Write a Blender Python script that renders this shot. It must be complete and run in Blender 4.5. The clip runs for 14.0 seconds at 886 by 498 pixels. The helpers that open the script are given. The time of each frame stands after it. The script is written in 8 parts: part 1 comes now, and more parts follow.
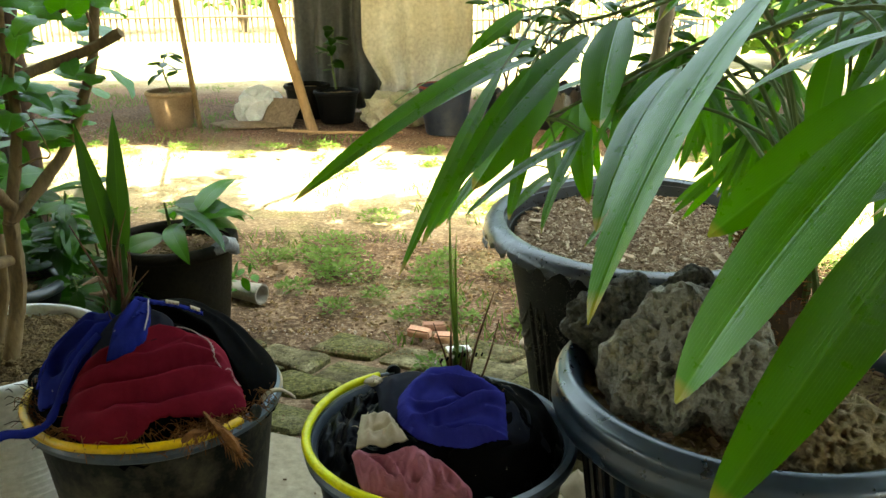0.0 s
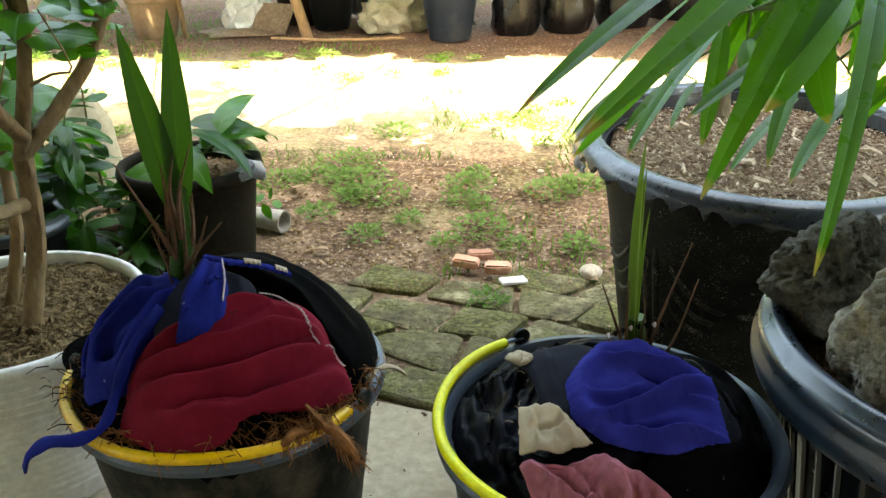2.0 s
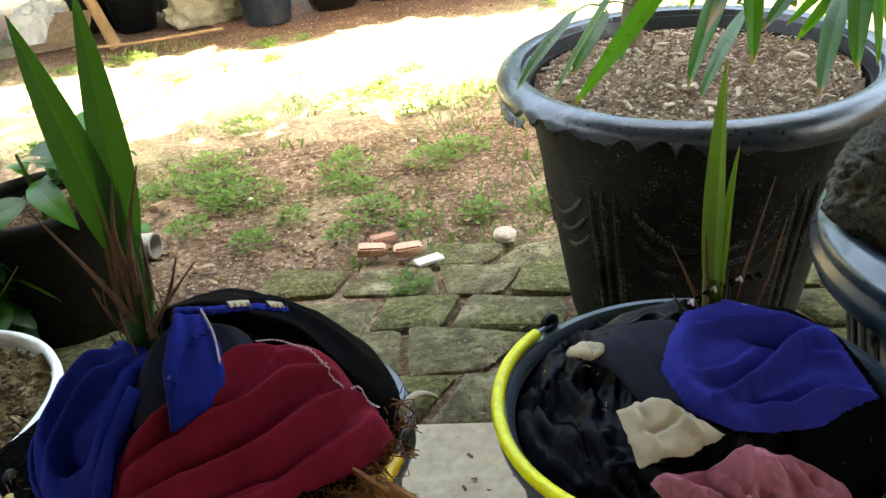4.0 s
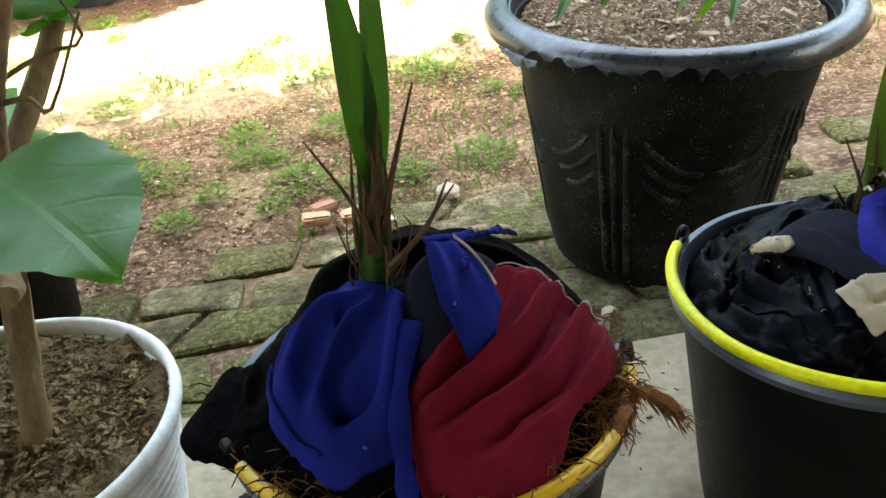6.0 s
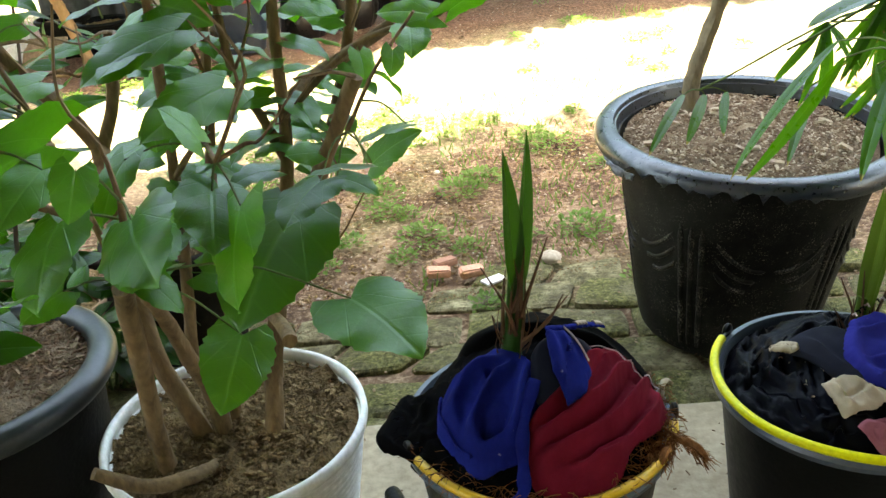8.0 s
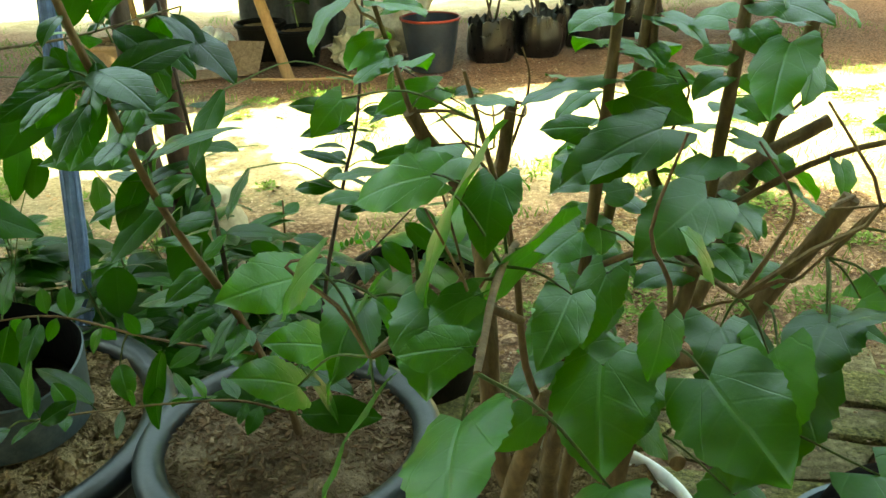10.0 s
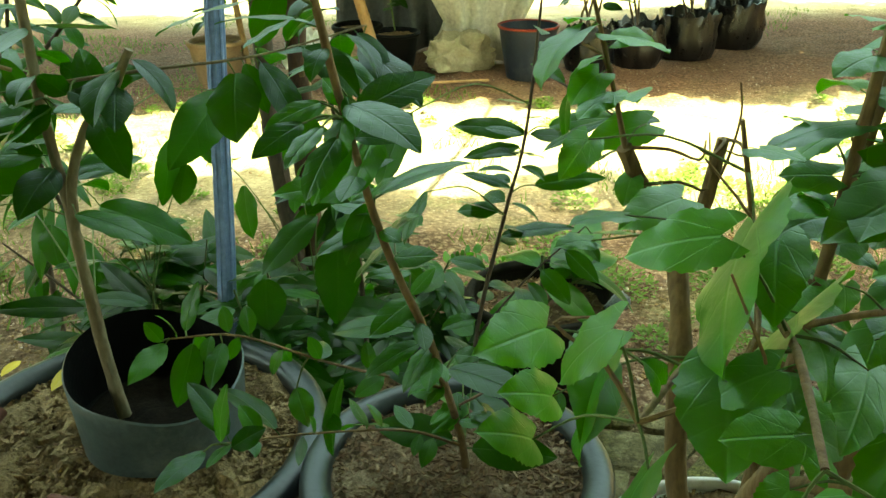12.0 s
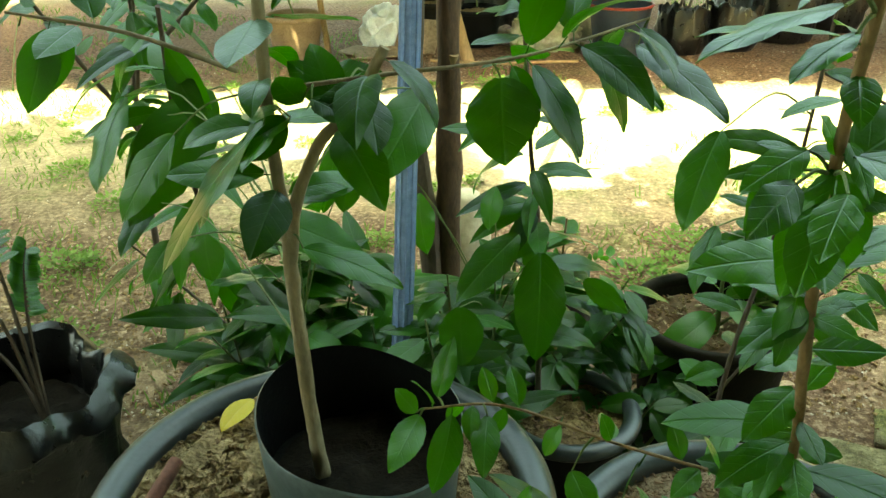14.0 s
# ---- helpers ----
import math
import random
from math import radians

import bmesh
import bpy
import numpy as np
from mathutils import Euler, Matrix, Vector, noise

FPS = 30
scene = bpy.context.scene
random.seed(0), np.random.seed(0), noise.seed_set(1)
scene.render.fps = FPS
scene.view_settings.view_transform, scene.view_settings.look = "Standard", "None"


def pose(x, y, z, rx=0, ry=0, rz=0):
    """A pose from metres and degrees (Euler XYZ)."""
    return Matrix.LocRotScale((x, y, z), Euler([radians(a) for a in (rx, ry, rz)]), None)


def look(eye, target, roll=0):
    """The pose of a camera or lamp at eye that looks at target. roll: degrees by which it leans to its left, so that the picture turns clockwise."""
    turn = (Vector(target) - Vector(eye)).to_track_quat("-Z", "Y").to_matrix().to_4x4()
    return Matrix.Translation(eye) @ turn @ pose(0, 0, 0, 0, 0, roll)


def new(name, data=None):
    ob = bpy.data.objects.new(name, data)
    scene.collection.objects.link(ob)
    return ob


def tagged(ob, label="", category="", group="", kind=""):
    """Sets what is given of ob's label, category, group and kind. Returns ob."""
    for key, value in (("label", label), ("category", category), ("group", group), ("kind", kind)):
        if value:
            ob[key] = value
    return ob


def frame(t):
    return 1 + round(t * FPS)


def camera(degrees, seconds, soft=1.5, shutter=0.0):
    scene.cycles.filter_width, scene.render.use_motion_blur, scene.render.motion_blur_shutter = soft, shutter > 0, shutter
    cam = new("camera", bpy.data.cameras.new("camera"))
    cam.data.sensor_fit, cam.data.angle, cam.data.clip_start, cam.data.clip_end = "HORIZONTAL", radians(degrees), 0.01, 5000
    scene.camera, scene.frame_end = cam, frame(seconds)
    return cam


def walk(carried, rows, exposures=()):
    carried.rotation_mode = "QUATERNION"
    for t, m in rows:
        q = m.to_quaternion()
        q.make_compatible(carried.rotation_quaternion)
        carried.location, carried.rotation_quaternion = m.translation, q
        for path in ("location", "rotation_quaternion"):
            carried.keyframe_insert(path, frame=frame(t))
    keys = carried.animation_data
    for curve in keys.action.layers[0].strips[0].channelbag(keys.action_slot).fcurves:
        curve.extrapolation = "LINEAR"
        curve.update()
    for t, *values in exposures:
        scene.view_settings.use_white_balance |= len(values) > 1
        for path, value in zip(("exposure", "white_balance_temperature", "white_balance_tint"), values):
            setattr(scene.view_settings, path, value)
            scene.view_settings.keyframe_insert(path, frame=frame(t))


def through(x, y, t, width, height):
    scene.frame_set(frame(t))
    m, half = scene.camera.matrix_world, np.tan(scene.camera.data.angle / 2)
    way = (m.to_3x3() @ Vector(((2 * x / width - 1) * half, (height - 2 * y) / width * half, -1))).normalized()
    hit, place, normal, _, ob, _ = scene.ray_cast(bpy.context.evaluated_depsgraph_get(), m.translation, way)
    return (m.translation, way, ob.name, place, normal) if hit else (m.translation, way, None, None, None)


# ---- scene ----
cam = camera(55.4, 14.0)
PATH = [
    (0, (0.205, 0.33, 0.871), (0.057, 2.222, 0.238), -0.1),
    (0.5, (0.167, 0.368, 0.841), (-0.048, 2.239, 0.169), 0.1),
    (1, (0.134, 0.412, 0.831), (-0.11, 2.259, 0.102), 0.1),
    (1.5, (0.085, 0.47, 0.836), (-0.118, 2.292, 0.038), 0.4),
    (2, (0.022, 0.549, 0.822), (-0.076, 2.365, -0.009), -0.7),
    (2.2, (0.008, 0.566, 0.82), (-0.04, 2.38, -0.022), -2.1),
    (4.3, (-0.167, 0.725, 0.779), (0.158, 2.471, -0.141), -6.9),
    (4.5, (-0.202, 0.745, 0.78), (0.162, 2.475, -0.154), -7.0),
    (5, (-0.281, 0.798, 0.774), (0.163, 2.493, -0.189), -6.9),
    (5.5, (-0.353, 0.834, 0.771), (0.219, 2.48, -0.212), -6.5),
    (6, (-0.41, 0.774, 0.77), (0.256, 2.38, -0.218), -6.1),
    (6.5, (-0.423, 0.673, 0.825), (0.242, 2.271, -0.177), -5.2),
    (7, (-0.472, 0.57, 0.853), (0.122, 2.207, -0.131), -3.8),
    (7.5, (-0.501, 0.53, 0.912), (0.027, 2.22, -0.019), -4.0),
    (8, (-0.534, 0.533, 0.982), (-0.051, 2.253, 0.083), -4.6),
    (8.5, (-0.606, 0.579, 1.019), (-0.169, 2.327, 0.151), -3.9),
    (9, (-0.65, 0.648, 1.029), (-0.288, 2.424, 0.183), -3.0),
    (9.2, (-0.683, 0.66, 1.037), (-0.355, 2.442, 0.192), -2.7),
    (11.3, (-0.876, 0.765, 1.028), (-0.767, 2.569, 0.17), -0.8),
    (11.5, (-0.886, 0.761, 1.022), (-0.795, 2.573, 0.181), -0.9),
    (12, (-0.915, 0.762, 1.056), (-0.842, 2.574, 0.212), -0.8),
    (12.5, (-0.958, 0.784, 1.027), (-0.915, 2.6, 0.192), -0.9),
    (13, (-1.042, 0.842, 0.999), (-1.006, 2.658, 0.162), -0.8),
    (13.5, (-1.113, 0.906, 0.967), (-1.076, 2.728, 0.142), -0.3),
    (14, (-1.147, 0.957, 1.042), (-1.164, 2.745, 0.146), -0.5),
]
walk(cam, [(t, look(eye, target, roll)) for t, eye, target, roll in PATH], ((0.0, 4.0, 9500, -8), (2.2, 4.41, 8650, 0), (4.5, 4.43, 8200, 4), (7.5, 4.48, 8250, 4), (9.2, 4.02, 9800, -13), (11.5, 3.92, 11400, -30), (13.0, 4.05, 11600, -29), (14.0, 4.25, 11000, -26)))


# ---------------------------------------------------------------- world, sun, exposure
SUN_EL, SUN_AZ = 64.0, 192.0          # degrees; azimuth is the compass way to the sun, from +y clockwise
world = bpy.data.worlds.new("world")
scene.world = world
world.use_nodes = True
wn = world.node_tree
sky = wn.nodes.new("ShaderNodeTexSky")
sky.sky_type = "NISHITA"
sky.sun_disc = False
sky.dust_density, sky.ozone_density = 4.0, 0.6
sky.sun_elevation, sky.sun_rotation = radians(SUN_EL), radians(SUN_AZ)
wn.links.new(sky.outputs[0], wn.nodes["Background"].inputs[0])
wn.nodes["Background"].inputs[1].default_value = 0.13
sun = new("sun", bpy.data.lights.new("sun", "SUN"))
sun.data.energy, sun.data.angle, sun.data.color = 3.4, radians(0.53), (1.0, 0.95, 0.86)
sd = Vector((math.sin(radians(SUN_AZ)) * math.cos(radians(SUN_EL)), math.cos(radians(SUN_AZ)) * math.cos(radians(SUN_EL)), math.sin(radians(SUN_EL))))
sun.matrix_world = look(sd * 30, (0, 0, 0))


# ---------------------------------------------------------------- materials
class Nodes:
    """A small helper that writes node trees."""

    def __init__(self, name):
        self.m = bpy.data.materials.new(name)
        self.m.use_nodes = True
        self.t = self.m.node_tree
        self.p = self.t.nodes["Principled BSDF"]
        self.out = self.t.nodes["Material Output"]

    def add(self, kind, **sets):
        n = self.t.nodes.new(kind)
        for key, value in sets.items():
            if key in n.inputs:
                n.inputs[key].default_value = value
            else:
                setattr(n, key, value)
        return n

    def link(self, a, b):
        self.t.links.new(a, b)

    def coords(self, kind="Object", scale=(1, 1, 1)):
        c = self.add("ShaderNodeTexCoord")
        m = self.add("ShaderNodeMapping")
        m.inputs["Scale"].default_value = scale
        self.link(c.outputs[kind], m.inputs[0])
        return m.outputs[0]

    def noise(self, vec, scale, detail=6.0, rough=0.6, distort=0.0):
        n = self.add("ShaderNodeTexNoise", Scale=scale, Detail=detail, Roughness=rough, Distortion=distort)
        self.link(vec, n.inputs["Vector"])
        return n.outputs["Fac"]

    def ramp(self, fac, stops):
        r = self.add("ShaderNodeValToRGB")
        els = r.color_ramp.elements
        while len(els) < len(stops):
            els.new(0.5)
        for e, (pos, col) in zip(els, stops):
            e.position = pos
            e.color = (*col, 1) if len(col) == 3 else col
        self.link(fac, r.inputs[0])
        return r.outputs[0]

    def mix(self, fac, a, b, blend="MIX"):
        n = self.add("ShaderNodeMix", data_type="RGBA", blend_type=blend)
        for sock, v in ((n.inputs[0], fac), (n.inputs[6], a), (n.inputs[7], b)):
            if isinstance(v, (int, float)):
                sock.default_value = v
            elif isinstance(v, tuple):
                sock.default_value = (*v, 1)
            else:
                self.link(v, sock)
        return n.outputs[2]

    def math(self, op, a, b=0.0):
        n = self.add("ShaderNodeMath", operation=op)
        for sock, v in zip(n.inputs, (a, b)):
            if isinstance(v, (int, float)):
                sock.default_value = v
            else:
                self.link(v, sock)
        return n.outputs[0]

    def bump(self, height, strength=0.4, distance=0.01):
        b = self.add("ShaderNodeBump", Strength=strength, Distance=distance)
        self.link(height, b.inputs["Height"])
        self.link(b.outputs[0], self.p.inputs["Normal"])

    def color(self, v):
        if isinstance(v, tuple):
            self.p.inputs["Base Color"].default_value = (*v, 1)
        else:
            self.link(v, self.p.inputs["Base Color"])

    def rough(self, v):
        if isinstance(v, (int, float)):
            self.p.inputs["Roughness"].default_value = v
        else:
            self.link(v, self.p.inputs["Roughness"])


def simple(name, dark, light, scale=12.0, rough=0.7, bump=0.3, fine=120.0, dist=0.004, spec=0.22, space="Object", dirt=None, dirt_at=(0.55, 0.75)):
    """Two-scale mottled surface with fine relief."""
    n = Nodes(name)
    v = n.coords(space)
    big, small = n.noise(v, scale), n.noise(v, fine, 4.0)
    c = n.ramp(big, [(0.3, dark), (0.7, light)])
    c = n.mix(0.35, c, n.ramp(small, [(0.3, tuple(a * 0.6 for a in dark)), (0.7, tuple(min(1, a * 1.2) for a in light))]))
    if dirt:
        d = n.ramp(n.noise(v, scale * 0.45, 8.0, 0.7), [(dirt_at[0], (0, 0, 0)), (dirt_at[1], (1, 1, 1))])
        c = n.mix(d, c, dirt)
    n.color(c)
    n.rough(n.math("ADD", n.math("MULTIPLY", small, 0.25), rough - 0.12))
    n.p.inputs["Specular IOR Level"].default_value = spec
    n.bump(n.math("ADD", n.math("MULTIPLY", big, 0.5), small), bump, dist)
    return n.m


def leaf_material(name, dark, light, vein, rough=0.38, through_col=(0.25, 0.5, 0.04), through=0.3, veins=9.0, spots=0.0, pale=0.25, spec=0.4, tip=False, palmate=False):
    """A leaf: midrib and side veins by its own map, mottling, some light through the blade."""
    n = Nodes(name)
    uv = n.add("ShaderNodeUVMap").outputs[0]
    sep = n.add("ShaderNodeSeparateXYZ")
    n.link(uv, sep.inputs[0])
    side = n.math("ABSOLUTE", n.math("SUBTRACT", sep.outputs[0], 0.5))
    rib = n.ramp(side, [(0.0, (1, 1, 1)), (0.035, (0, 0, 0))])
    wave = n.math("SINE", n.math("MULTIPLY", n.math("SUBTRACT", sep.outputs[1], n.math("MULTIPLY", side, 0.55)), veins * 6.283))
    if veins:
        lat = n.ramp(wave, [(0.9, (0, 0, 0)), (1.0, (0.3, 0.3, 0.3))])
    else:
        lines = n.math("SINE", n.math("MULTIPLY", sep.outputs[0], 150.0))
        lat = n.ramp(lines, [(0.5, (0, 0, 0)), (1.0, (0.2, 0.2, 0.2))])
    if palmate:
        spoke = n.math("ABSOLUTE", n.math("SINE", n.math("MULTIPLY", n.math("ARCTAN2", side, n.math("ADD", sep.outputs[1], 0.06)), 5.2)))
        fan = n.math("MULTIPLY", n.ramp(spoke, [(0.0, (1, 1, 1)), (0.1, (0, 0, 0))]), 0.8)
        lat = n.math("MAXIMUM", fan, n.math("MULTIPLY", lat, 0.7))
    ob = n.add("ShaderNodeObjectInfo").outputs["Random"]
    isl = n.add("ShaderNodeNewGeometry").outputs["Random Per Island"]
    rnd = n.math("FRACT", n.math("ADD", ob, isl))
    v = n.coords("Object")
    mott = n.noise(v, 45.0, 5.0)
    c = n.mix(rnd, dark, light)
    c = n.mix(n.math("MULTIPLY", mott, 0.5), c, tuple(a * 0.55 for a in dark))
    c = n.mix(n.math("MULTIPLY", n.math("MAXIMUM", rib, lat), pale), c, vein)
    if tip:
        t = n.ramp(n.math("ADD", sep.outputs[1], n.math("MULTIPLY", mott, 0.05)), [(0.955, (0, 0, 0)), (0.985, (1, 1, 1))])
        c = n.mix(t, c, (0.33, 0.14, 0.05))
    if spots:
        sp = n.ramp(n.noise(v, 60.0, 3.0), [(1 - spots, (0, 0, 0)), (1.02 - spots, (1, 1, 1))])
        c = n.mix(sp, c, (0.28, 0.16, 0.04))
    n.color(c)
    n.rough(n.math("ADD", n.math("MULTIPLY", n.noise(v, 90.0), 0.2), rough - 0.1))
    h = n.math("ADD", n.math("MULTIPLY", n.math("MAXIMUM", rib, lat), -0.3), n.math("MULTIPLY", mott, 0.6))
    n.bump(h, 0.4, 0.004)
    n.p.inputs["Specular IOR Level"].default_value = spec
    tr = n.add("ShaderNodeBsdfTranslucent")
    n.link(n.mix(0.5, c, through_col), tr.inputs[0])
    ms = n.add("ShaderNodeMixShader")
    ms.inputs[0].default_value = through
    n.link(n.p.outputs[0], ms.inputs[1])
    n.link(tr.outputs[0], ms.inputs[2])
    n.link(ms.outputs[0], n.out.inputs[0])
    return n.m


def cloth_material(name, dark, light, weave=900.0, rough=0.9, spec=0.08, lint=False, wrinkle=26.0, creased=0.05):
    n = Nodes(name)
    v = n.coords("Object")
    c = n.ramp(n.noise(v, 14.0, 5.0), [(0.3, dark), (0.72, light)])
    fine = n.noise(v, weave, 2.0)
    c = n.mix(n.math("MULTIPLY", fine, 0.4), c, tuple(a * 0.55 for a in dark))
    if lint:
        l = n.ramp(n.noise(v, 130.0, 2.0), [(0.74, (0, 0, 0)), (0.8, (1, 1, 1))])
        c = n.mix(n.math("MULTIPLY", l, 0.35), c, (0.4, 0.38, 0.36))
    n.color(c)
    n.rough(rough)
    n.p.inputs["Specular IOR Level"].default_value = spec
    n.p.inputs["Sheen Weight"].default_value = 0.05 if rough > 0.5 else 0.0
    n.p.inputs["Sheen Tint"].default_value = (*[min(1.0, 3 * a) for a in light], 1)
    w = n.coords("Object", (1.0, 0.38, 0.7))
    crease = n.math("ABSOLUTE", n.math("SUBTRACT", n.noise(w, wrinkle, 2.0, 0.4, 0.9), 0.5))
    fold = n.math("MULTIPLY", n.math("MINIMUM", crease, 0.16), 9.0)
    n.bump(n.math("ADD", n.math("MULTIPLY", fine, 0.12), fold), creased, 0.008)
    return n.m


def ground_material():
    n = Nodes("yard_soil")
    v = n.coords("Object")
    big = n.noise(v, 0.9, 5.0, 0.6, 0.4)
    mid = n.noise(v, 6.0, 8.0, 0.65)
    fine = n.noise(v, 60.0, 6.0, 0.7)
    grit = n.noise(v, 260.0, 3.0)
    soil = n.ramp(mid, [(0.34, (0.033, 0.016, 0.008)), (0.5, (0.115, 0.068, 0.04)), (0.66, (0.34, 0.235, 0.15))])
    soil = n.mix(0.45, soil, n.ramp(fine, [(0.4, (0.025, 0.012, 0.007)), (0.52, (0.15, 0.09, 0.053)), (0.63, (0.5, 0.38, 0.26))]))
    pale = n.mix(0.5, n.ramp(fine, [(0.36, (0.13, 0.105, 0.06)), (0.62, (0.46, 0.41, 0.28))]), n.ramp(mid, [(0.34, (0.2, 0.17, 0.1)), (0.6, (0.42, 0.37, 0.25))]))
    # paler earth in the open part of the yard, the sun put into its colour
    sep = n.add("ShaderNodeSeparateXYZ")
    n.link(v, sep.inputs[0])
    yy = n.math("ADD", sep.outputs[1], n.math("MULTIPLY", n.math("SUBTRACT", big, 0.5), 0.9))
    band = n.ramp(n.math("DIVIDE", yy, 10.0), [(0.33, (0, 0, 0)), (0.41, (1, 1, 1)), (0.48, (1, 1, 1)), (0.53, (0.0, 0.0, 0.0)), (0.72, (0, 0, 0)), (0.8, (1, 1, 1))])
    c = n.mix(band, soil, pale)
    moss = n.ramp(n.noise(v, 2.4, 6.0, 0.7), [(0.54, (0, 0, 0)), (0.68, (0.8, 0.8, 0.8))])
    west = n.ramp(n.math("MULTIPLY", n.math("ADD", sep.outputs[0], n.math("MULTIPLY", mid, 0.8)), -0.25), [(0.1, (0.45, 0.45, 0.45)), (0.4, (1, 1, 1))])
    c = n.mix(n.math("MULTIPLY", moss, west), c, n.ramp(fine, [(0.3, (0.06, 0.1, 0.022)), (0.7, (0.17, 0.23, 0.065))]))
    # browner soil to the west, darkened to stand for shade behind the pots
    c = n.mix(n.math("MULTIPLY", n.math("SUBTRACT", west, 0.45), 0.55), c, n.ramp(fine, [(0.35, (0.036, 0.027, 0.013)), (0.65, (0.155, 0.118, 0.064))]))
    # red-brown earth across the far yard, darkened to put the shade into its colour
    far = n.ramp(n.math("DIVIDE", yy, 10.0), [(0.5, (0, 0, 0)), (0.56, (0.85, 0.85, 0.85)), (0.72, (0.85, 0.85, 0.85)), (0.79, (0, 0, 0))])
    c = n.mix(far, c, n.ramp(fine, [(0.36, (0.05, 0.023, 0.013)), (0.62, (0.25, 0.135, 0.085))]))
    n.color(c)
    n.rough(0.95)
    n.p.inputs["Specular IOR Level"].default_value = 0.2
    n.bump(n.math("ADD", n.math("ADD", n.math("MULTIPLY", mid, 2.0), fine), n.math("MULTIPLY", grit, 0.5)), 0.8, 0.012)
    return n.m


def paver_material():
    """Worn stone: pale sandy speckle, olive moss in patches and darker damp stains, each stone a little different."""
    n = Nodes("mossy_paver")
    rnd = n.add("ShaderNodeObjectInfo").outputs["Random"]
    geo = n.add("ShaderNodeNewGeometry").outputs["Position"]
    mid, fine, grain = n.noise(geo, 16.0, 7.0, 0.7), n.noise(geo, 90.0, 6.0, 0.75), n.noise(geo, 420.0, 3.0, 0.7)
    c = n.ramp(mid, [(0.32, (0.06, 0.052, 0.028)), (0.5, (0.18, 0.155, 0.08)), (0.66, (0.41, 0.365, 0.215))])
    c = n.mix(n.math("MULTIPLY", rnd, 0.45), c, (0.135, 0.118, 0.062))
    c = n.mix(n.ramp(fine, [(0.36, (0.75, 0.75, 0.75)), (0.5, (0, 0, 0))]), c, (0.035, 0.03, 0.017))
    patch = n.math("ADD", n.noise(geo, 6.0, 8.0, 0.7), n.math("MULTIPLY", n.math("SUBTRACT", rnd, 0.5), 0.22))
    moss = n.ramp(patch, [(0.44, (0, 0, 0)), (0.58, (0.85, 0.85, 0.85))])
    c = n.mix(moss, c, n.ramp(fine, [(0.36, (0.026, 0.03, 0.008)), (0.52, (0.11, 0.11, 0.03)), (0.66, (0.3, 0.27, 0.1))]))
    damp = n.ramp(n.noise(geo, 9.0, 6.0, 0.6, 0.8), [(0.55, (0, 0, 0)), (0.68, (0.7, 0.7, 0.7))])
    c = n.mix(damp, c, (0.04, 0.033, 0.018))
    c = n.mix(n.ramp(grain, [(0.62, (0, 0, 0)), (0.72, (0.6, 0.6, 0.6))]), c, (0.55, 0.5, 0.37))
    n.color(c)
    n.rough(0.9)
    n.p.inputs["Specular IOR Level"].default_value = 0.2
    n.bump(n.math("ADD", n.math("MULTIPLY", mid, 1.5), n.math("ADD", fine, n.math("MULTIPLY", grain, 0.4))), 0.9, 0.009)
    return n.m


def dusty_bounce_plastic(name, dark, light, bare):
    """Black plastic with dust in clouds, paled to stand for light off the yard, and a spray of fine pale specks."""
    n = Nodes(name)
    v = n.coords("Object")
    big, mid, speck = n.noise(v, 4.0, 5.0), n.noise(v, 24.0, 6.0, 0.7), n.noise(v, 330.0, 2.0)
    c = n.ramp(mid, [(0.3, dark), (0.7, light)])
    dust_bounce = n.math("MULTIPLY", n.ramp(big, [(0.4, (0, 0, 0)), (0.66, (1, 1, 1))]), 0.36)
    c = n.mix(dust_bounce, c, (0.075, 0.07, 0.058))
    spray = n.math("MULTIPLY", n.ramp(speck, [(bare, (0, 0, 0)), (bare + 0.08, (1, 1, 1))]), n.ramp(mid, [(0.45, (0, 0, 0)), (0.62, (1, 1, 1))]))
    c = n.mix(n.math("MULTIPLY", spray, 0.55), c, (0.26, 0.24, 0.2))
    n.color(c)
    n.rough(n.math("ADD", n.math("MULTIPLY", mid, 0.2), 0.48))
    n.p.inputs["Specular IOR Level"].default_value = 0.12
    n.bump(n.math("ADD", mid, n.math("MULTIPLY", speck, 0.5)), 0.3, 0.003)
    return n.m


def lava_material(name, tone, tint=(1.0, 1.0, 1.0)):
    """Porous stone: mottled greys with ochre and greenish crusts."""
    n = Nodes(name)
    v = n.coords("Object")
    mid, fine = n.noise(v, 18.0, 6.0), n.noise(v, 260.0, 4.0)
    c = n.ramp(mid, [(0.3, tuple(a * tone * k for a, k in zip((0.042, 0.038, 0.030), tint))), (0.7, tuple(a * tone * k for a, k in zip((0.15, 0.138, 0.108), tint)))])
    c = n.mix(0.4, c, n.ramp(fine, [(0.3, tuple(a * tone * k for a, k in zip((0.04, 0.038, 0.034), tint))), (0.7, tuple(a * tone * k for a, k in zip((0.22, 0.21, 0.19), tint)))]))
    crust = n.ramp(n.noise(v, 30.0, 5.0, 0.7), [(0.54, (0, 0, 0)), (0.7, (0.55, 0.55, 0.55))])
    c = n.mix(crust, c, tuple(a * tone * k for a, k in zip((0.15, 0.12, 0.06), tint)))
    n.color(c)
    n.rough(0.95)
    n.p.inputs["Specular IOR Level"].default_value = 0.1
    n.bump(n.math("ADD", fine, mid), 0.7, 0.004)
    return n.m


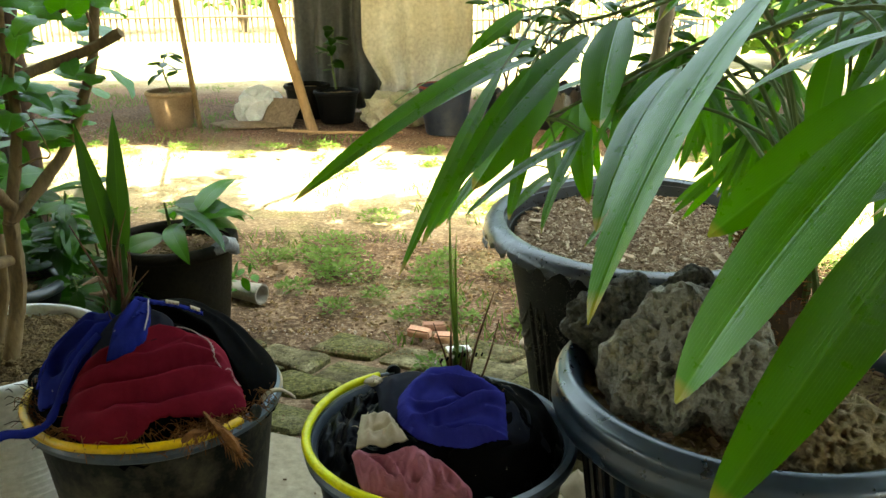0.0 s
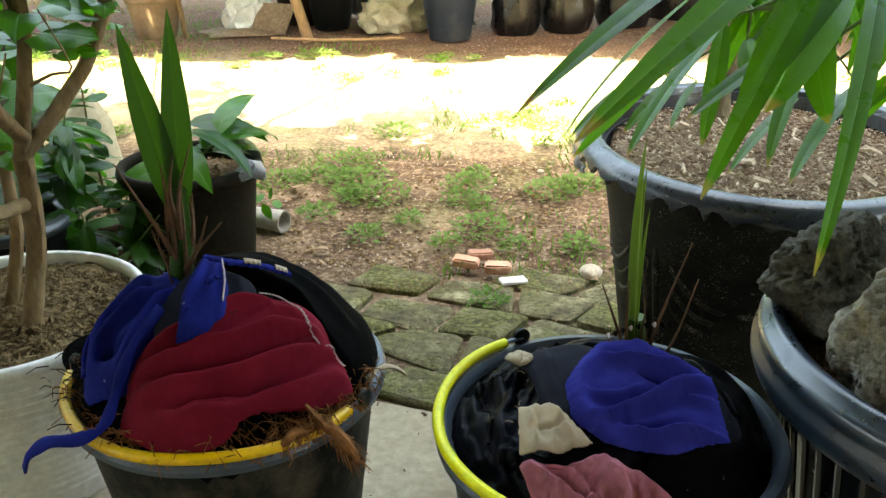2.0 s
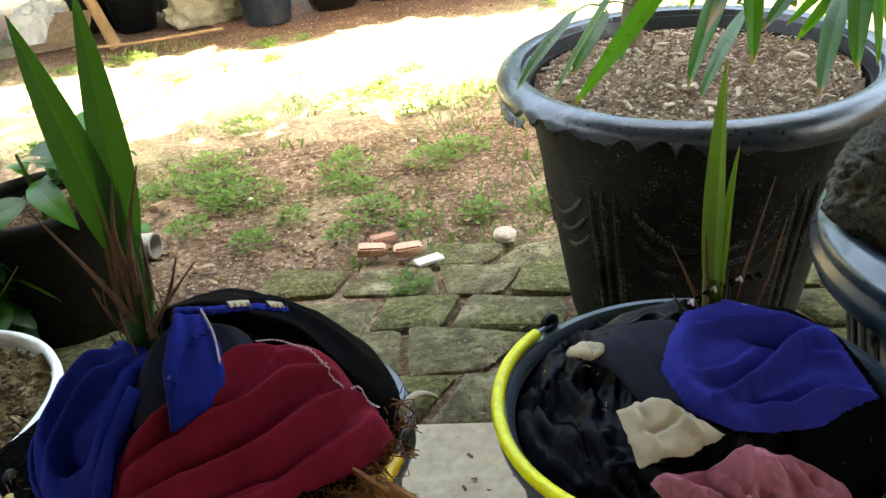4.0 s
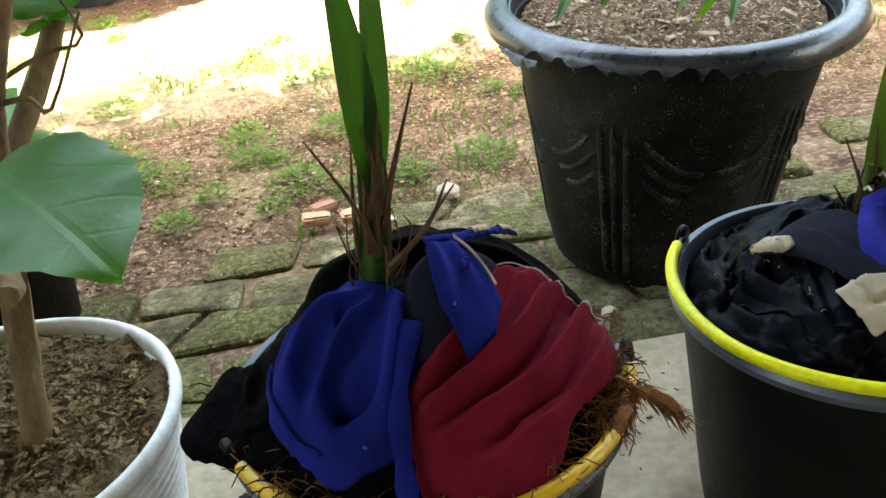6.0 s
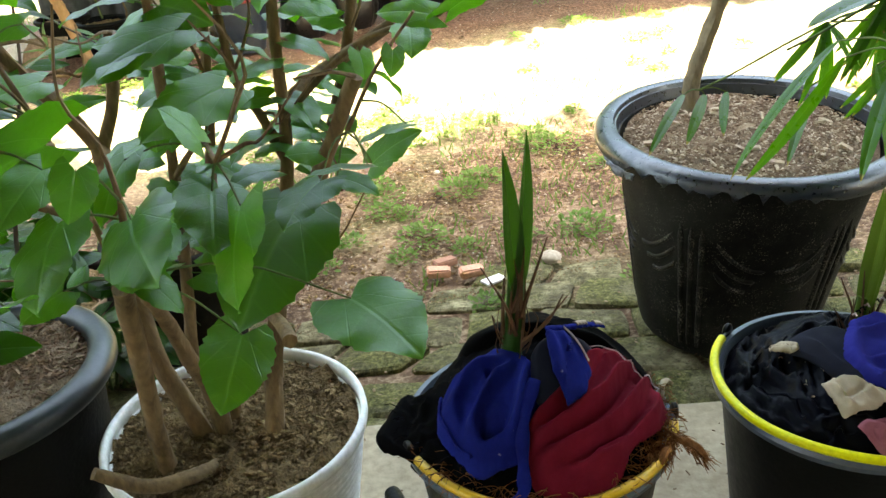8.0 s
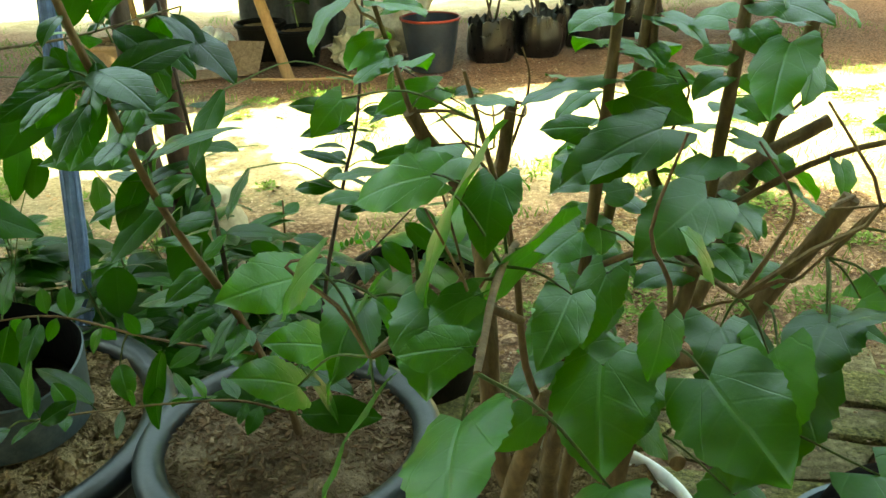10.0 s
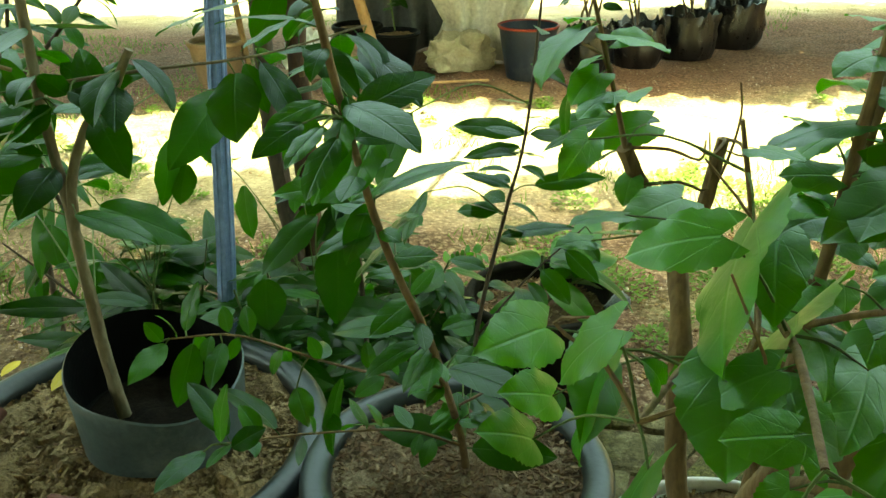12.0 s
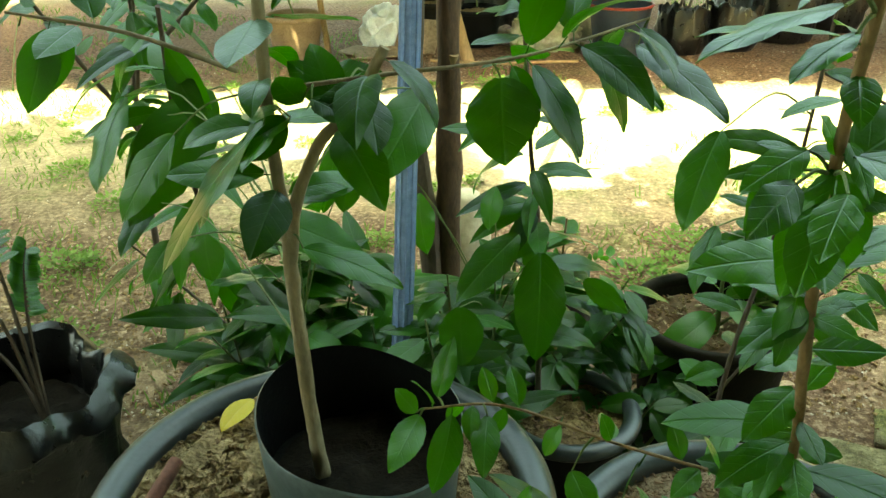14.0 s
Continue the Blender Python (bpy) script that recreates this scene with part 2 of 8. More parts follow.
def bark_material(name, dark, light, scale=30.0):
    n = Nodes(name)
    v = n.coords("Object", (1, 1, 0.35))
    a, b = n.noise(v, scale, 6.0, 0.65, 0.5), n.noise(v, scale * 6, 4.0)
    c = n.mix(0.35, n.ramp(a, [(0.3, dark), (0.7, light)]), n.ramp(b, [(0.35, dark), (0.7, light)]))
    n.color(c)
    n.rough(0.85)
    n.bump(n.math("ADD", a, n.math("MULTIPLY", b, 0.5)), 0.6, 0.004)
    return n.m


SOIL = simple("garden_soil", (0.04, 0.025, 0.011), (0.34, 0.23, 0.115), 26.0, 0.95, 0.9, 160.0, 0.012, 0.1)
SOIL_PALE = simple("dry_lumpy_soil", (0.055, 0.033, 0.016), (0.5, 0.355, 0.195), 34.0, 0.95, 0.9, 160.0, 0.014, 0.1)
SOIL_RICH = simple("moist_potting_soil", (0.03, 0.017, 0.008), (0.27, 0.18, 0.085), 38.0, 0.95, 0.9, 170.0, 0.016, 0.1)
MULCH = simple("dry_mulch", (0.055, 0.034, 0.02), (0.34, 0.235, 0.15), 34.0, 0.95, 0.9, 190.0, 0.01, 0.2)
CHIP = simple("wood_chips", (0.14, 0.085, 0.05), (0.36, 0.25, 0.16), 40.0, 0.9, 0.4)
# near-black, standing for the shade deep inside the planting bags
SHADE_SOIL = simple("shade_black_soil", (0.004, 0.003, 0.002), (0.016, 0.012, 0.008), 30.0, 0.95, 0.6, 160.0, 0.006, 0.1)
CHIP_PALE = simple("pale_straw_chips", (0.34, 0.25, 0.165), (0.62, 0.5, 0.36), 40.0, 0.9, 0.4)
RUBBER = simple("grey_rubber", (0.032, 0.05, 0.055), (0.085, 0.115, 0.12), 9.0, 0.4, 0.25, 120.0, 0.002, 0.5, "Object", (0.25, 0.26, 0.25), (0.58, 0.78))
BROWN_CHIP = simple("rotted_chips", (0.07, 0.04, 0.022), (0.2, 0.12, 0.07), 40.0, 0.95, 0.4)
GROUND = ground_material()
PAVER = paver_material()
CONCRETE = simple("porch_concrete", (0.24, 0.19, 0.125), (0.47, 0.39, 0.27), 4.0, 0.75, 0.3, 60.0, 0.004, 0.2, "Object", (0.13, 0.085, 0.046), (0.52, 0.72))
# pale, so that the unseen walls throw light onto the pots' fronts
BOUNCE_PLASTER = simple("bounce_wall_plaster", (0.56, 0.53, 0.47), (0.68, 0.65, 0.59), 3.0, 0.9, 0.2, 50.0)
SHADE_ROOFING = simple("shade_roof_boards", (0.07, 0.055, 0.04), (0.13, 0.1, 0.075), 3.0, 0.9, 0.2, 50.0)
BLOCKER_WALL = simple("blocker_wall", (0.03, 0.035, 0.018), (0.1, 0.085, 0.05), 2.0, 0.9, 0.4, 40.0)
BUCKET = simple("bucket_plastic", (0.004, 0.0044, 0.004), (0.012, 0.0125, 0.011), 24.0, 0.55, 0.3, 110.0, 0.002, 0.12, "Object", (0.12, 0.1, 0.07), (0.45, 0.75))
BUCKET_CLEAN = simple("clean_bucket_plastic", (0.0012, 0.0014, 0.0014), (0.003, 0.0035, 0.0034), 12.0, 0.42, 0.2, 90.0, 0.002, 0.12, "Object", (0.012, 0.012, 0.010), (0.6, 0.85))
BUCKET_RIM = simple("bucket_rim_plastic", (0.024, 0.035, 0.05), (0.06, 0.08, 0.11), 9.0, 0.36, 0.15, 90.0, 0.002, 0.6)
DUSTY_BOUNCE = dusty_bounce_plastic("dusty_bounce_black_plastic", (0.0011, 0.001, 0.0009), (0.005, 0.0046, 0.0038), 0.6)
DUST_WORN = dusty_bounce_plastic("dusty_worn_relief", (0.003, 0.0028, 0.0024), (0.016, 0.0145, 0.012), 0.52)
POT_BLACK = simple("black_pot_plastic", (0.0015, 0.0016, 0.0016), (0.004, 0.0042, 0.0042), 8.0, 0.5, 0.3, 150.0, 0.003, 0.12, "Object", (0.02, 0.018, 0.015), (0.6, 0.78))
POT_LIP = simple("grey_blue_pot_lip", (0.007, 0.011, 0.013), (0.022, 0.029, 0.033), 8.0, 0.36, 0.2, 120.0, 0.002, 0.55, "Object", (0.06, 0.064, 0.064), (0.56, 0.78))
POT_SCUFF = simple("scuffed_grey_lip", (0.004, 0.007, 0.012), (0.018, 0.024, 0.036), 7.0, 0.3, 0.25, 110.0, 0.002, 0.85, "Object", (0.2, 0.21, 0.235), (0.56, 0.72))
POT_GLOSS = simple("blue_black_glossy_plastic", (0.002, 0.004, 0.006), (0.006, 0.010, 0.014), 6.0, 0.22, 0.1, 60.0, 0.002, 0.9)
POT_GLOSS.node_tree.nodes["Principled BSDF"].inputs["Coat Weight"].default_value = 0.5
POT_GLOSS_RIM = simple("blue_grey_glossy_rim", (0.006, 0.014, 0.026), (0.018, 0.034, 0.056), 6.0, 0.3, 0.15, 60.0, 0.002, 0.8, "Object", (0.06, 0.075, 0.095), (0.64, 0.82))
POT_GLOSS_RIM.node_tree.nodes["Principled BSDF"].inputs["Coat Weight"].default_value = 0.12
YELLOW = simple("lemon_yellow_tube", (0.62, 0.6, 0.01), (0.75, 0.72, 0.02), 20.0, 0.35, 0.1, 150.0, 0.001)
AMBER = simple("golden_yellow_tube", (0.6, 0.34, 0.004), (0.76, 0.45, 0.008), 20.0, 0.35, 0.1, 150.0, 0.001, 0.5, "Object", (0.3, 0.18, 0.03), (0.62, 0.8))
WHITE_POT = simple("chalky_white_paint", (0.78, 0.765, 0.7), (0.92, 0.91, 0.87), 11.0, 0.85, 0.4, 90.0, 0.003, 0.08, "Object", (0.55, 0.5, 0.39), (0.66, 0.9))
OLIVE_POT = simple("weathered_brown_pot", (0.004, 0.0032, 0.0022), (0.017, 0.0135, 0.0085), 6.0, 0.75, 0.4, 90.0, 0.004, 0.1, "Object", (0.055, 0.045, 0.027), (0.6, 0.82))
FLAKE = simple("torn_pale_plastic", (0.1, 0.105, 0.12), (0.26, 0.27, 0.3), 60.0, 0.5, 0.3)
CLAY = simple("fired_clay", (0.15, 0.095, 0.055), (0.28, 0.19, 0.115), 9.0, 0.85, 0.4, 110.0, 0.003)
BRICK = simple("broken_brick", (0.5, 0.24, 0.15), (0.68, 0.4, 0.28), 26.0, 0.9, 0.5, 200.0, 0.003)
BRICK_DARK = simple("dark_brick", (0.27, 0.13, 0.09), (0.4, 0.22, 0.15), 26.0, 0.9, 0.5, 200.0, 0.003)
SHARD = simple("white_shard", (0.66, 0.64, 0.6), (0.82, 0.8, 0.77), 20.0, 0.6, 0.3)
PEBBLE = simple("river_pebble", (0.26, 0.21, 0.155), (0.5, 0.43, 0.34), 20.0, 0.7, 0.3)
ROD = simple("dull_red_clay", (0.1, 0.04, 0.03), (0.21, 0.095, 0.07), 30.0, 0.85, 0.4)
PIPE = simple("grey_white_pvc", (0.2, 0.18, 0.15), (0.42, 0.39, 0.33), 9.0, 0.55, 0.2, 90.0, 0.002, 0.4, "Object", (0.13, 0.1, 0.07), (0.45, 0.7))
BLUE_PIPE = simple("blue_grey_pole", (0.13, 0.21, 0.4), (0.23, 0.33, 0.55), 14.0, 0.45, 0.2, 90.0, 0.002)
LAVA = lava_material("dark_lava", 0.8)
LAVA_PALE = lava_material("pale_lava", 2.3)
LAVA_BROWN = lava_material("brown_lava", 1.5, (1.25, 1.0, 0.7))
BLUE = cloth_material("royal_blue_cloth", (0.003, 0.006, 0.08), (0.011, 0.022, 0.21), lint=True, creased=0.05)
VIOLET = cloth_material("violet_blue_cloth", (0.010, 0.012, 0.13), (0.03, 0.035, 0.28), lint=True, creased=0.04)
MAROON = cloth_material("maroon_cloth", (0.105, 0.004, 0.012), (0.225, 0.013, 0.031), creased=0.05)
BLACK = cloth_material("black_satin_cloth", (0.0006, 0.0008, 0.002), (0.002, 0.0024, 0.0065), rough=0.46, spec=0.06, lint=True, wrinkle=44.0, creased=0.12)
BLACK_DULL = cloth_material("dull_black_cloth", (0.0015, 0.0014, 0.0016), (0.004, 0.0038, 0.004), spec=0.02, lint=True)
GREY = cloth_material("dark_grey_cloth", (0.008, 0.009, 0.015), (0.018, 0.019, 0.029), lint=True)
PINK = cloth_material("dusty_pink_cloth", (0.3, 0.09, 0.125), (0.5, 0.19, 0.245), wrinkle=46.0, creased=0.3)
CREAM = cloth_material("cream_rag", (0.36, 0.28, 0.19), (0.52, 0.43, 0.31), 500.0)
THREAD = cloth_material("pale_thread", (0.45, 0.35, 0.33), (0.6, 0.5, 0.48))
COIR = simple("coconut_fibre", (0.1, 0.036, 0.012), (0.3, 0.13, 0.045), 30.0, 0.95, 0.4)
LITTER = simple("leaf_litter", (0.16, 0.1, 0.055), (0.42, 0.31, 0.2), 30.0, 0.9, 0.4)
SHEATH = bark_material("brown_sheath", (0.03, 0.012, 0.006), (0.16, 0.075, 0.03), 60.0)
BARK = bark_material("brown_bark", (0.07, 0.04, 0.016), (0.28, 0.178, 0.08))
BARK_MID = bark_material("mid_brown_bark", (0.028, 0.014, 0.007), (0.105, 0.056, 0.028))
BARK_PALE = bark_material("grey_brown_bark", (0.11, 0.085, 0.046), (0.3, 0.24, 0.145))
BARK_DARK = bark_material("dark_bark", (0.035, 0.026, 0.02), (0.12, 0.085, 0.06))
GREEN_STEM = bark_material("green_stem", (0.05, 0.09, 0.02), (0.13, 0.17, 0.05))
BAMBOO_POLE = bark_material("dry_bamboo", (0.2, 0.12, 0.055), (0.36, 0.22, 0.11))
FENCE = bark_material("weathered_bamboo", (0.045, 0.032, 0.02), (0.15, 0.11, 0.07))
L_HEART = leaf_material("heart_leaf", (0.010, 0.07, 0.003), (0.08, 0.28, 0.018), (0.18, 0.42, 0.09), 0.4, (0.2, 0.66, 0.006), 0.34, 4.5, 0.0, 0.22, 0.85, palmate=True)
L_DARK = leaf_material("dark_glossy_leaf", (0.002, 0.015, 0.0012), (0.03, 0.12, 0.006), (0.08, 0.18, 0.04), 0.34, (0.1, 0.46, 0.004), 0.26, 6.0, 0.0, 0.14, 0.3)
L_SMALL = leaf_material("small_oval_leaf", (0.005, 0.036, 0.002), (0.055, 0.19, 0.012), (0.12, 0.26, 0.06), 0.32, (0.12, 0.52, 0.008), 0.28, 5.0, 0.0, 0.14, 0.36)
L_BAMBOO = leaf_material("strap_leaf", (0.004, 0.036, 0.003), (0.03, 0.13, 0.007), (0.14, 0.3, 0.07), 0.3, (0.24, 0.75, 0.006), 0.34, 0.0, 0.0, 0.3, 0.6, True)
L_COCO = leaf_material("palm_blade", (0.006, 0.034, 0.004), (0.017, 0.066, 0.008), (0.07, 0.14, 0.02), 0.4, (0.16, 0.42, 0.015), 0.2, 0.0, 0.0, 0.3, 0.3)
L_COCO_YELLOW = leaf_material("yellowing_palm_blade", (0.045, 0.1, 0.01), (0.1, 0.16, 0.02), (0.25, 0.28, 0.06), 0.42, (0.3, 0.5, 0.03), 0.25, 0.0, 0.0, 0.3, 0.3)
L_WEED = leaf_material("weed_leaf", (0.07, 0.13, 0.028), (0.17, 0.25, 0.07), (0.25, 0.33, 0.11), 0.55, (0.25, 0.48, 0.05), 0.3, 4.0, 0.0, 0.25, 0.12)
L_BUSH = leaf_material("bush_leaf", (0.02, 0.06, 0.01), (0.09, 0.16, 0.035), (0.2, 0.28, 0.09), 0.5, (0.2, 0.45, 0.03), 0.3, 4.0, 0.0, 0.2, 0.15)
L_YELLOW = leaf_material("yellow_leaf", (0.55, 0.4, 0.03), (0.65, 0.5, 0.06), (0.6, 0.5, 0.2), 0.5, (0.6, 0.5, 0.05), 0.25)
TARP = simple("pale_tarpaulin", (0.42, 0.38, 0.3), (0.72, 0.68, 0.58), 3.0, 0.5, 0.4, 40.0, 0.01)
TARP_GREY = simple("grey_tarpaulin", (0.07, 0.075, 0.075), (0.13, 0.13, 0.13), 3.0, 0.6, 0.4, 40.0, 0.01)
SACK = simple("cream_sack", (0.36, 0.31, 0.2), (0.5, 0.44, 0.31), 6.0, 0.7, 0.4, 60.0, 0.006)
POLYBAG = simple("black_polybag", (0.002, 0.002, 0.0025), (0.006, 0.006, 0.007), 8.0, 0.3, 0.4, 40.0, 0.006, 0.6)


# ---------------------------------------------------------------- mesh helpers
def smooth(me, angle=50):
    me.polygons.foreach_set("use_smooth", [True] * len(me.polygons))
    me.set_sharp_from_angle(angle=radians(angle))
    return me


def mesh_of(bm, name, material, angle=50, flat=False):
    me = bpy.data.meshes.new(name)
    bm.normal_update()
    bm.to_mesh(me)
    bm.free()
    me.materials.append(material)
    if not flat:
        smooth(me, angle)
    return me


def part(name, bm, material, parent=None, label="", angle=50, flat=False, m=None):
    """Links a bmesh as one mesh object, under a thing where one is given."""
    ob = new(name, mesh_of(bm, name, material, angle, flat))
    if parent:
        ob.parent = parent
    if m is not None:
        ob.matrix_basis = m
    if label:
        ob["label"] = label
    return ob


def share(name, me, parent, m):
    ob = new(name, me)
    ob.parent = parent
    ob.matrix_basis = m
    return ob


def base(name, place, label, category, group="", kind="", turn=0.0, tilt=(0, 0)):
    ob = new(name)
    ob.matrix_basis = pose(*place, tilt[0], tilt[1], turn)
    return tagged(ob, label, category, group, kind)


def lathe(profile, segs=64, wobble=None, bm=None):
    """Turns (radius, height) pairs round z; ends at radius 0 are closed."""
    bm = bm or bmesh.new()
    rings = []
    for k, (r, z) in enumerate(profile):
        if r < 1e-5:
            rings.append([bm.verts.new((0, 0, z))])
            continue
        ring = []
        for i in range(segs):
            a = 2 * math.pi * i / segs
            rr, zz = (r, z) if not wobble else wobble(k, a, r, z)
            ring.append(bm.verts.new((rr * math.cos(a), rr * math.sin(a), zz)))
        rings.append(ring)
    for a, b in zip(rings, rings[1:]):
        for i in range(segs):
            j = (i + 1) % segs
            if len(a) == 1 and len(b) > 1:
                bm.faces.new((a[0], b[j], b[i]))
            elif len(b) == 1 and len(a) > 1:
                bm.faces.new((a[i], a[j], b[0]))
            elif len(a) > 1:
                bm.faces.new((a[i], a[j], b[j], b[i]))
    bmesh.ops.recalc_face_normals(bm, faces=bm.faces)
    return bm


def tube(points, radii, segs=8, bm=None, caps=True, bumpy=0.0):
    """A round tube along points; radii a number or one for each point."""
    bm = bm or bmesh.new()
    pts = [Vector(p) for p in points]
    if isinstance(radii, (int, float)):
        radii = [radii] * len(pts)
    up = Vector((0, 0, 1))
    rings = []
    side = None
    for k, p in enumerate(pts):
        d = (pts[min(k + 1, len(pts) - 1)] - pts[max(k - 1, 0)]).normalized()
        if side is None:
            side = d.cross(up if abs(d.z) < 0.9 else Vector((1, 0, 0))).normalized()
        side = (side - d * side.dot(d)).normalized()
        other = d.cross(side)
        ring = []
        for i in range(segs):
            a = 2 * math.pi * i / segs
            r = radii[k] * (1 + (bumpy * noise.noise(p * 40 + Vector((i * 0.7, 0, 0))) if bumpy else 0))
            ring.append(bm.verts.new(p + (side * math.cos(a) + other * math.sin(a)) * r))
        rings.append(ring)
    for a, b in zip(rings, rings[1:]):
        for i in range(segs):
            j = (i + 1) % segs
            bm.faces.new((a[i], a[j], b[j], b[i]))
    if caps:
        bm.faces.new(rings[0][::-1])
        bm.faces.new(rings[-1])
    return bm


def bend(points, steps=6):
    """A smooth line through points (Catmull-Rom)."""
    p = [Vector(q) for q in points]
    p = [p[0] * 2 - p[1], *p, p[-1] * 2 - p[-2]]
    out = []
    for a, b, c, d in zip(p, p[1:], p[2:], p[3:]):
        for k in range(steps):
            t = k / steps
            out.append(0.5 * (2 * b + (c - a) * t + (2 * a - 5 * b + 4 * c - d) * t * t + (3 * b - a - 3 * c + d) * t ** 3))
    return out + [p[-2]]


def taper(a, b, n):
    return [a + (b - a) * k / (n - 1) for k in range(n)]


def arc(radius, z, a0, a1, n=32):
    return [(radius * math.cos(radians(a0 + (a1 - a0) * k / (n - 1))), radius * math.sin(radians(a0 + (a1 - a0) * k / (n - 1))), z) for k in range(n)]


def box(w, d, h, bm=None, at=(0, 0, 0), bevel=0.0):
    bm = bm or bmesh.new()
    vs = bmesh.ops.create_cube(bm, size=1, matrix=Matrix.Translation(at) @ Matrix.Diagonal((w, d, h, 1)))["verts"]
    if bevel:
        es = list({e for v in vs for e in v.link_edges})
        bmesh.ops.bevel(bm, geom=es, offset=bevel, segments=2, affect="EDGES")
    return bm


def quads(name, verts, faces, material, uvs=None, flat=False):
    me = bpy.data.meshes.new(name)
    me.from_pydata([tuple(v) for v in verts], [], faces)
    me.materials.append(material)
    if uvs is not None:
        layer = me.uv_layers.new(name="UVMap")
        idx = np.empty(len(me.loops), int)
        me.loops.foreach_get("vertex_index", idx)
        layer.data.foreach_set("uv", np.asarray(uvs, float)[idx].ravel())
    if not flat:
        me.polygons.foreach_set("use_smooth", [True] * len(me.polygons))
    return me


# ---------------------------------------------------------------- the ground
def ground_height(x, y):
    """The yard falls gently away from the paved strip."""
    if y < 1.75:
        z = 0.0
    elif y < 2.45:
        z = -0.08 * (y - 1.75) / 0.7
    else:
        z = -0.08 - 0.05 * min(1, (y - 2.45) / 3.5)
    return z - 0.018


def build_ground():
    xs = np.concatenate([-np.geomspace(600, 3.3, 26), np.linspace(-3.2, 3.2, 180), np.geomspace(3.3, 600, 26)])
    ys = np.concatenate([-np.geomspace(600, 1.1, 24), np.linspace(-1, 1.2, 8), np.linspace(1.25, 7.0, 170), np.geomspace(7.1, 900, 40)])
    verts, faces = [], []
    for y in ys:
        for x in xs:
            near = abs(x) < 3.4 and 1 < y < 9
            lump = 0.022 * noise.fractal(Vector((x * 1.7, y * 1.7, 3.0)), 1.0, 2.0, 4) + 0.010 * noise.fractal(Vector((x * 9, y * 9, 7.0)), 1.0, 2.0, 3) if near else 0.0
            if y < 2.35:
                lump *= 0.35
            verts.append((x, y, ground_height(x, y) + lump))
    n = len(xs)
    for j in range(len(ys) - 1):
        for i in range(n - 1):
            faces.append((j * n + i, j * n + i + 1, (j + 1) * n + i + 1, (j + 1) * n + i))
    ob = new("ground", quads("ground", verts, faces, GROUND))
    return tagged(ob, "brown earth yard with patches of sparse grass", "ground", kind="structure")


ground = build_ground()

# ---------------------------------------------------------------- the house side: porch slab, with unseen walls and roof added for the light
PHI = -16.7                                        # the porch's edge, turned from the x axis
HOUSE = Matrix.Translation((0, 1.552, 0)) @ Matrix.Rotation(radians(PHI), 4, "Z")


def build_porch():
    bm = box(9, 4.2, 0.3, at=(0, -2.1, -0.05), bevel=0.008)
    ob = part("porch_slab", bm, CONCRETE, m=HOUSE)
    tagged(ob, "worn grey concrete porch slab with dirt stains", "porch floor", kind="structure")
    # unseen walls behind and beside the camera, added to bounce light
    wall = part("unseen_wall_house", box(9, 0.15, 3.4, at=(0, -4.25, 1.6)), BOUNCE_PLASTER, m=HOUSE)
    tagged(wall, "unseen cream house wall added to bounce light", "wall", kind="structure")
    side = part("unseen_wall_side", box(0.12, 2.6, 3.3, at=(3.2, -2.9, 1.6)), BOUNCE_PLASTER, m=HOUSE)
    tagged(side, "unseen cream side wall added to shape the light", "wall", kind="structure")
    # unseen roof, added to keep sun and overhead sky off the pots
    roof = part("shade_roof", box(9.6, 4.75, 0.12, at=(0, -2.05, 0)), SHADE_ROOFING, m=HOUSE @ pose(0, 0, 2.9, -3, 0, 0))
    tagged(roof, "unseen board roof added to shade the porch", "roof", kind="structure")
    # unseen dark walls, added on both sides to block low sky light
    for x in (-7.6, 6.2):
        edge = part("unseen_wall_boundary", box(0.15, 15.0, 2.6, at=(x, 4.5, 1.1)), BLOCKER_WALL)
        tagged(edge, "unseen dark wall added to cut low light into the yard", "wall", kind="structure")


build_porch()


# ---------------------------------------------------------------- pots and buckets
def soil_bm(r, lump=0.012, rings=22, segs=56, seed=0.0, scale=26.0, dome=0.0):
    def wob(k, a, rr, z):
        v = Vector((rr * math.cos(a) * scale, rr * math.sin(a) * scale, seed))
        return rr, z + lump * noise.fractal(v, 0.9, 2.0, 4) + dome * (1 - (rr / r) ** 2)
    prof = [(r * (1 - k / rings), 0.0) for k in range(rings)] + [(0.0, dome)]
    return lathe(prof, segs, wob)


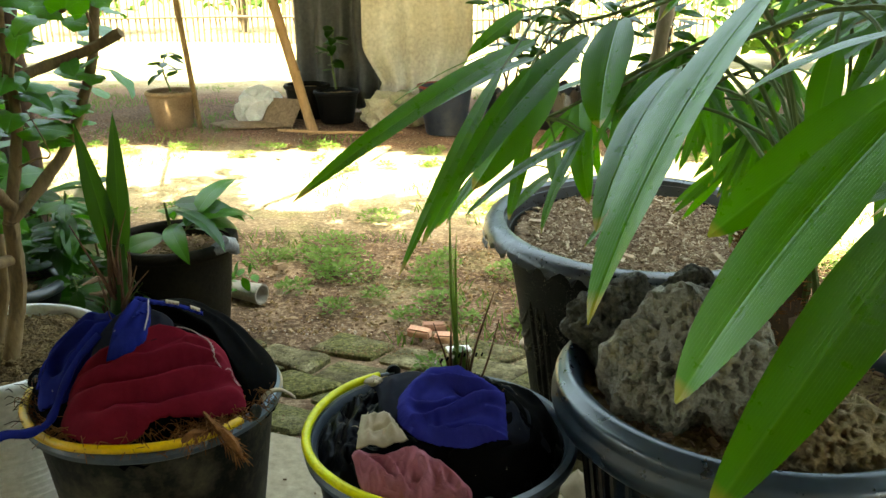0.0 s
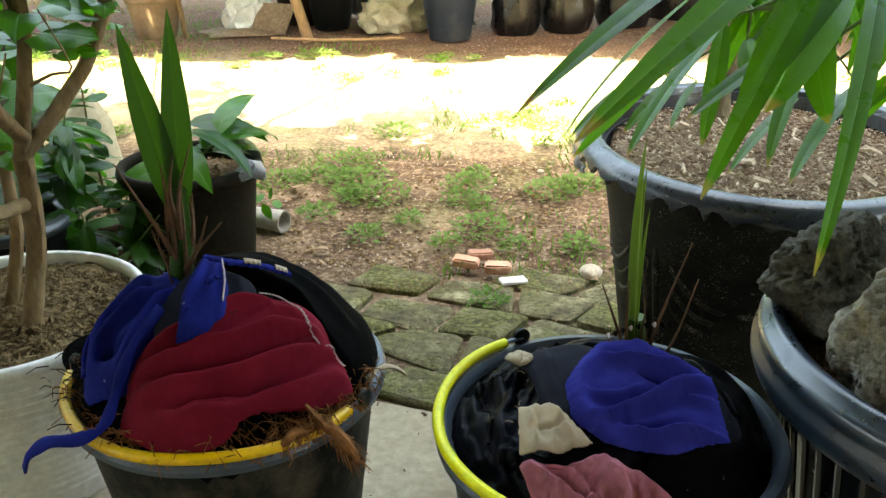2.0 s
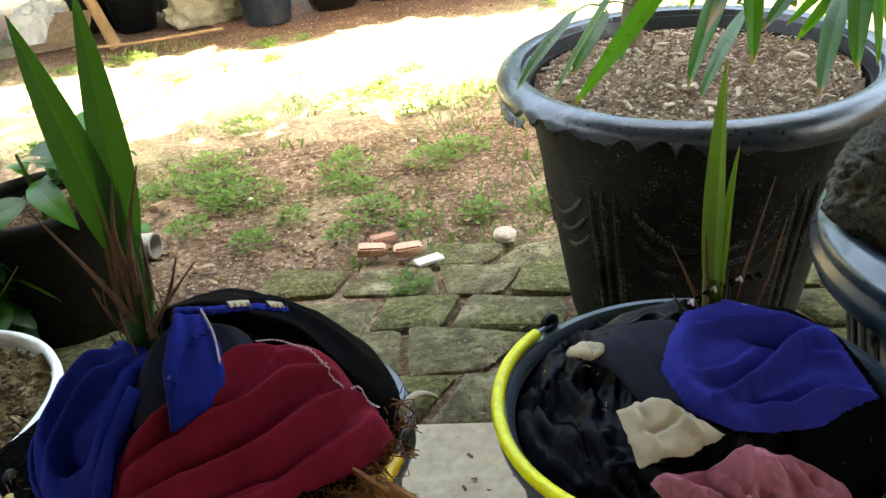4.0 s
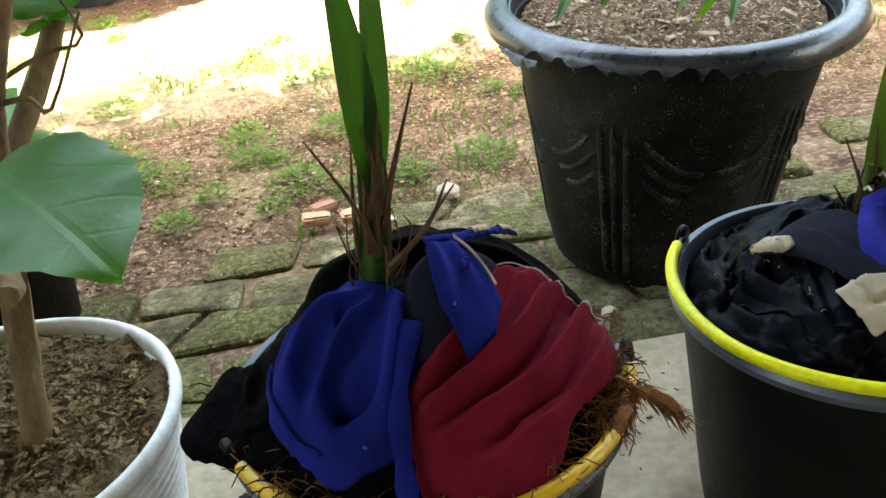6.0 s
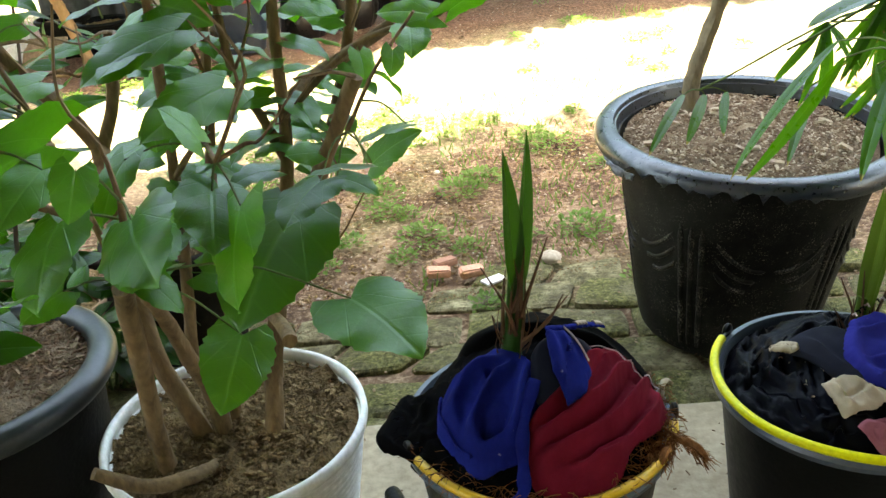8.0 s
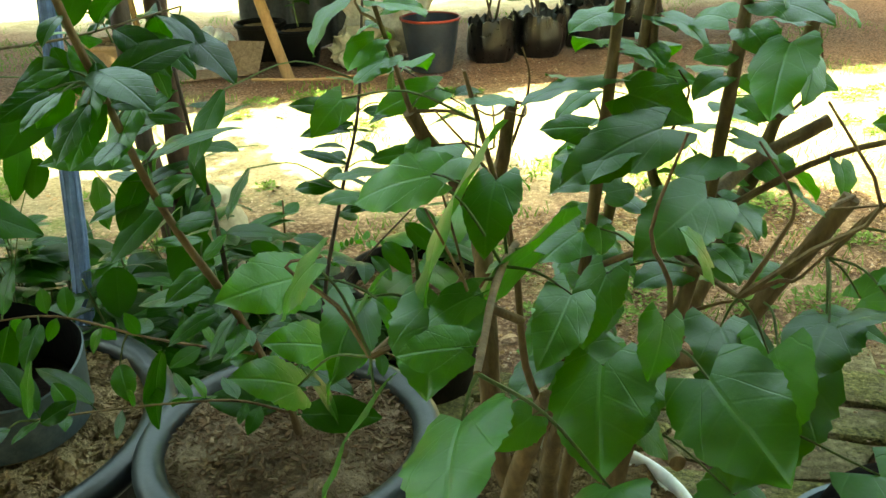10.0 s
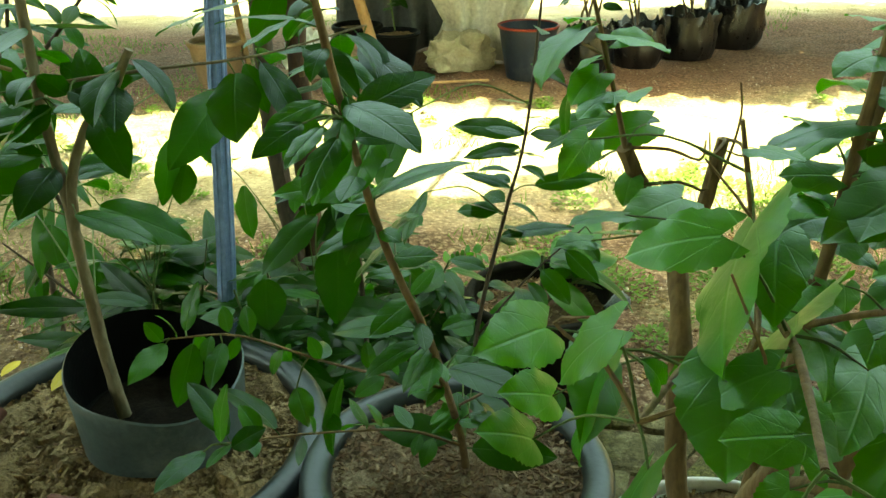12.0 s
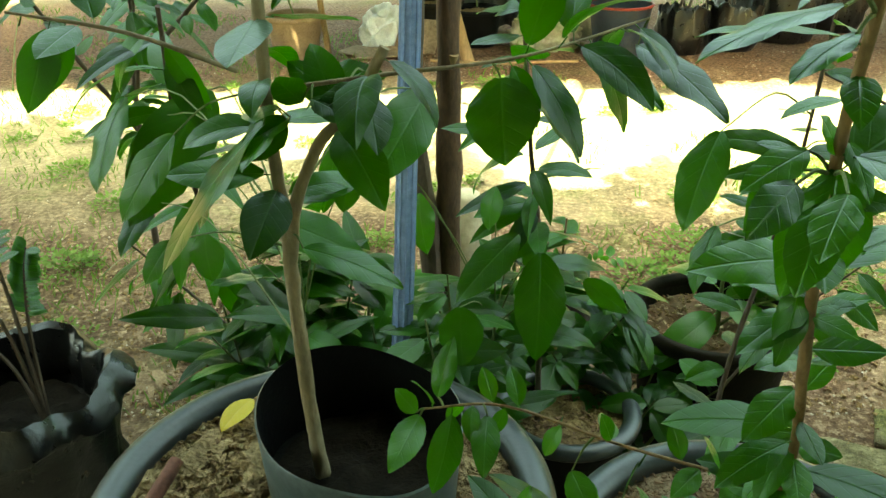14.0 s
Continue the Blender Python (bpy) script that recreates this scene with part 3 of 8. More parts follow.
def chips_mesh(name, r, count, size, material, seed, thick=0.25, dome=0.0, lift=0.004, cx=0.0, cy=0.0, width=0.35):
    """Loose chips lying on a round bed."""
    rnd = random.Random(seed)
    verts, faces = [], []
    for _ in range(count):
        a, d = rnd.uniform(0, 2 * math.pi), r * math.sqrt(rnd.random())
        l = size * rnd.uniform(0.4, 1.5)
        w, h = l * rnd.uniform(0.5, 1.5) * width, l * thick * rnd.uniform(0.4, 1)
        m = pose(cx + d * math.cos(a), cy + d * math.sin(a), lift + dome * (1 - (d / r) ** 2) + rnd.uniform(0, size * 0.2), rnd.uniform(-28, 28), rnd.uniform(-28, 28), rnd.uniform(0, 360))
        k = len(verts)
        for x, y, z in ((-1, -1, -1), (1, -0.7, -1), (0.8, 1, -1), (-1, 0.8, -1), (-0.8, -0.8, 1), (0.8, -0.8, 1), (0.7, 0.7, 1), (-0.9, 0.6, 1)):
            verts.append(m @ Vector((x * l / 2, y * w / 2, z * h / 2)))
        faces += [(k, k + 3, k + 2, k + 1), (k + 4, k + 5, k + 6, k + 7), (k, k + 1, k + 5, k + 4), (k + 1, k + 2, k + 6, k + 5), (k + 2, k + 3, k + 7, k + 6), (k + 3, k, k + 4, k + 7)]
    return quads(name, verts, faces, material, flat=True)


def round_pot(name, place, label, body_profile, lip_profile, body_mat, lip_mat, soil_r, soil_z, soil_mat=None, group="", tilt=(0, 0), turn=0.0, chips=(), dome=0.0, lump=0.012, lip_label=""):
    pot = base(name, place, label, "plant pot", group, tilt=tilt, turn=turn)
    part("body", lathe(body_profile, 72), body_mat, pot, angle=35)
    if lip_profile:
        part("rim", lathe(lip_profile + [lip_profile[0]], 96), lip_mat, pot, lip_label, angle=180)
    if soil_mat:
        s = part("soil", soil_bm(soil_r, lump, seed=place[0] * 10, dome=dome), soil_mat, pot)
        s.location.z = soil_z
        for k, (count, size, mat) in enumerate(chips):
            c = new("crumb_layer", chips_mesh("crumb_layer", soil_r * 0.98, count, size, mat, 11 + k, dome=dome))
            c.parent = pot
            c.location.z = soil_z
            c["kind"] = "stuff"
    return pot


def walls(outer, thick=0.006, floor=0.02):
    """An open pot's closed section from its outer (radius, height) line, from the foot up."""
    inner = [(max(r - thick, 0.01), z) for r, z in reversed(outer)]
    inner[-1] = (inner[-1][0], outer[0][1] + floor)
    return [(0.0, outer[0][1]), *outer, *inner, (0.0, outer[0][1] + floor)]


def lip(r, z, out, drop, thick=0.012):
    """A rolled lip: a rounded section from under the outside, over the top, to the inside."""
    mid, half = r + (out - thick) / 2, (out + thick) / 2
    ring = [(mid + half * math.cos(radians(d)), z - drop * 0.5 + drop * 0.5 * math.sin(radians(d)) * (1.0 if d < 180 else 0.8)) for d in range(-60, 241, 20)]
    return ring


# the tall black pot with a scalloped lip and moulded drapery
def build_big_pot():
    pot = base("large_plant_pot", (0.452, 1.856, -0.002), "large dusty black plastic plant pot with a scalloped grey-blue lip", "plant pot", tilt=(3.0, 0))
    prof = [(0.165, 0.0), (0.177, 0.004), (0.184, 0.03), (0.198, 0.12), (0.213, 0.22), (0.228, 0.31), (0.242, 0.385), (0.247, 0.41)]
    part("body", lathe(walls(prof, 0.008), 96), DUSTY_BOUNCE, pot, angle=35)
    segs = 192

    def scallop(k, a, r, z):
        """The lip's lower edge: wavy all round, bitten deep where it is broken."""
        d = math.degrees(a) % 360
        broken = max(0.0, min(1.0, (d - 186) / 6, (268 - d) / 25))
        wave = abs(math.sin(a * 21 + 0.9 * noise.noise(Vector((a * 5, 0, 0)))))
        deep = max(0.0, 0.62 + 0.7 * noise.noise(Vector((a * 6.1, 4, 0))))
        bite = 0.034 * broken * max(0.0, wave - 0.25) ** 0.5 * deep + 0.005 * broken * abs(noise.noise(Vector((a * 60, 2, 0))))
        return r, max(z - 0.002 * wave * (z < 0.41), min(0.436, 0.404 + bite))
    ring = [(0.278, 0.405), (0.284, 0.404), (0.289, 0.414), (0.288, 0.426), (0.281, 0.437), (0.266, 0.443), (0.252, 0.439), (0.242, 0.41), (0.2465, 0.430), (0.268, 0.4345)]
    rolled = part("lip", lathe(ring + [ring[0]], segs, lambda k, a, r, z: scallop(k, a, r, z) if k in (0, 1, 2, 3, 10) else (r + 0.0012 * noise.noise(Vector((a * 6, k, 0))), z)), POT_SCUFF, pot, "scalloped grey-blue lip, scuffed pale", angle=45)

    def on_body(a, z, lift=0.0):
        for (r0, z0), (r1, z1) in zip(prof, prof[1:]):
            if z0 <= z <= z1:
                r = r0 + (r1 - r0) * (z - z0) / (z1 - z0) + lift
                return Vector((r * math.cos(a), r * math.sin(a), z))
        return Vector((0.16 * math.cos(a), 0.16 * math.sin(a), z))
    first = math.atan2(1.751 - 1.856, 0.257 - 0.452)
    for k in range(5):
        a0 = first + k * 2 * math.pi / 5
        for j in range(3):
            a = a0 + j * 0.092
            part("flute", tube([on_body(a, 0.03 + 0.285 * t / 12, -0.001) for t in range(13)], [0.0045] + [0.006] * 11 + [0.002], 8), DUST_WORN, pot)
        for j in range(3):
            pts = []
            for t in range(11):
                u = t / 10
                a = a0 - 0.05 - u * (0.44 - 0.07 * j)
                z = 0.300 - 0.035 * j - (0.085 - 0.012 * j) * (math.sin(u * math.pi * 0.5) ** 0.8) * (1 - 0.0 * u) + 0.02 * u
                pts.append(on_body(a, z, -0.002))
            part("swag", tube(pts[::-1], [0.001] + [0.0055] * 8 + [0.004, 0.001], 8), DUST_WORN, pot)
        b0 = a0 + 3 * 0.092
        for j in range(3):
            pts = [on_body(b0 + (t / 10) * (0.44 - 0.07 * j), 0.300 - 0.035 * j - (0.085 - 0.012 * j) * (math.sin(t / 10 * math.pi * 0.5) ** 0.8) + 0.02 * t / 10, -0.002) for t in range(11)]
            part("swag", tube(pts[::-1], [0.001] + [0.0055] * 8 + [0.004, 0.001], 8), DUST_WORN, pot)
    for k, (deg, w, h) in enumerate(((184, 0.05, 0.022), (191, 0.03, 0.016), (178, 0.035, 0.012))):
        bm = bmesh.new()
        rows = []
        for j in range(4):
            v = j / 3
            rows.append([bm.verts.new(((0.2875 + 0.002 * math.sin(j * 2 + i)) * math.cos(radians(deg) + (i / 6 - 0.5) * w / 0.28 * (1 - 0.4 * v)), (0.2875 + 0.002 * math.sin(j * 2 + i)) * math.sin(radians(deg) + (i / 6 - 0.5) * w / 0.28 * (1 - 0.4 * v)), 0.410 - h * v * (0.8 + 0.3 * noise.noise(Vector((i * 1.3, k, 0)))))) for i in range(7)])
        for a, b in zip(rows, rows[1:]):
            for i in range(6):
                bm.faces.new((a[i], a[i + 1], b[i + 1], b[i]))
        flake = part("torn_flake", bm, FLAKE, rolled, "torn pale flake hanging from the lip")
        mod = flake.modifiers.new("thickness", "SOLIDIFY")
        mod.thickness = 0.0015
    s = part("soil", soil_bm(0.232, 0.014, seed=4.0, dome=0.012), MULCH, pot)
    s.location.z = 0.405
    for seed, count, size, mat in ((1, 1700, 0.0065, CHIP_PALE), (2, 1600, 0.007, CHIP), (3, 70, 0.02, CHIP_PALE), (4, 1800, 0.007, BROWN_CHIP)):
        c = new("crumb_layer", chips_mesh("crumb_layer", 0.228, count, size, mat, seed, dome=0.012, width=0.3))
        c.parent, c.location.z = pot, 0.408
        c["kind"] = "stuff"
    return pot


build_big_pot()


def build_rock_pot():
    pot = base("glossy_plant_pot", (0.475, 1.176, 0.1), "glossy blue-black plastic plant pot with a thick ringed lip", "plant pot")
    prof = [(0.13, 0.0), (0.142, 0.004), (0.15, 0.05), (0.163, 0.15), (0.176, 0.25), (0.185, 0.315)]
    part("body", lathe(walls(prof, 0.007), 96), POT_GLOSS, pot, angle=35)
    for k in range(48):
        a = 2 * math.pi * k / 48
        part("rib", tube([(r * math.cos(a), r * math.sin(a), z) for r, z in prof[2:]], [0.0035] * 4, 6), POT_GLOSS, pot)
    ring = [(0.186, 0.300), (0.203, 0.299), (0.212, 0.308), (0.2155, 0.318), (0.2155, 0.327), (0.211, 0.332), (0.2115, 0.336), (0.2125, 0.343), (0.2085, 0.349), (0.2065, 0.349), (0.203, 0.356), (0.196, 0.358), (0.188, 0.353), (0.180, 0.335), (0.179, 0.305)]
    part("rim", lathe(ring + [ring[0]], 128), POT_GLOSS_RIM, pot, "thick glossy ringed lip", angle=180)
    s = part("soil", soil_bm(0.18, 0.016, seed=7.0), SOIL, pot)
    s.location.z = 0.322
    c = new("crumb_layer", chips_mesh("crumb_layer", 0.176, 700, 0.009, BROWN_CHIP, 5))
    c.parent, c.location.z = pot, 0.325
    c["kind"] = "stuff"
    return pot


build_rock_pot()

# the low black pots along the porch, the white pot, and those out on the earth
PLAIN_LIP = "smooth grey-black rolled rim"


def build_plain_pots():
    o = [(0.122, 0.0), (0.126, 0.01), (0.139, 0.09), (0.151, 0.16), (0.161, 0.213)]
    white = round_pot("white_plant_pot", (-0.568, 1.441, 0.1), "chalky white painted plant pot full of brown earth", walls(o, 0.007), [(0.158, 0.214), (0.164, 0.214), (0.1665, 0.221), (0.1655, 0.229), (0.161, 0.232), (0.1575, 0.229), (0.1565, 0.214)], WHITE_POT, WHITE_POT, 0.156, 0.209, SOIL_RICH, chips=((3200, 0.006, SOIL_RICH), (900, 0.010, SOIL), (40, 0.016, SOIL_RICH)), dome=0.012, lump=0.018)
    for k in range(16):
        z = 0.03 + 0.0112 * k
        r = 0.1265 + 0.166 * (z - 0.01)
        part("ring", lathe([(r - 0.002, z - 0.0036), (r + 0.0012, z - 0.0012), (r + 0.0014, z + 0.0008), (r - 0.0012, z + 0.0036)], 64), WHITE_POT, white, angle=180)
    o = [(0.115, 0.0), (0.12, 0.005), (0.132, 0.1), (0.147, 0.22), (0.155, 0.30)]
    round_pot("black_plant_pot", (-0.872, 1.53, 0.1), "black plastic plant pot with a smooth rolled rim and mulch", walls(o, 0.006), lip(0.155, 0.334, 0.024, 0.034), POT_BLACK, POT_LIP, 0.154, 0.312, MULCH, "black pots", chips=((1700, 0.008, BROWN_CHIP), (300, 0.009, CHIP)), dome=0.01, lip_label=PLAIN_LIP)
    o = [(0.16, 0.0), (0.166, 0.006), (0.19, 0.1), (0.215, 0.2), (0.228, 0.26)]
    round_pot("black_plant_pot", (-1.288, 1.665, 0.1), "wide black plastic plant pot with a smooth grey rim", walls(o, 0.007), lip(0.228, 0.295, 0.03, 0.038), POT_BLACK, POT_LIP, 0.226, 0.268, SOIL_PALE, "black pots", chips=((1500, 0.014, SOIL_PALE), (1600, 0.008, SOIL_PALE), (900, 0.008, SOIL), (300, 0.010, BROWN_CHIP), (120, 0.021, SOIL_PALE)), lump=0.028, lip_label=PLAIN_LIP)
    z = ground_height(-0.95, 2.1)
    o = [(0.075, 0.0), (0.079, 0.005), (0.09, 0.1), (0.105, 0.2)]
    round_pot("black_plant_pot", (-0.952, 2.105, z + 0.004), "small black plastic plant pot on the earth", walls(o, 0.005), lip(0.105, 0.228, 0.019, 0.026), POT_BLACK, POT_LIP, 0.103, 0.195, SOIL, "black pots", chips=((350, 0.009, BROWN_CHIP),), lip_label=PLAIN_LIP)
    z = ground_height(-0.65, 2.33)
    o = [(0.112, 0.0), (0.117, 0.006), (0.13, 0.12), (0.143, 0.25), (0.147, 0.275)]
    olive = round_pot("brown_plant_pot", (-0.645, 2.335, z + 0.004), "weathered brown plastic plant pot with a torn rim", walls(o, 0.006), [(0.146, 0.27), (0.158, 0.27), (0.161, 0.283), (0.158, 0.298), (0.148, 0.3), (0.141, 0.29), (0.141, 0.27)], OLIVE_POT, OLIVE_POT, 0.139, 0.255, BROWN_CHIP, chips=((160, 0.012, LITTER), (300, 0.01, SOIL)))
    flap = part("torn_flap", tube([(0.13, -0.075, 0.285), (0.155, -0.06, 0.302), (0.165, -0.035, 0.288), (0.168, -0.02, 0.262)], [0.014, 0.020, 0.021, 0.006], 10, bumpy=0.7), FLAKE, olive, "torn grey plastic flap on the rim")
    for k, (x, y, zz, r, tone) in enumerate(((-0.915, 2.47, 0.0, 0.075, CLAY), (-0.91, 2.62, 0.0, 0.085, OLIVE_POT))):
        z = ground_height(x, y) + 0.002
        o = [(r * 0.68, 0.0), (r * 0.72, 0.004), (r * 0.86, 0.06), (r * 0.95, 0.11)]
        round_pot("clay_plant_pot", (x, y, z), "small weathered clay plant pot with a seedling", walls(o, 0.006), lip(r * 0.95, 0.128, 0.009, 0.022, 0.008), tone, tone, r * 0.9, 0.105, SOIL, "clay pots", chips=((120, 0.008, LITTER),))


build_plain_pots()


def bucket(place, label, tube_mat, tube_label, a0, a1, dusty, turn=0.0):
    """A builder's bucket: body, turned rim, two lugs and a wire handle in a yellow tube, folded down on the rim."""
    b = base("builders_bucket", place, label, "bucket", "buckets")
    prof = [(0.104, 0.0), (0.111, 0.004), (0.116, 0.03), (0.128, 0.12), (0.14, 0.21), (0.1455, 0.252)]
    part("body", lathe(walls(prof, 0.004), 80), dusty, b, angle=35)
    part("rim", lathe([(0.1455, 0.247), (0.1515, 0.248), (0.1560, 0.251), (0.157, 0.257), (0.154, 0.262), (0.147, 0.263), (0.1425, 0.257), (0.1425, 0.248), (0.1455, 0.247)], 80), BUCKET_RIM, b, "slate-grey turned rim", angle=40)
    for a in (a0, a1):
        x, y = 0.156 * math.cos(radians(a)), 0.156 * math.sin(radians(a))
        lug = part("lug", lathe([(0.0, -0.004), (0.007, -0.004), (0.0095, -0.002), (0.0095, 0.002), (0.007, 0.004), (0.0, 0.004)], 20), dusty, b, "black handle lug")
        lug.matrix_basis = pose(x, y, 0.268, 0, 90, a)
    h = part("handle", tube([(p[0], p[1], 0.268 + 0.0012 * math.sin(k * 0.23)) for k, p in enumerate(arc(0.1535, 0.268, a0 + 8, a1 - 8, 56))], 0.0054, 10), tube_mat, b, tube_label)
    for a, step in ((a0, 1), (a1, -1)):
        line = [(0.1535 * math.cos(radians(a + step * d)), 0.1535 * math.sin(radians(a + step * d)), 0.268) for d in (0, 3, 6, 9, 12)]
        part("wire_hook", tube(line, 0.0022, 6), BUCKET_RIM, h, "bare wire end of the handle")
    return b


BUCKET_A = Vector((-0.233, 1.262, 0.1))
BUCKET_B = Vector((0.135, 1.184, 0.1))
bucket(BUCKET_A, "black bucket with a golden yellow tube handle, full of rags", AMBER, "golden yellow tube handle", 182, 338, BUCKET)
bucket(BUCKET_B, "black bucket with a lemon yellow tube handle, full of rags", YELLOW, "lemon yellow tube handle", 118, 292, BUCKET_CLEAN)


# ---------------------------------------------------------------- rags in the buckets
def mound(h, rim, flat=0.0):
    """Height of the heap over the bucket's middle."""
    def f(x, y):
        d = (x * x + y * y) / 0.15 ** 2
        return rim + h * max(-0.35, 1 - d)
    return f


SURFACES = {}


def fold_height(x, y, folds):
    """Sum of soft ridges (or hollows, where the height is negative) along lines; the far side of each falls more steeply."""
    z = 0.0
    for line, high, wide, steep in folds:
        best = None
        run, total = 0.0, sum(math.dist(a, b) for a, b in zip(line, line[1:]))
        for (ax, ay), (bx, by) in zip(line, line[1:]):
            ex, ey = bx - ax, by - ay
            l = math.hypot(ex, ey)
            t = max(0.0, min(1.0, ((x - ax) * ex + (y - ay) * ey) / (l * l)))
            d = math.hypot(x - ax - t * ex, y - ay - t * ey)
            if best is None or d < best[0]:
                best = (d, (ex * (y - ay) - ey * (x - ax)) / l, (run + t * l) / total)
            run += l
        d, side, u = best
        w = wide * (0.8 + 0.4 * u) * (steep if side > 0 else 1.0)
        z += 1.35 * high * (math.exp(-(d / w) ** 2) - 0.4 * math.exp(-(d / (2.1 * w)) ** 2)) * min(1.0, 0.25 + 3.2 * u, 0.15 + 3.6 * (1 - u))
    return z


def rag(name, origin, outline, height, material, label, lift=0.004, folds=(), rough=0.003, crumple=(0.0, 60.0), hem=0.006, seed=0.0, rings=30, thick=0.003, sub=7, torn=False):
    """A cloth laid over a heap: a rounded outline, folds along given lines, small dents and crumples, and a turned-down hem."""
    if torn:
        line = [Vector((*a, 0)).lerp(Vector((*b, 0)), k / 12) + 0.0016 * Vector((noise.noise(Vector((k * 2.7, i, seed))), noise.noise(Vector((k * 2.7, i, seed + 9))), 0)) for i, (a, b) in enumerate(zip(outline, outline[1:] + outline[:1])) for k in range(12)]
    else:
        line = bend([(x, y, 0) for x, y in outline + outline[:1]], sub)[:-1]
    cx = sum(p.x for p in line) / len(line)
    cy = sum(p.y for p in line) / len(line)
    ridges = [([(p.x, p.y) for p in bend([(*q, 0) for q in pts], 4)], high, wide, steep) for pts, high, wide, steep in folds]

    def top(x, y, u=0.6):
        """Height of the cloth's upper side; u runs from its middle to its edge."""
        v = Vector((x * 9, y * 9, seed))
        wx, wy = x + 0.004 * noise.noise(v * 2.6), y + 0.004 * noise.noise(v * 2.6 + Vector((5, 0, 0)))
        z = height(x, y) + lift + fold_height(wx, wy, ridges) * (1 - 0.55 * u ** 6) + rough * noise.noise(v * 2.1) + rough * 0.5 * noise.noise(v * 5.3)
        if crumple[0]:
            c = Vector((x * crumple[1] + 1.6 * noise.noise(v * 2.7), y * crumple[1] * 0.8 + 1.6 * noise.noise(v * 2.9 + Vector((7, 0, 0))), seed + 5))
            ridge = noise.noise(c)
            z += crumple[0] * (0.6 - 2.2 * math.sqrt(ridge * ridge + 0.006)) + crumple[0] * 0.35 * noise.noise(c * 2.3)
        return z - hem * max(0.0, (u - 0.8) / 0.2) ** 2
    SURFACES[name] = top
    bm = bmesh.new()
    loops = []
    for k in range(rings + 1):
        u = k / rings
        row = []
        for i, p in enumerate(line):
            ragged = 1 + 0.02 * noise.noise(Vector((i * 0.9, seed, 0))) * (u > 0.9)
            x, y = cx + (p.x - cx) * u * ragged, cy + (p.y - cy) * u * ragged
            row.append(bm.verts.new((x, y, top(x, y, u))))
            if k == 0:
                break
        loops.append(row)
    n = len(line)
    for i in range(n):
        bm.faces.new((loops[0][0], loops[1][i], loops[1][(i + 1) % n]))
    for a, b in zip(loops[1:], loops[2:]):
        for i in range(n):
            j = (i + 1) % n
            bm.faces.new((a[i], b[i], b[j], a[j]))
    bmesh.ops.recalc_face_normals(bm, faces=bm.faces)
    ob = part(name, bm, material, angle=180)
    if ob.data.polygons[0].normal.z < 0:
        ob.data.flip_normals()
    ob.location = origin
    mod = ob.modifiers.new("thickness", "SOLIDIFY")
    mod.thickness, mod.offset = thick, -1
    return tagged(ob, label, "cloth", "rags in the buckets")


def disc(r, n=16, sx=1.0, sy=1.0, seed=0, wob=0.06):
    rnd = random.Random(seed)
    return [(r * sx * math.cos(2 * math.pi * k / n) * (1 + rnd.uniform(-wob, wob)), r * sy * math.sin(2 * math.pi * k / n) * (1 + rnd.uniform(-wob, wob))) for k in range(n)]


def strap(name, origin, points, width, material, label, facing=(0, 0, 1), thick=0.002, parent=None):
    """A flat ribbon along points."""
    pts = bend(points, 6)
    bm = bmesh.new()
    rows = []
    for k, p in enumerate(pts):
        d = (pts[min(k + 1, len(pts) - 1)] - pts[max(k - 1, 0)]).normalized()
        side = d.cross(Vector(facing)).normalized()
        w = width * (1 + 0.15 * math.sin(k * 0.7)) / 2
        rows.append([bm.verts.new(p + side * w * u + Vector(facing) * 0.002 * math.cos(u * 2)) for u in (-1, -0.5, 0, 0.5, 1)])
    for a, b in zip(rows, rows[1:]):
        for i in range(4):
            bm.faces.new((a[i], a[i + 1], b[i + 1], b[i]))
    ob = part(name, bm, material, parent, label, angle=180)
    mod = ob.modifiers.new("thickness", "SOLIDIFY")
    mod.thickness = thick
    if parent:
        return ob
    ob.location = origin
    return tagged(ob, label, "cloth", "rags in the buckets")


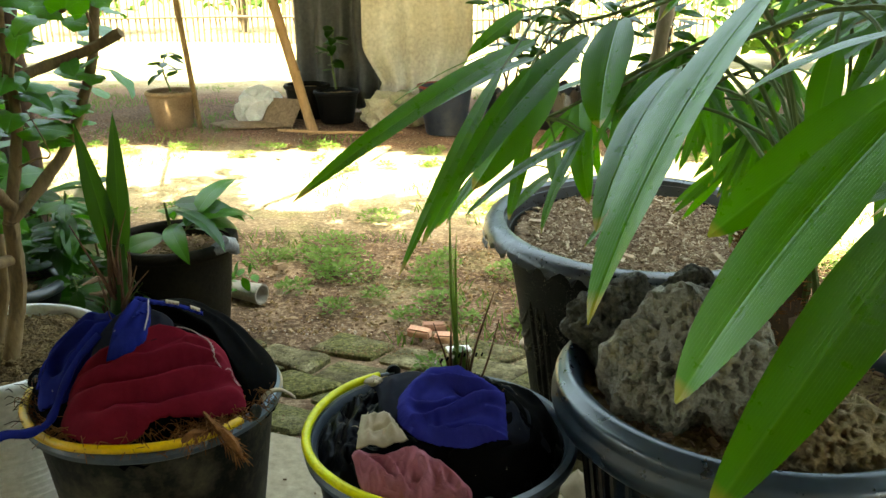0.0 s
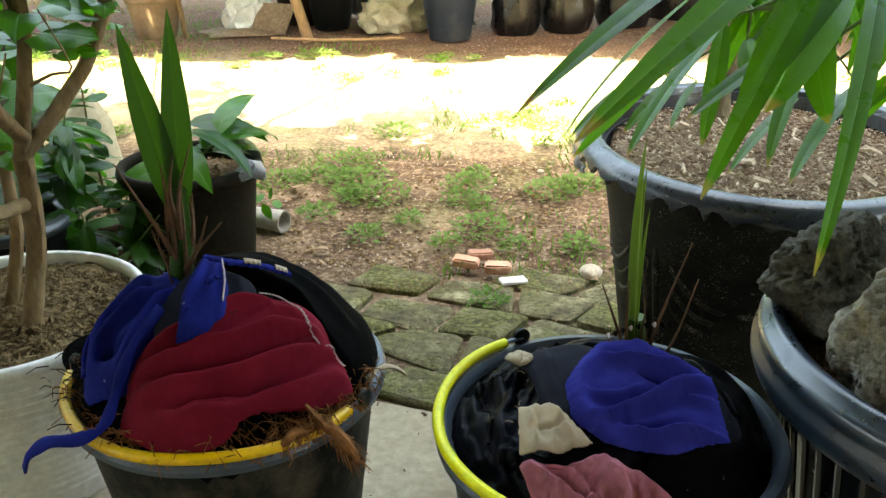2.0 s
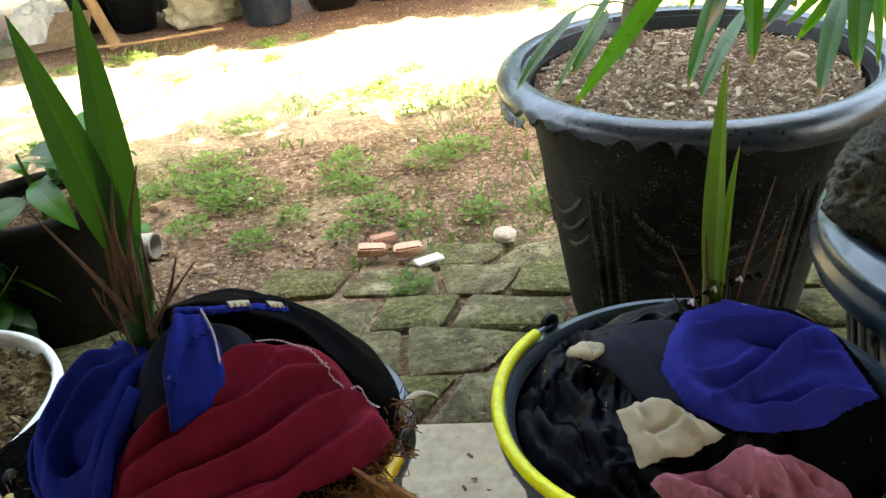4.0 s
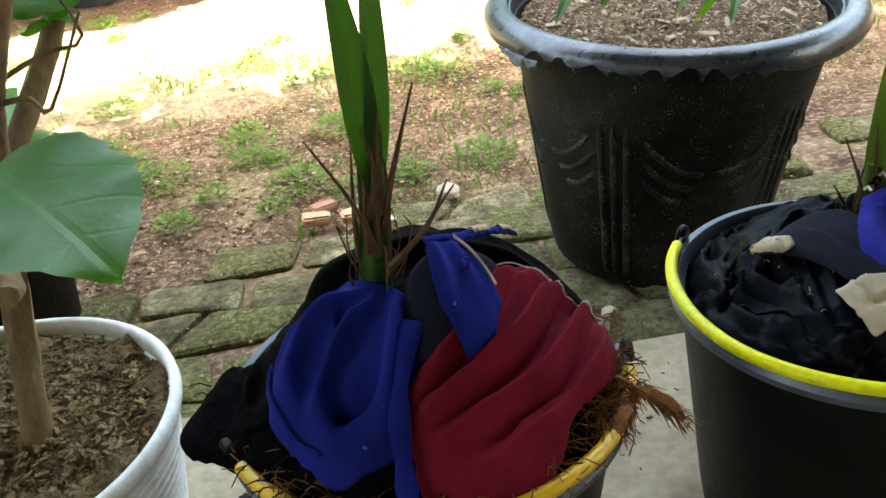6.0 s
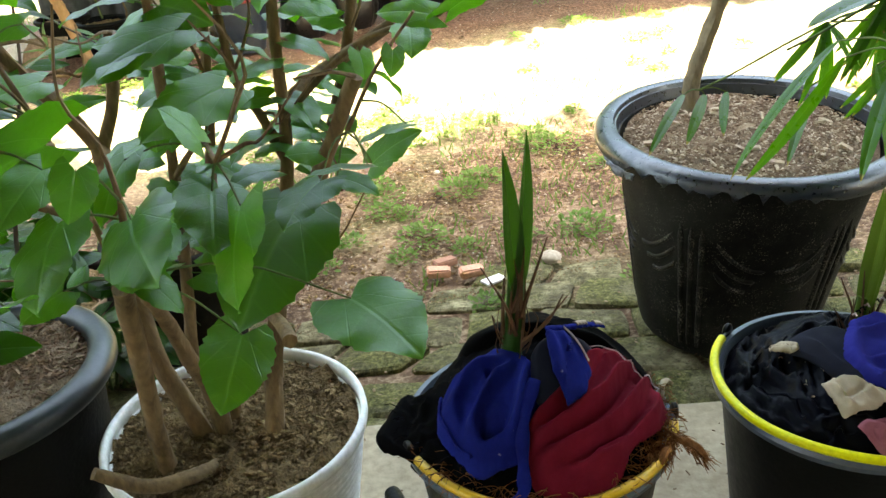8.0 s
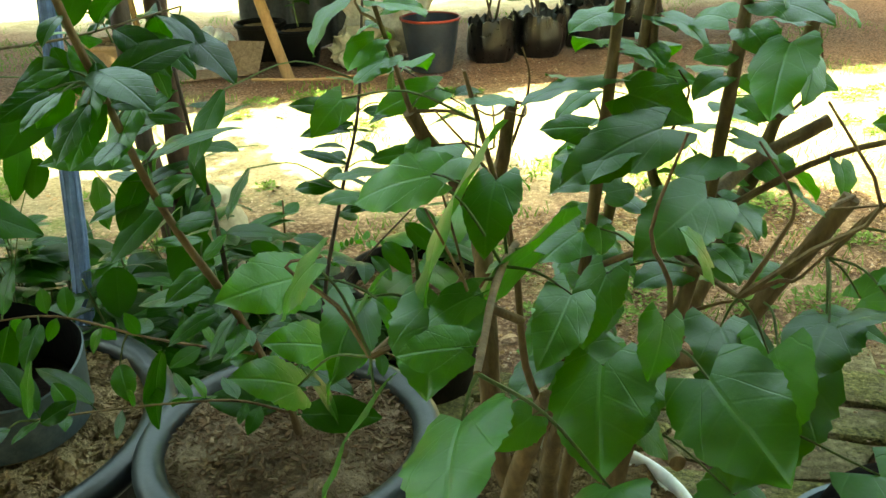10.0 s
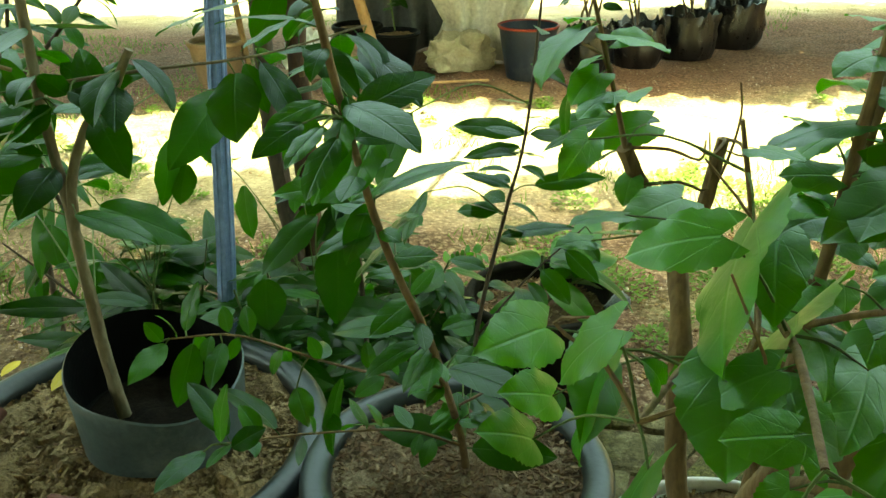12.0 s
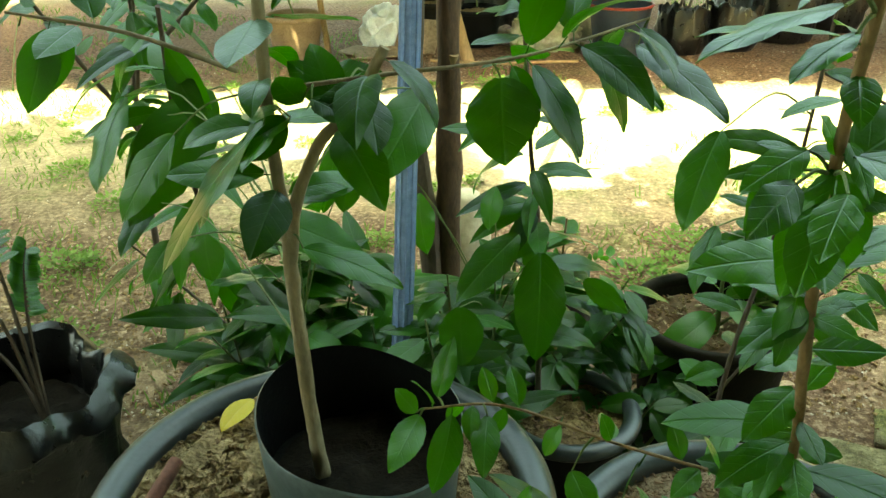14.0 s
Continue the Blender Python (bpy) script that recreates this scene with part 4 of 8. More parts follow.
def build_rags():
    fa, fb = mound(0.104, 0.268), mound(0.07, 0.256)
    rag("black_rag", BUCKET_A, disc(0.146, 18, 1.0, 1.0, 1), fa, BLACK_DULL, "black cotton rag heaped over a bucket", -0.014, (([(-0.1, -0.08), (-0.06, -0.11), (0.0, -0.12)], 0.008, 0.010, 0.7), ([(0.02, -0.135), (0.07, -0.12), (0.11, -0.08)], 0.008, 0.010, 0.7)), 0.006, (0.004, 40), 0.02, 1.0, 34)
    rag("black_rag", BUCKET_A, [(-0.02, 0.03), (-0.07, 0.07), (-0.05, 0.13), (0.02, 0.155), (0.09, 0.14), (0.135, 0.09), (0.152, 0.02), (0.146, -0.035), (0.125, -0.045), (0.08, -0.01), (0.04, 0.0)], mound(0.10, 0.280), BLACK_DULL, "black cotton rag hanging over a bucket's back", -0.004, (([(0.03, 0.03), (0.09, 0.03), (0.13, 0.0)], 0.008, 0.012, 0.6), ([(0.0, 0.06), (0.07, 0.08), (0.12, 0.06)], 0.007, 0.012, 0.6)), 0.004, (0.001, 40), 0.03, 2.0, 34)
    frayed = rag("frayed_black_rag", BUCKET_A, [(-0.09, 0.04), (-0.12, 0.09), (-0.155, 0.075), (-0.185, 0.03), (-0.165, -0.01), (-0.14, -0.05), (-0.115, -0.085), (-0.085, -0.11), (-0.06, -0.1), (-0.085, -0.03)], lambda x, y: max(0.278, mound(0.085, 0.272)(x, y)), BLACK_DULL, "frayed black rag draped over a bucket rim", -0.006, (([(-0.11, 0.05), (-0.14, 0.0), (-0.12, -0.07)], 0.008, 0.009, 0.7),), 0.006, (0.005, 60), 0.01, 3.0)
    shirt = rag("blue_shirt", BUCKET_A, [(-0.045, 0.006), (-0.07, 0.012), (-0.09, 0.016), (-0.114, 0.004), (-0.125, -0.02), (-0.122, -0.05), (-0.113, -0.078), (-0.1, -0.094), (-0.082, -0.1), (-0.062, -0.106), (-0.044, -0.1), (-0.028, -0.08), (-0.016, -0.058), (-0.02, -0.03)], fa, BLUE, "royal blue knitted shirt bunched on a bucket", 0.010, (
        ([(-0.05, -0.022), (-0.085, -0.008), (-0.108, -0.028), (-0.112, -0.062)], 0.0165, 0.0129, 0.8),
        ([(-0.042, -0.034), (-0.07, -0.046), (-0.094, -0.062), (-0.1, -0.088)], 0.0195, 0.0086, 0.7),
        ([(-0.028, -0.045), (-0.046, -0.072), (-0.07, -0.1)], 0.0210, 0.0069, 0.8),
        ([(-0.06, -0.074), (-0.076, -0.073), (-0.09, -0.066)], -0.0180, 0.0077, 1.0),
        ([(-0.064, -0.02), (-0.058, -0.034)], -0.0180, 0.0060, 1.0),
        ([(-0.09, 0.0), (-0.118, -0.012)], 0.0075, 0.0052, 1.0)), 0.004, (0.0, 40), 0.016, 4.0, 70)
    maroon = rag("maroon_cloth", BUCKET_A, [(0.035, -0.04), (0.06, -0.028), (0.085, -0.016), (0.104, -0.018), (0.113, -0.034), (0.127, -0.045), (0.133, -0.062), (0.11, -0.09), (0.08, -0.111), (0.05, -0.128), (0.03, -0.143), (0.006, -0.153), (-0.022, -0.147), (-0.056, -0.131), (-0.056, -0.112), (-0.055, -0.094), (-0.03, -0.078), (0.0, -0.062)], fa, MAROON, "maroon jersey cloth with long soft folds", 0.012, (
        ([(0.062, -0.04), (0.014, -0.078), (-0.046, -0.096)], 0.0224, 0.0073, 0.38),
        ([(0.1, -0.04), (0.056, -0.08), (0.0, -0.103), (-0.054, -0.109)], 0.0259, 0.0073, 0.38),
        ([(0.12, -0.046), (0.076, -0.09), (0.02, -0.119), (-0.05, -0.123)], 0.0259, 0.0073, 0.38),
        ([(0.13, -0.058), (0.09, -0.1), (0.036, -0.133), (-0.03, -0.142)], 0.0224, 0.0073, 0.38),
        ([(0.085, -0.03), (0.06, -0.05)], 0.0075, 0.0052, 0.8), ([(0.11, -0.05), (0.09, -0.066)], -0.0090, 0.0043, 1.0),
        ([(0.03, -0.094), (-0.01, -0.112)], 0.0075, 0.0034, 0.8), ([(0.05, -0.12), (0.0, -0.134)], 0.0075, 0.0034, 0.8)), 0.003, (0.0, 46), 0.012, 5.0, 90, sub=9)
    rag("dark_grey_rag", BUCKET_A, [(-0.034, -0.07), (-0.02, -0.04), (0.005, -0.026), (0.04, -0.031), (0.049, -0.046), (0.04, -0.058), (0.024, -0.072), (-0.02, -0.092), (-0.033, -0.086)], fa, GREY, "dark grey cloth with a pale piped edge", 0.022, (([(0.03, -0.035), (0.04, -0.06)], 0.004, 0.006, 1.0),), 0.003, (0, 1), 0.006, 6.0)
    collar = rag("blue_collar", BUCKET_A, [(0.0, -0.03), (0.02, -0.034), (0.028, -0.056), (0.03, -0.078), (0.014, -0.098), (-0.008, -0.102), (-0.010, -0.07), (-0.005, -0.048)], fa, BLUE, "royal blue collar with a white piped edge", 0.034, (([(0.004, -0.034), (0.0, -0.062), (-0.008, -0.09)], 0.005, 0.007, 0.6), ([(0.018, -0.04), (0.016, -0.076)], 0.003, 0.006, 0.6)), 0.002, (0, 1), 0.008, 7.0, 22, 0.004, torn=True)
    def on_heap(points, lift, cloth=None):
        line = [(p.x, p.y) for p in bend([(x, y, 0) for x, y in points], 5)]
        return [(x, y, max(fa(x, y) + lift if not cloth else 0.0, SURFACES[cloth](x, y, 0.75) + 0.0015 if cloth else 0.0)) for x, y in line]
    strap("piping", BUCKET_A, on_heap(((0.019, -0.036), (0.026, -0.056), (0.0285, -0.075)), 0.036, "blue_collar"), 0.0012, THREAD, "thin white piping", thick=0.001, parent=collar)
    seam = on_heap(((0.05, -0.036), (0.065, -0.030), (0.078, -0.030), (0.09, -0.034), (0.096, -0.046), (0.106, -0.05), (0.117, -0.049), (0.127, -0.053)), 0.0245, "maroon_cloth")
    for p, q in zip(seam, seam[1:]):
        p, q = Vector(p), Vector(q)
        out = (q - p).cross(Vector((0, 0, 1))).normalized() * 0.0013
        part("stitch", tube([p - out, p.lerp(q, 0.4) + out + Vector((0, 0, 0.0008)), q - out], [0.0005, 0.0006, 0.0005], 5), THREAD, maroon, "pale stitch")
    band = strap("collar_band", BUCKET_A, on_heap(((0.0, -0.028), (0.025, -0.03), (0.052, -0.022), (0.075, -0.014)), 0.03), 0.010, BLUE, "narrow blue collar band with cream stripes")
    for line in (((0.036, -0.027), (0.05, -0.0225)), ((0.062, -0.0185), (0.072, -0.015))):
        strap("stripe", BUCKET_A, on_heap(line, 0.0325), 0.008, CREAM, "cream stripe", thick=0.001, parent=band)
    strap("hem", BUCKET_A, on_heap(((-0.107, -0.082), (-0.118, -0.056), (-0.121, -0.022), (-0.112, 0.0)), 0.016, "blue_shirt"), 0.004, BLUE, "stitched hem", thick=0.0015, parent=shirt)
    strap("blue_ribbon", BUCKET_A, [(-0.03, -0.07, fa(-0.03, -0.07) + 0.024), (-0.05, -0.09, fa(-0.05, -0.09) + 0.022), (-0.06, -0.106, fa(-0.06, -0.106) + 0.018), (-0.066, -0.122, 0.298), (-0.072, -0.134, 0.286), (-0.09, -0.142, 0.279), (-0.116, -0.145, 0.277), (-0.134, -0.146, 0.265), (-0.144, -0.142, 0.248)], 0.013, BLUE, "royal blue ribbon hanging over a bucket rim", (-0.3, -0.5, 0.8))
    threads = random.Random(12)
    for k in range(26):
        a = radians(threads.uniform(150, 235))
        r = threads.uniform(0.125, 0.165)
        p = Vector((r * math.cos(a), r * math.sin(a), 0.272 + threads.uniform(0.0, 0.03)))
        d = Vector((math.cos(a) + threads.uniform(-0.8, 0.8), math.sin(a) + threads.uniform(-0.8, 0.8), threads.uniform(-0.7, 0.5))).normalized() * threads.uniform(0.008, 0.022)
        part("loose_thread", tube([p, p + d * 0.5 + Vector((0, 0, 0.003)), p + d], [0.0007, 0.0006, 0.0004], 4), BLACK_DULL if k % 5 else GREY, frayed)
    # second bucket
    satin = rag("black_satin_rag", BUCKET_B, disc(0.142, 18, 1, 1, 5, 0.02), fb, BLACK, "crumpled black satin rag in a bucket", -0.012, (([(-0.12, 0.05), (-0.09, 0.0), (-0.1, -0.05)], 0.010, 0.009, 0.6), ([(-0.09, 0.08), (-0.07, 0.03), (-0.05, 0.02)], 0.010, 0.008, 0.6), ([(-0.1, -0.03), (-0.09, -0.07), (-0.05, -0.1)], 0.010, 0.009, 0.6), ([(-0.11, -0.05), (-0.09, -0.09)], 0.009, 0.008, 0.6), ([(0.0, 0.05), (0.06, 0.04), (0.1, 0.0)], 0.010, 0.012, 0.6)), 0.007, (0.013, 46), 0.006, 11.0, 100)
    over = SURFACES["black_satin_rag"]
    for pts in (((-0.118, 0.02), (-0.105, -0.02), (-0.108, -0.055)), ((-0.095, 0.06), (-0.07, 0.05), (-0.05, 0.055)), ((-0.09, -0.08), (-0.07, -0.098), (-0.045, -0.104))):
        strap("hem", BUCKET_B, [(p.x, p.y, over(p.x, p.y, 0.8) + 0.001) for p in bend([(x, y, 0) for x, y in pts], 5)], 0.004, BLACK, "stitched hem", thick=0.0012, parent=satin)
    for k in range(22):
        x, y = threads.uniform(-0.12, -0.03), threads.uniform(-0.09, 0.08)
        p = Vector((x, y, over(x, y, 0.8) + 0.001))
        d = Vector((threads.uniform(-1, 1), threads.uniform(-1, 1), threads.uniform(0.0, 0.5))).normalized() * threads.uniform(0.003, 0.008)
        part("loose_thread", tube([p, p + d * 0.5 + Vector((0, 0, 0.0015)), p + d], [0.0006, 0.0005, 0.0003], 4), CREAM if k % 3 else BLACK, satin)
    rag("grey_rag", BUCKET_B, [(-0.085, 0.03), (-0.05, 0.038), (-0.012, 0.022), (-0.018, -0.02), (-0.045, -0.07), (-0.062, -0.05), (-0.07, -0.01)], fb, GREY, "dark grey cloth tucked under a blue one", 0.006, (([(-0.06, 0.02), (-0.05, -0.05)], 0.005, 0.008, 0.7),), 0.003, (0, 1), 0.006, 12.0)
    rag("grey_rag", BUCKET_B, [(0.05, -0.01), (0.075, -0.004), (0.1, -0.004), (0.107, -0.035), (0.125, -0.042), (0.09, -0.07), (0.065, -0.065)], fb, GREY, "dark grey hem beside a blue cloth", 0.006, (([(0.08, -0.01), (0.095, -0.06)], 0.006, 0.008, 0.7),), 0.003, (0, 1), 0.008, 18.0)
    blue = rag("blue_cloth", BUCKET_B, [(-0.012, 0.002), (-0.028, -0.010), (-0.043, -0.028), (-0.046, -0.045), (-0.043, -0.060), (-0.034, -0.073), (-0.018, -0.086), (0.006, -0.095), (0.036, -0.102), (0.052, -0.099), (0.077, -0.099), (0.075, -0.077), (0.072, -0.045), (0.05, -0.024), (0.02, 0.0)], lambda x, y: 0.349 + 0.22 * x + 0.45 * y, VIOLET, "violet-blue jersey cloth folded in a bucket", 0.0, (
        ([(-0.010, -0.008), (-0.032, -0.034), (-0.033, -0.06), (-0.010, -0.08)], 0.009, 0.010, 0.9),
        ([(-0.024, -0.066), (0.018, -0.060), (0.047, -0.051), (0.072, -0.049)], 0.013, 0.0062, 0.5),
        ([(-0.004, -0.074), (0.017, -0.089), (0.042, -0.090), (0.073, -0.097)], 0.012, 0.0055, 0.6),
        ([(-0.006, -0.014), (0.02, -0.028), (0.045, -0.034), (0.062, -0.036)], 0.012, 0.0062, 0.5),
        ([(-0.002, -0.068), (0.006, -0.078), (0.032, -0.080), (0.05, -0.081)], -0.008, 0.004, 1.0),
        ([(0.008, -0.026), (0.033, -0.043), (0.054, -0.044)], -0.007, 0.004, 1.0),
        ([(-0.03, -0.045), (0.0, -0.050), (0.02, -0.046)], 0.006, 0.005, 0.6),
        ([(0.05, -0.06), (0.072, -0.07)], 0.006, 0.005, 0.6)), 0.003, (0.0, 40), 0.004, 13.0, 96, torn=True)
    for k in range(9):
        x, y = -0.006 + 0.0065 * k, 0.003 + 0.004 * math.sin(k * 0.4)
        p = Vector((x, y, SURFACES["blue_cloth"](x, y, 0.85) + 0.001))
        part("stitch", tube([p + Vector((0, -0.004, 0.0)), p + Vector((0.001, 0.0, 0.0015)), p + Vector((0, 0.003, -0.002))], 0.0012, 5), BLACK_DULL if k % 3 else THREAD, blue)
    rag("black_rag", BUCKET_B, [(0.05, 0.03), (0.08, 0.08), (0.115, 0.075), (0.138, 0.03), (0.132, -0.03), (0.095, -0.1), (0.04, -0.128), (0.0, -0.12), (0.05, -0.1), (0.09, -0.06), (0.095, -0.01)], fb, BLACK_DULL, "smooth black cloth in a bucket", 0.003, (([(0.09, 0.06), (0.12, 0.03), (0.12, -0.02)], 0.010, 0.011, 0.6), ([(0.11, -0.02), (0.105, -0.06), (0.07, -0.1)], 0.010, 0.010, 0.6)), 0.004, (0.0, 40), 0.018, 14.0, 40)
    rag("cream_rag", BUCKET_B, [(-0.083, -0.044), (-0.057, -0.046), (-0.045, -0.062), (-0.026, -0.09), (-0.05, -0.092), (-0.083, -0.083)], fb, CREAM, "torn cream cloth scrap", 0.008, (([(-0.074, -0.05), (-0.068, -0.085)], 0.005, 0.004, 0.8), ([(-0.055, -0.052), (-0.04, -0.088)], 0.005, 0.004, 0.8), ([(-0.08, -0.066), (-0.04, -0.072)], -0.004, 0.003, 1.0)), 0.003, (0.0022, 75), 0.002, 15.0, 30, 0.002, torn=True)
    rag("cream_rag", BUCKET_B, [(-0.092, 0.034), (-0.082, 0.031), (-0.070, 0.016), (-0.073, 0.009), (-0.083, 0.016)], fb, CREAM, "small frayed cream cloth scrap", 0.009, (), 0.004, (0.002, 70), 0.003, 16.0, 10, 0.003, torn=True)
    rag("pink_cloth", BUCKET_B, [(-0.084, -0.103), (-0.048, -0.107), (-0.02, -0.101), (0.006, -0.106), (0.028, -0.116), (0.042, -0.130), (0.0, -0.143), (-0.035, -0.142), (-0.068, -0.13)], lambda x, y: 0.302 - 0.95 * max(0.0, -y - 0.104) - 0.10 * abs(x + 0.02), PINK, "crumpled dusty pink cloth", 0.004, (
        ([(-0.08, -0.109), (-0.056, -0.118), (-0.036, -0.13), (-0.012, -0.142)], 0.012, 0.0045, 0.7), ([(-0.045, -0.112), (-0.032, -0.124), (-0.02, -0.14)], 0.011, 0.004, 0.7),
        ([(-0.012, -0.11), (-0.003, -0.124), (-0.008, -0.14)], 0.012, 0.0045, 0.7), ([(0.007, -0.116), (0.012, -0.128), (0.025, -0.138)], 0.011, 0.0045, 0.7),
        ([(-0.067, -0.132), (-0.06, -0.122), (-0.05, -0.13)], 0.010, 0.004, 0.7), ([(-0.02, -0.12), (-0.014, -0.128)], -0.010, 0.004, 1.0)), 0.004, (0.003, 80), 0.010, 17.0, 80)


build_rags()


# ---------------------------------------------------------------- lava rocks
def lava_rock(place, size, seed, label, turn=0.0, res=6, mat=None, spacing=74.0, depth=0.02, face=None):
    """A lumpy stone pierced by steep round holes of many sizes."""
    bm = bmesh.new()
    bmesh.ops.create_icosphere(bm, subdivisions=res, radius=1.0)
    sx, sy, sz = size
    for v in bm.verts:
        p = v.co.normalized()
        q = p * 1.15 + Vector((seed, seed * 0.7, 0))
        r = 1 + 0.34 * noise.noise(q * 1.3) + 0.16 * noise.noise(q * 2.9) + 0.06 * noise.noise(q * 6)
        s = Vector((p.x * sx, p.y * sy, p.z * sz)) * r
        if face:
            way, far = face
            s -= way * max(0.0, s.dot(way) - far) * 0.82
        cut = 0.0
        for scale, deep, share_of in ((spacing, depth, 0.9), (spacing * 2.3, depth * 0.4, 0.5)):
            w = Vector((s.x * 1.25, s.y, s.z * 0.8)) * scale + Vector((seed * 3, 0, 0)) + 0.35 * Vector((noise.noise(s * 60), noise.noise(s * 60 + Vector((3, 0, 0))), noise.noise(s * 60 + Vector((0, 5, 0)))))
            d, cells = noise.voronoi(w)
            kind = noise.cell(cells[0] * 3.7 + Vector((0.5, 0.5, 0.5)))
            radius = 0.26 + 0.26 * abs(kind)
            if noise.cell(cells[0] * 5.3 + Vector((9.5, 0.5, 0.5))) < share_of * 2 - 1 and d[0] < radius:
                e = 1 - d[0] / radius
                cut = max(cut, deep * min(1, e * 5.0))
        v.co = s - p * cut + p * 0.0012 * noise.noise(s * 140)
    ob = part("lava_rock", bm, mat or LAVA, angle=180)
    ob.matrix_basis = pose(*place, 0, 0, turn)
    return tagged(ob, label, "rock", "lava rocks")


FLAT = Vector((-0.30, -0.80, 0.52)).normalized()
lava_rock((0.412, 1.150, 0.470), (0.086, 0.07, 0.086), 1.3, "pale grey lava rock with a flat face full of holes", 0, 7, LAVA_PALE, 78.0, 0.02, (FLAT, 0.042))
lava_rock((0.336, 1.250, 0.478), (0.055, 0.052, 0.052), 4.1, "dark grey lava rock full of small holes", 60, 6, LAVA, 110.0, 0.008)
lava_rock((0.515, 1.07, 0.438), (0.07, 0.058, 0.052), 7.7, "rough brown lava rock with small holes", -30, 6, LAVA_BROWN, 105.0, 0.012)
lava_rock((0.43, 1.29, 0.478), (0.06, 0.05, 0.05), 9.4, "small dark lava rock", 10, 6, LAVA, 100.0, 0.008)


# ---------------------------------------------------------------- leaves
def leaf_mesh(name, kind, length, width, droop, fold, material, rows=9, cols=6, seed=0, petiole=0.0, ruffle=0.0):
    """One blade along +y, its upper side to +z; droop in degrees along its length, fold up along the midrib."""
    rnd = random.Random(seed)
    verts, faces, uvs = [], [], []

    def outline(t):
        if kind == "heart":
            return math.sin(math.pi * min(1, t * 0.97 + 0.03) ** 0.62) ** 0.75 * (1 - 0.25 * t)
        if kind == "oval":
            return math.sin(math.pi * (t * 0.98 + 0.015) ** 0.85) ** 0.8
        if kind == "lance":
            return math.sin(math.pi * (t * 0.985 + 0.01) ** 0.72) ** 0.85
        return math.sin(math.pi * (t * 0.985 + 0.012) ** 0.8) ** 0.62
    bow = radians(droop)

    def spine(s):
        """Place along the drooping midrib, and its slope."""
        ang = -bow * s
        return petiole + length * (s if bow == 0 else math.sin(bow * s) / bow), -length * (0 if bow == 0 else (1 - math.cos(bow * s)) / bow), ang
    bow = bow or 1e-4
    for k in range(rows + 1):
        t = k / rows
        jag = [(rnd.uniform(-0.035, 0.035) + (0.026 if k % 2 else -0.026) * (kind == "heart")) if kind in ("heart", "oval") else 0.0 for _ in (0, 1)]
        for i in range(cols + 1):
            u = 2 * i / cols - 1
            if kind == "heart":
                half = 0.5 * width * max(0.0, math.sin(math.pi * (0.03 + 0.97 * t) ** 0.62)) ** (0.58 + 0.25 * t ** 3) * (1 - 0.08 * t)
                edge = t - 0.24 * math.exp(-5 * t)
            else:
                half, edge = 0.5 * width * max(outline(t), 0.0), t
            half *= 1 + jag[u > 0]
            x = u * half
            s = t + (edge - t) * abs(u)
            yy, zz, ang = spine(s)
            lift = fold * abs(x) + ruffle * width * math.sin(t * 15 + (2 if u > 0 else 0)) * abs(u) ** 2 - 0.35 * x * x / max(width, 1e-6)
            verts.append((x, yy - lift * math.sin(ang), zz + lift * math.cos(ang)))
            uvs.append((0.5 + (x / width if width else 0), t))
    c = cols + 1
    for k in range(rows):
        for i in range(cols):
            faces.append((k * c + i, k * c + i + 1, (k + 1) * c + i + 1, (k + 1) * c + i))
    if petiole > 0:
        r = max(0.0009, width * 0.013)
        b = len(verts)
        for py in (0.0, petiole + length * 0.03):
            for ax, az in ((1, 0), (-0.5, 0.87), (-0.5, -0.87)):
                verts.append((ax * r, py, az * r - r))
                uvs.append((0.5, 0.0))
        for i in range(3):
            faces.append((b + i, b + (i + 1) % 3, b + 3 + (i + 1) % 3, b + 3 + i))
    return quads(name, verts, faces, material, uvs)


def aim(place, way, up=(0, 0, 1), size=1.0):
    """A pose whose +y runs along way and whose +z leans to up."""
    y = Vector(way).normalized()
    z = Vector(up) - y * Vector(up).dot(y)
    if z.length < 1e-3:
        z = Vector((0.3, 0.2, 1)) - y * y.z
    z.normalize()
    x = y.cross(z)
    m = Matrix((x, y, z)).transposed().to_4x4()
    return Matrix.Translation(place) @ m @ Matrix.Diagonal((size, size, size, 1))


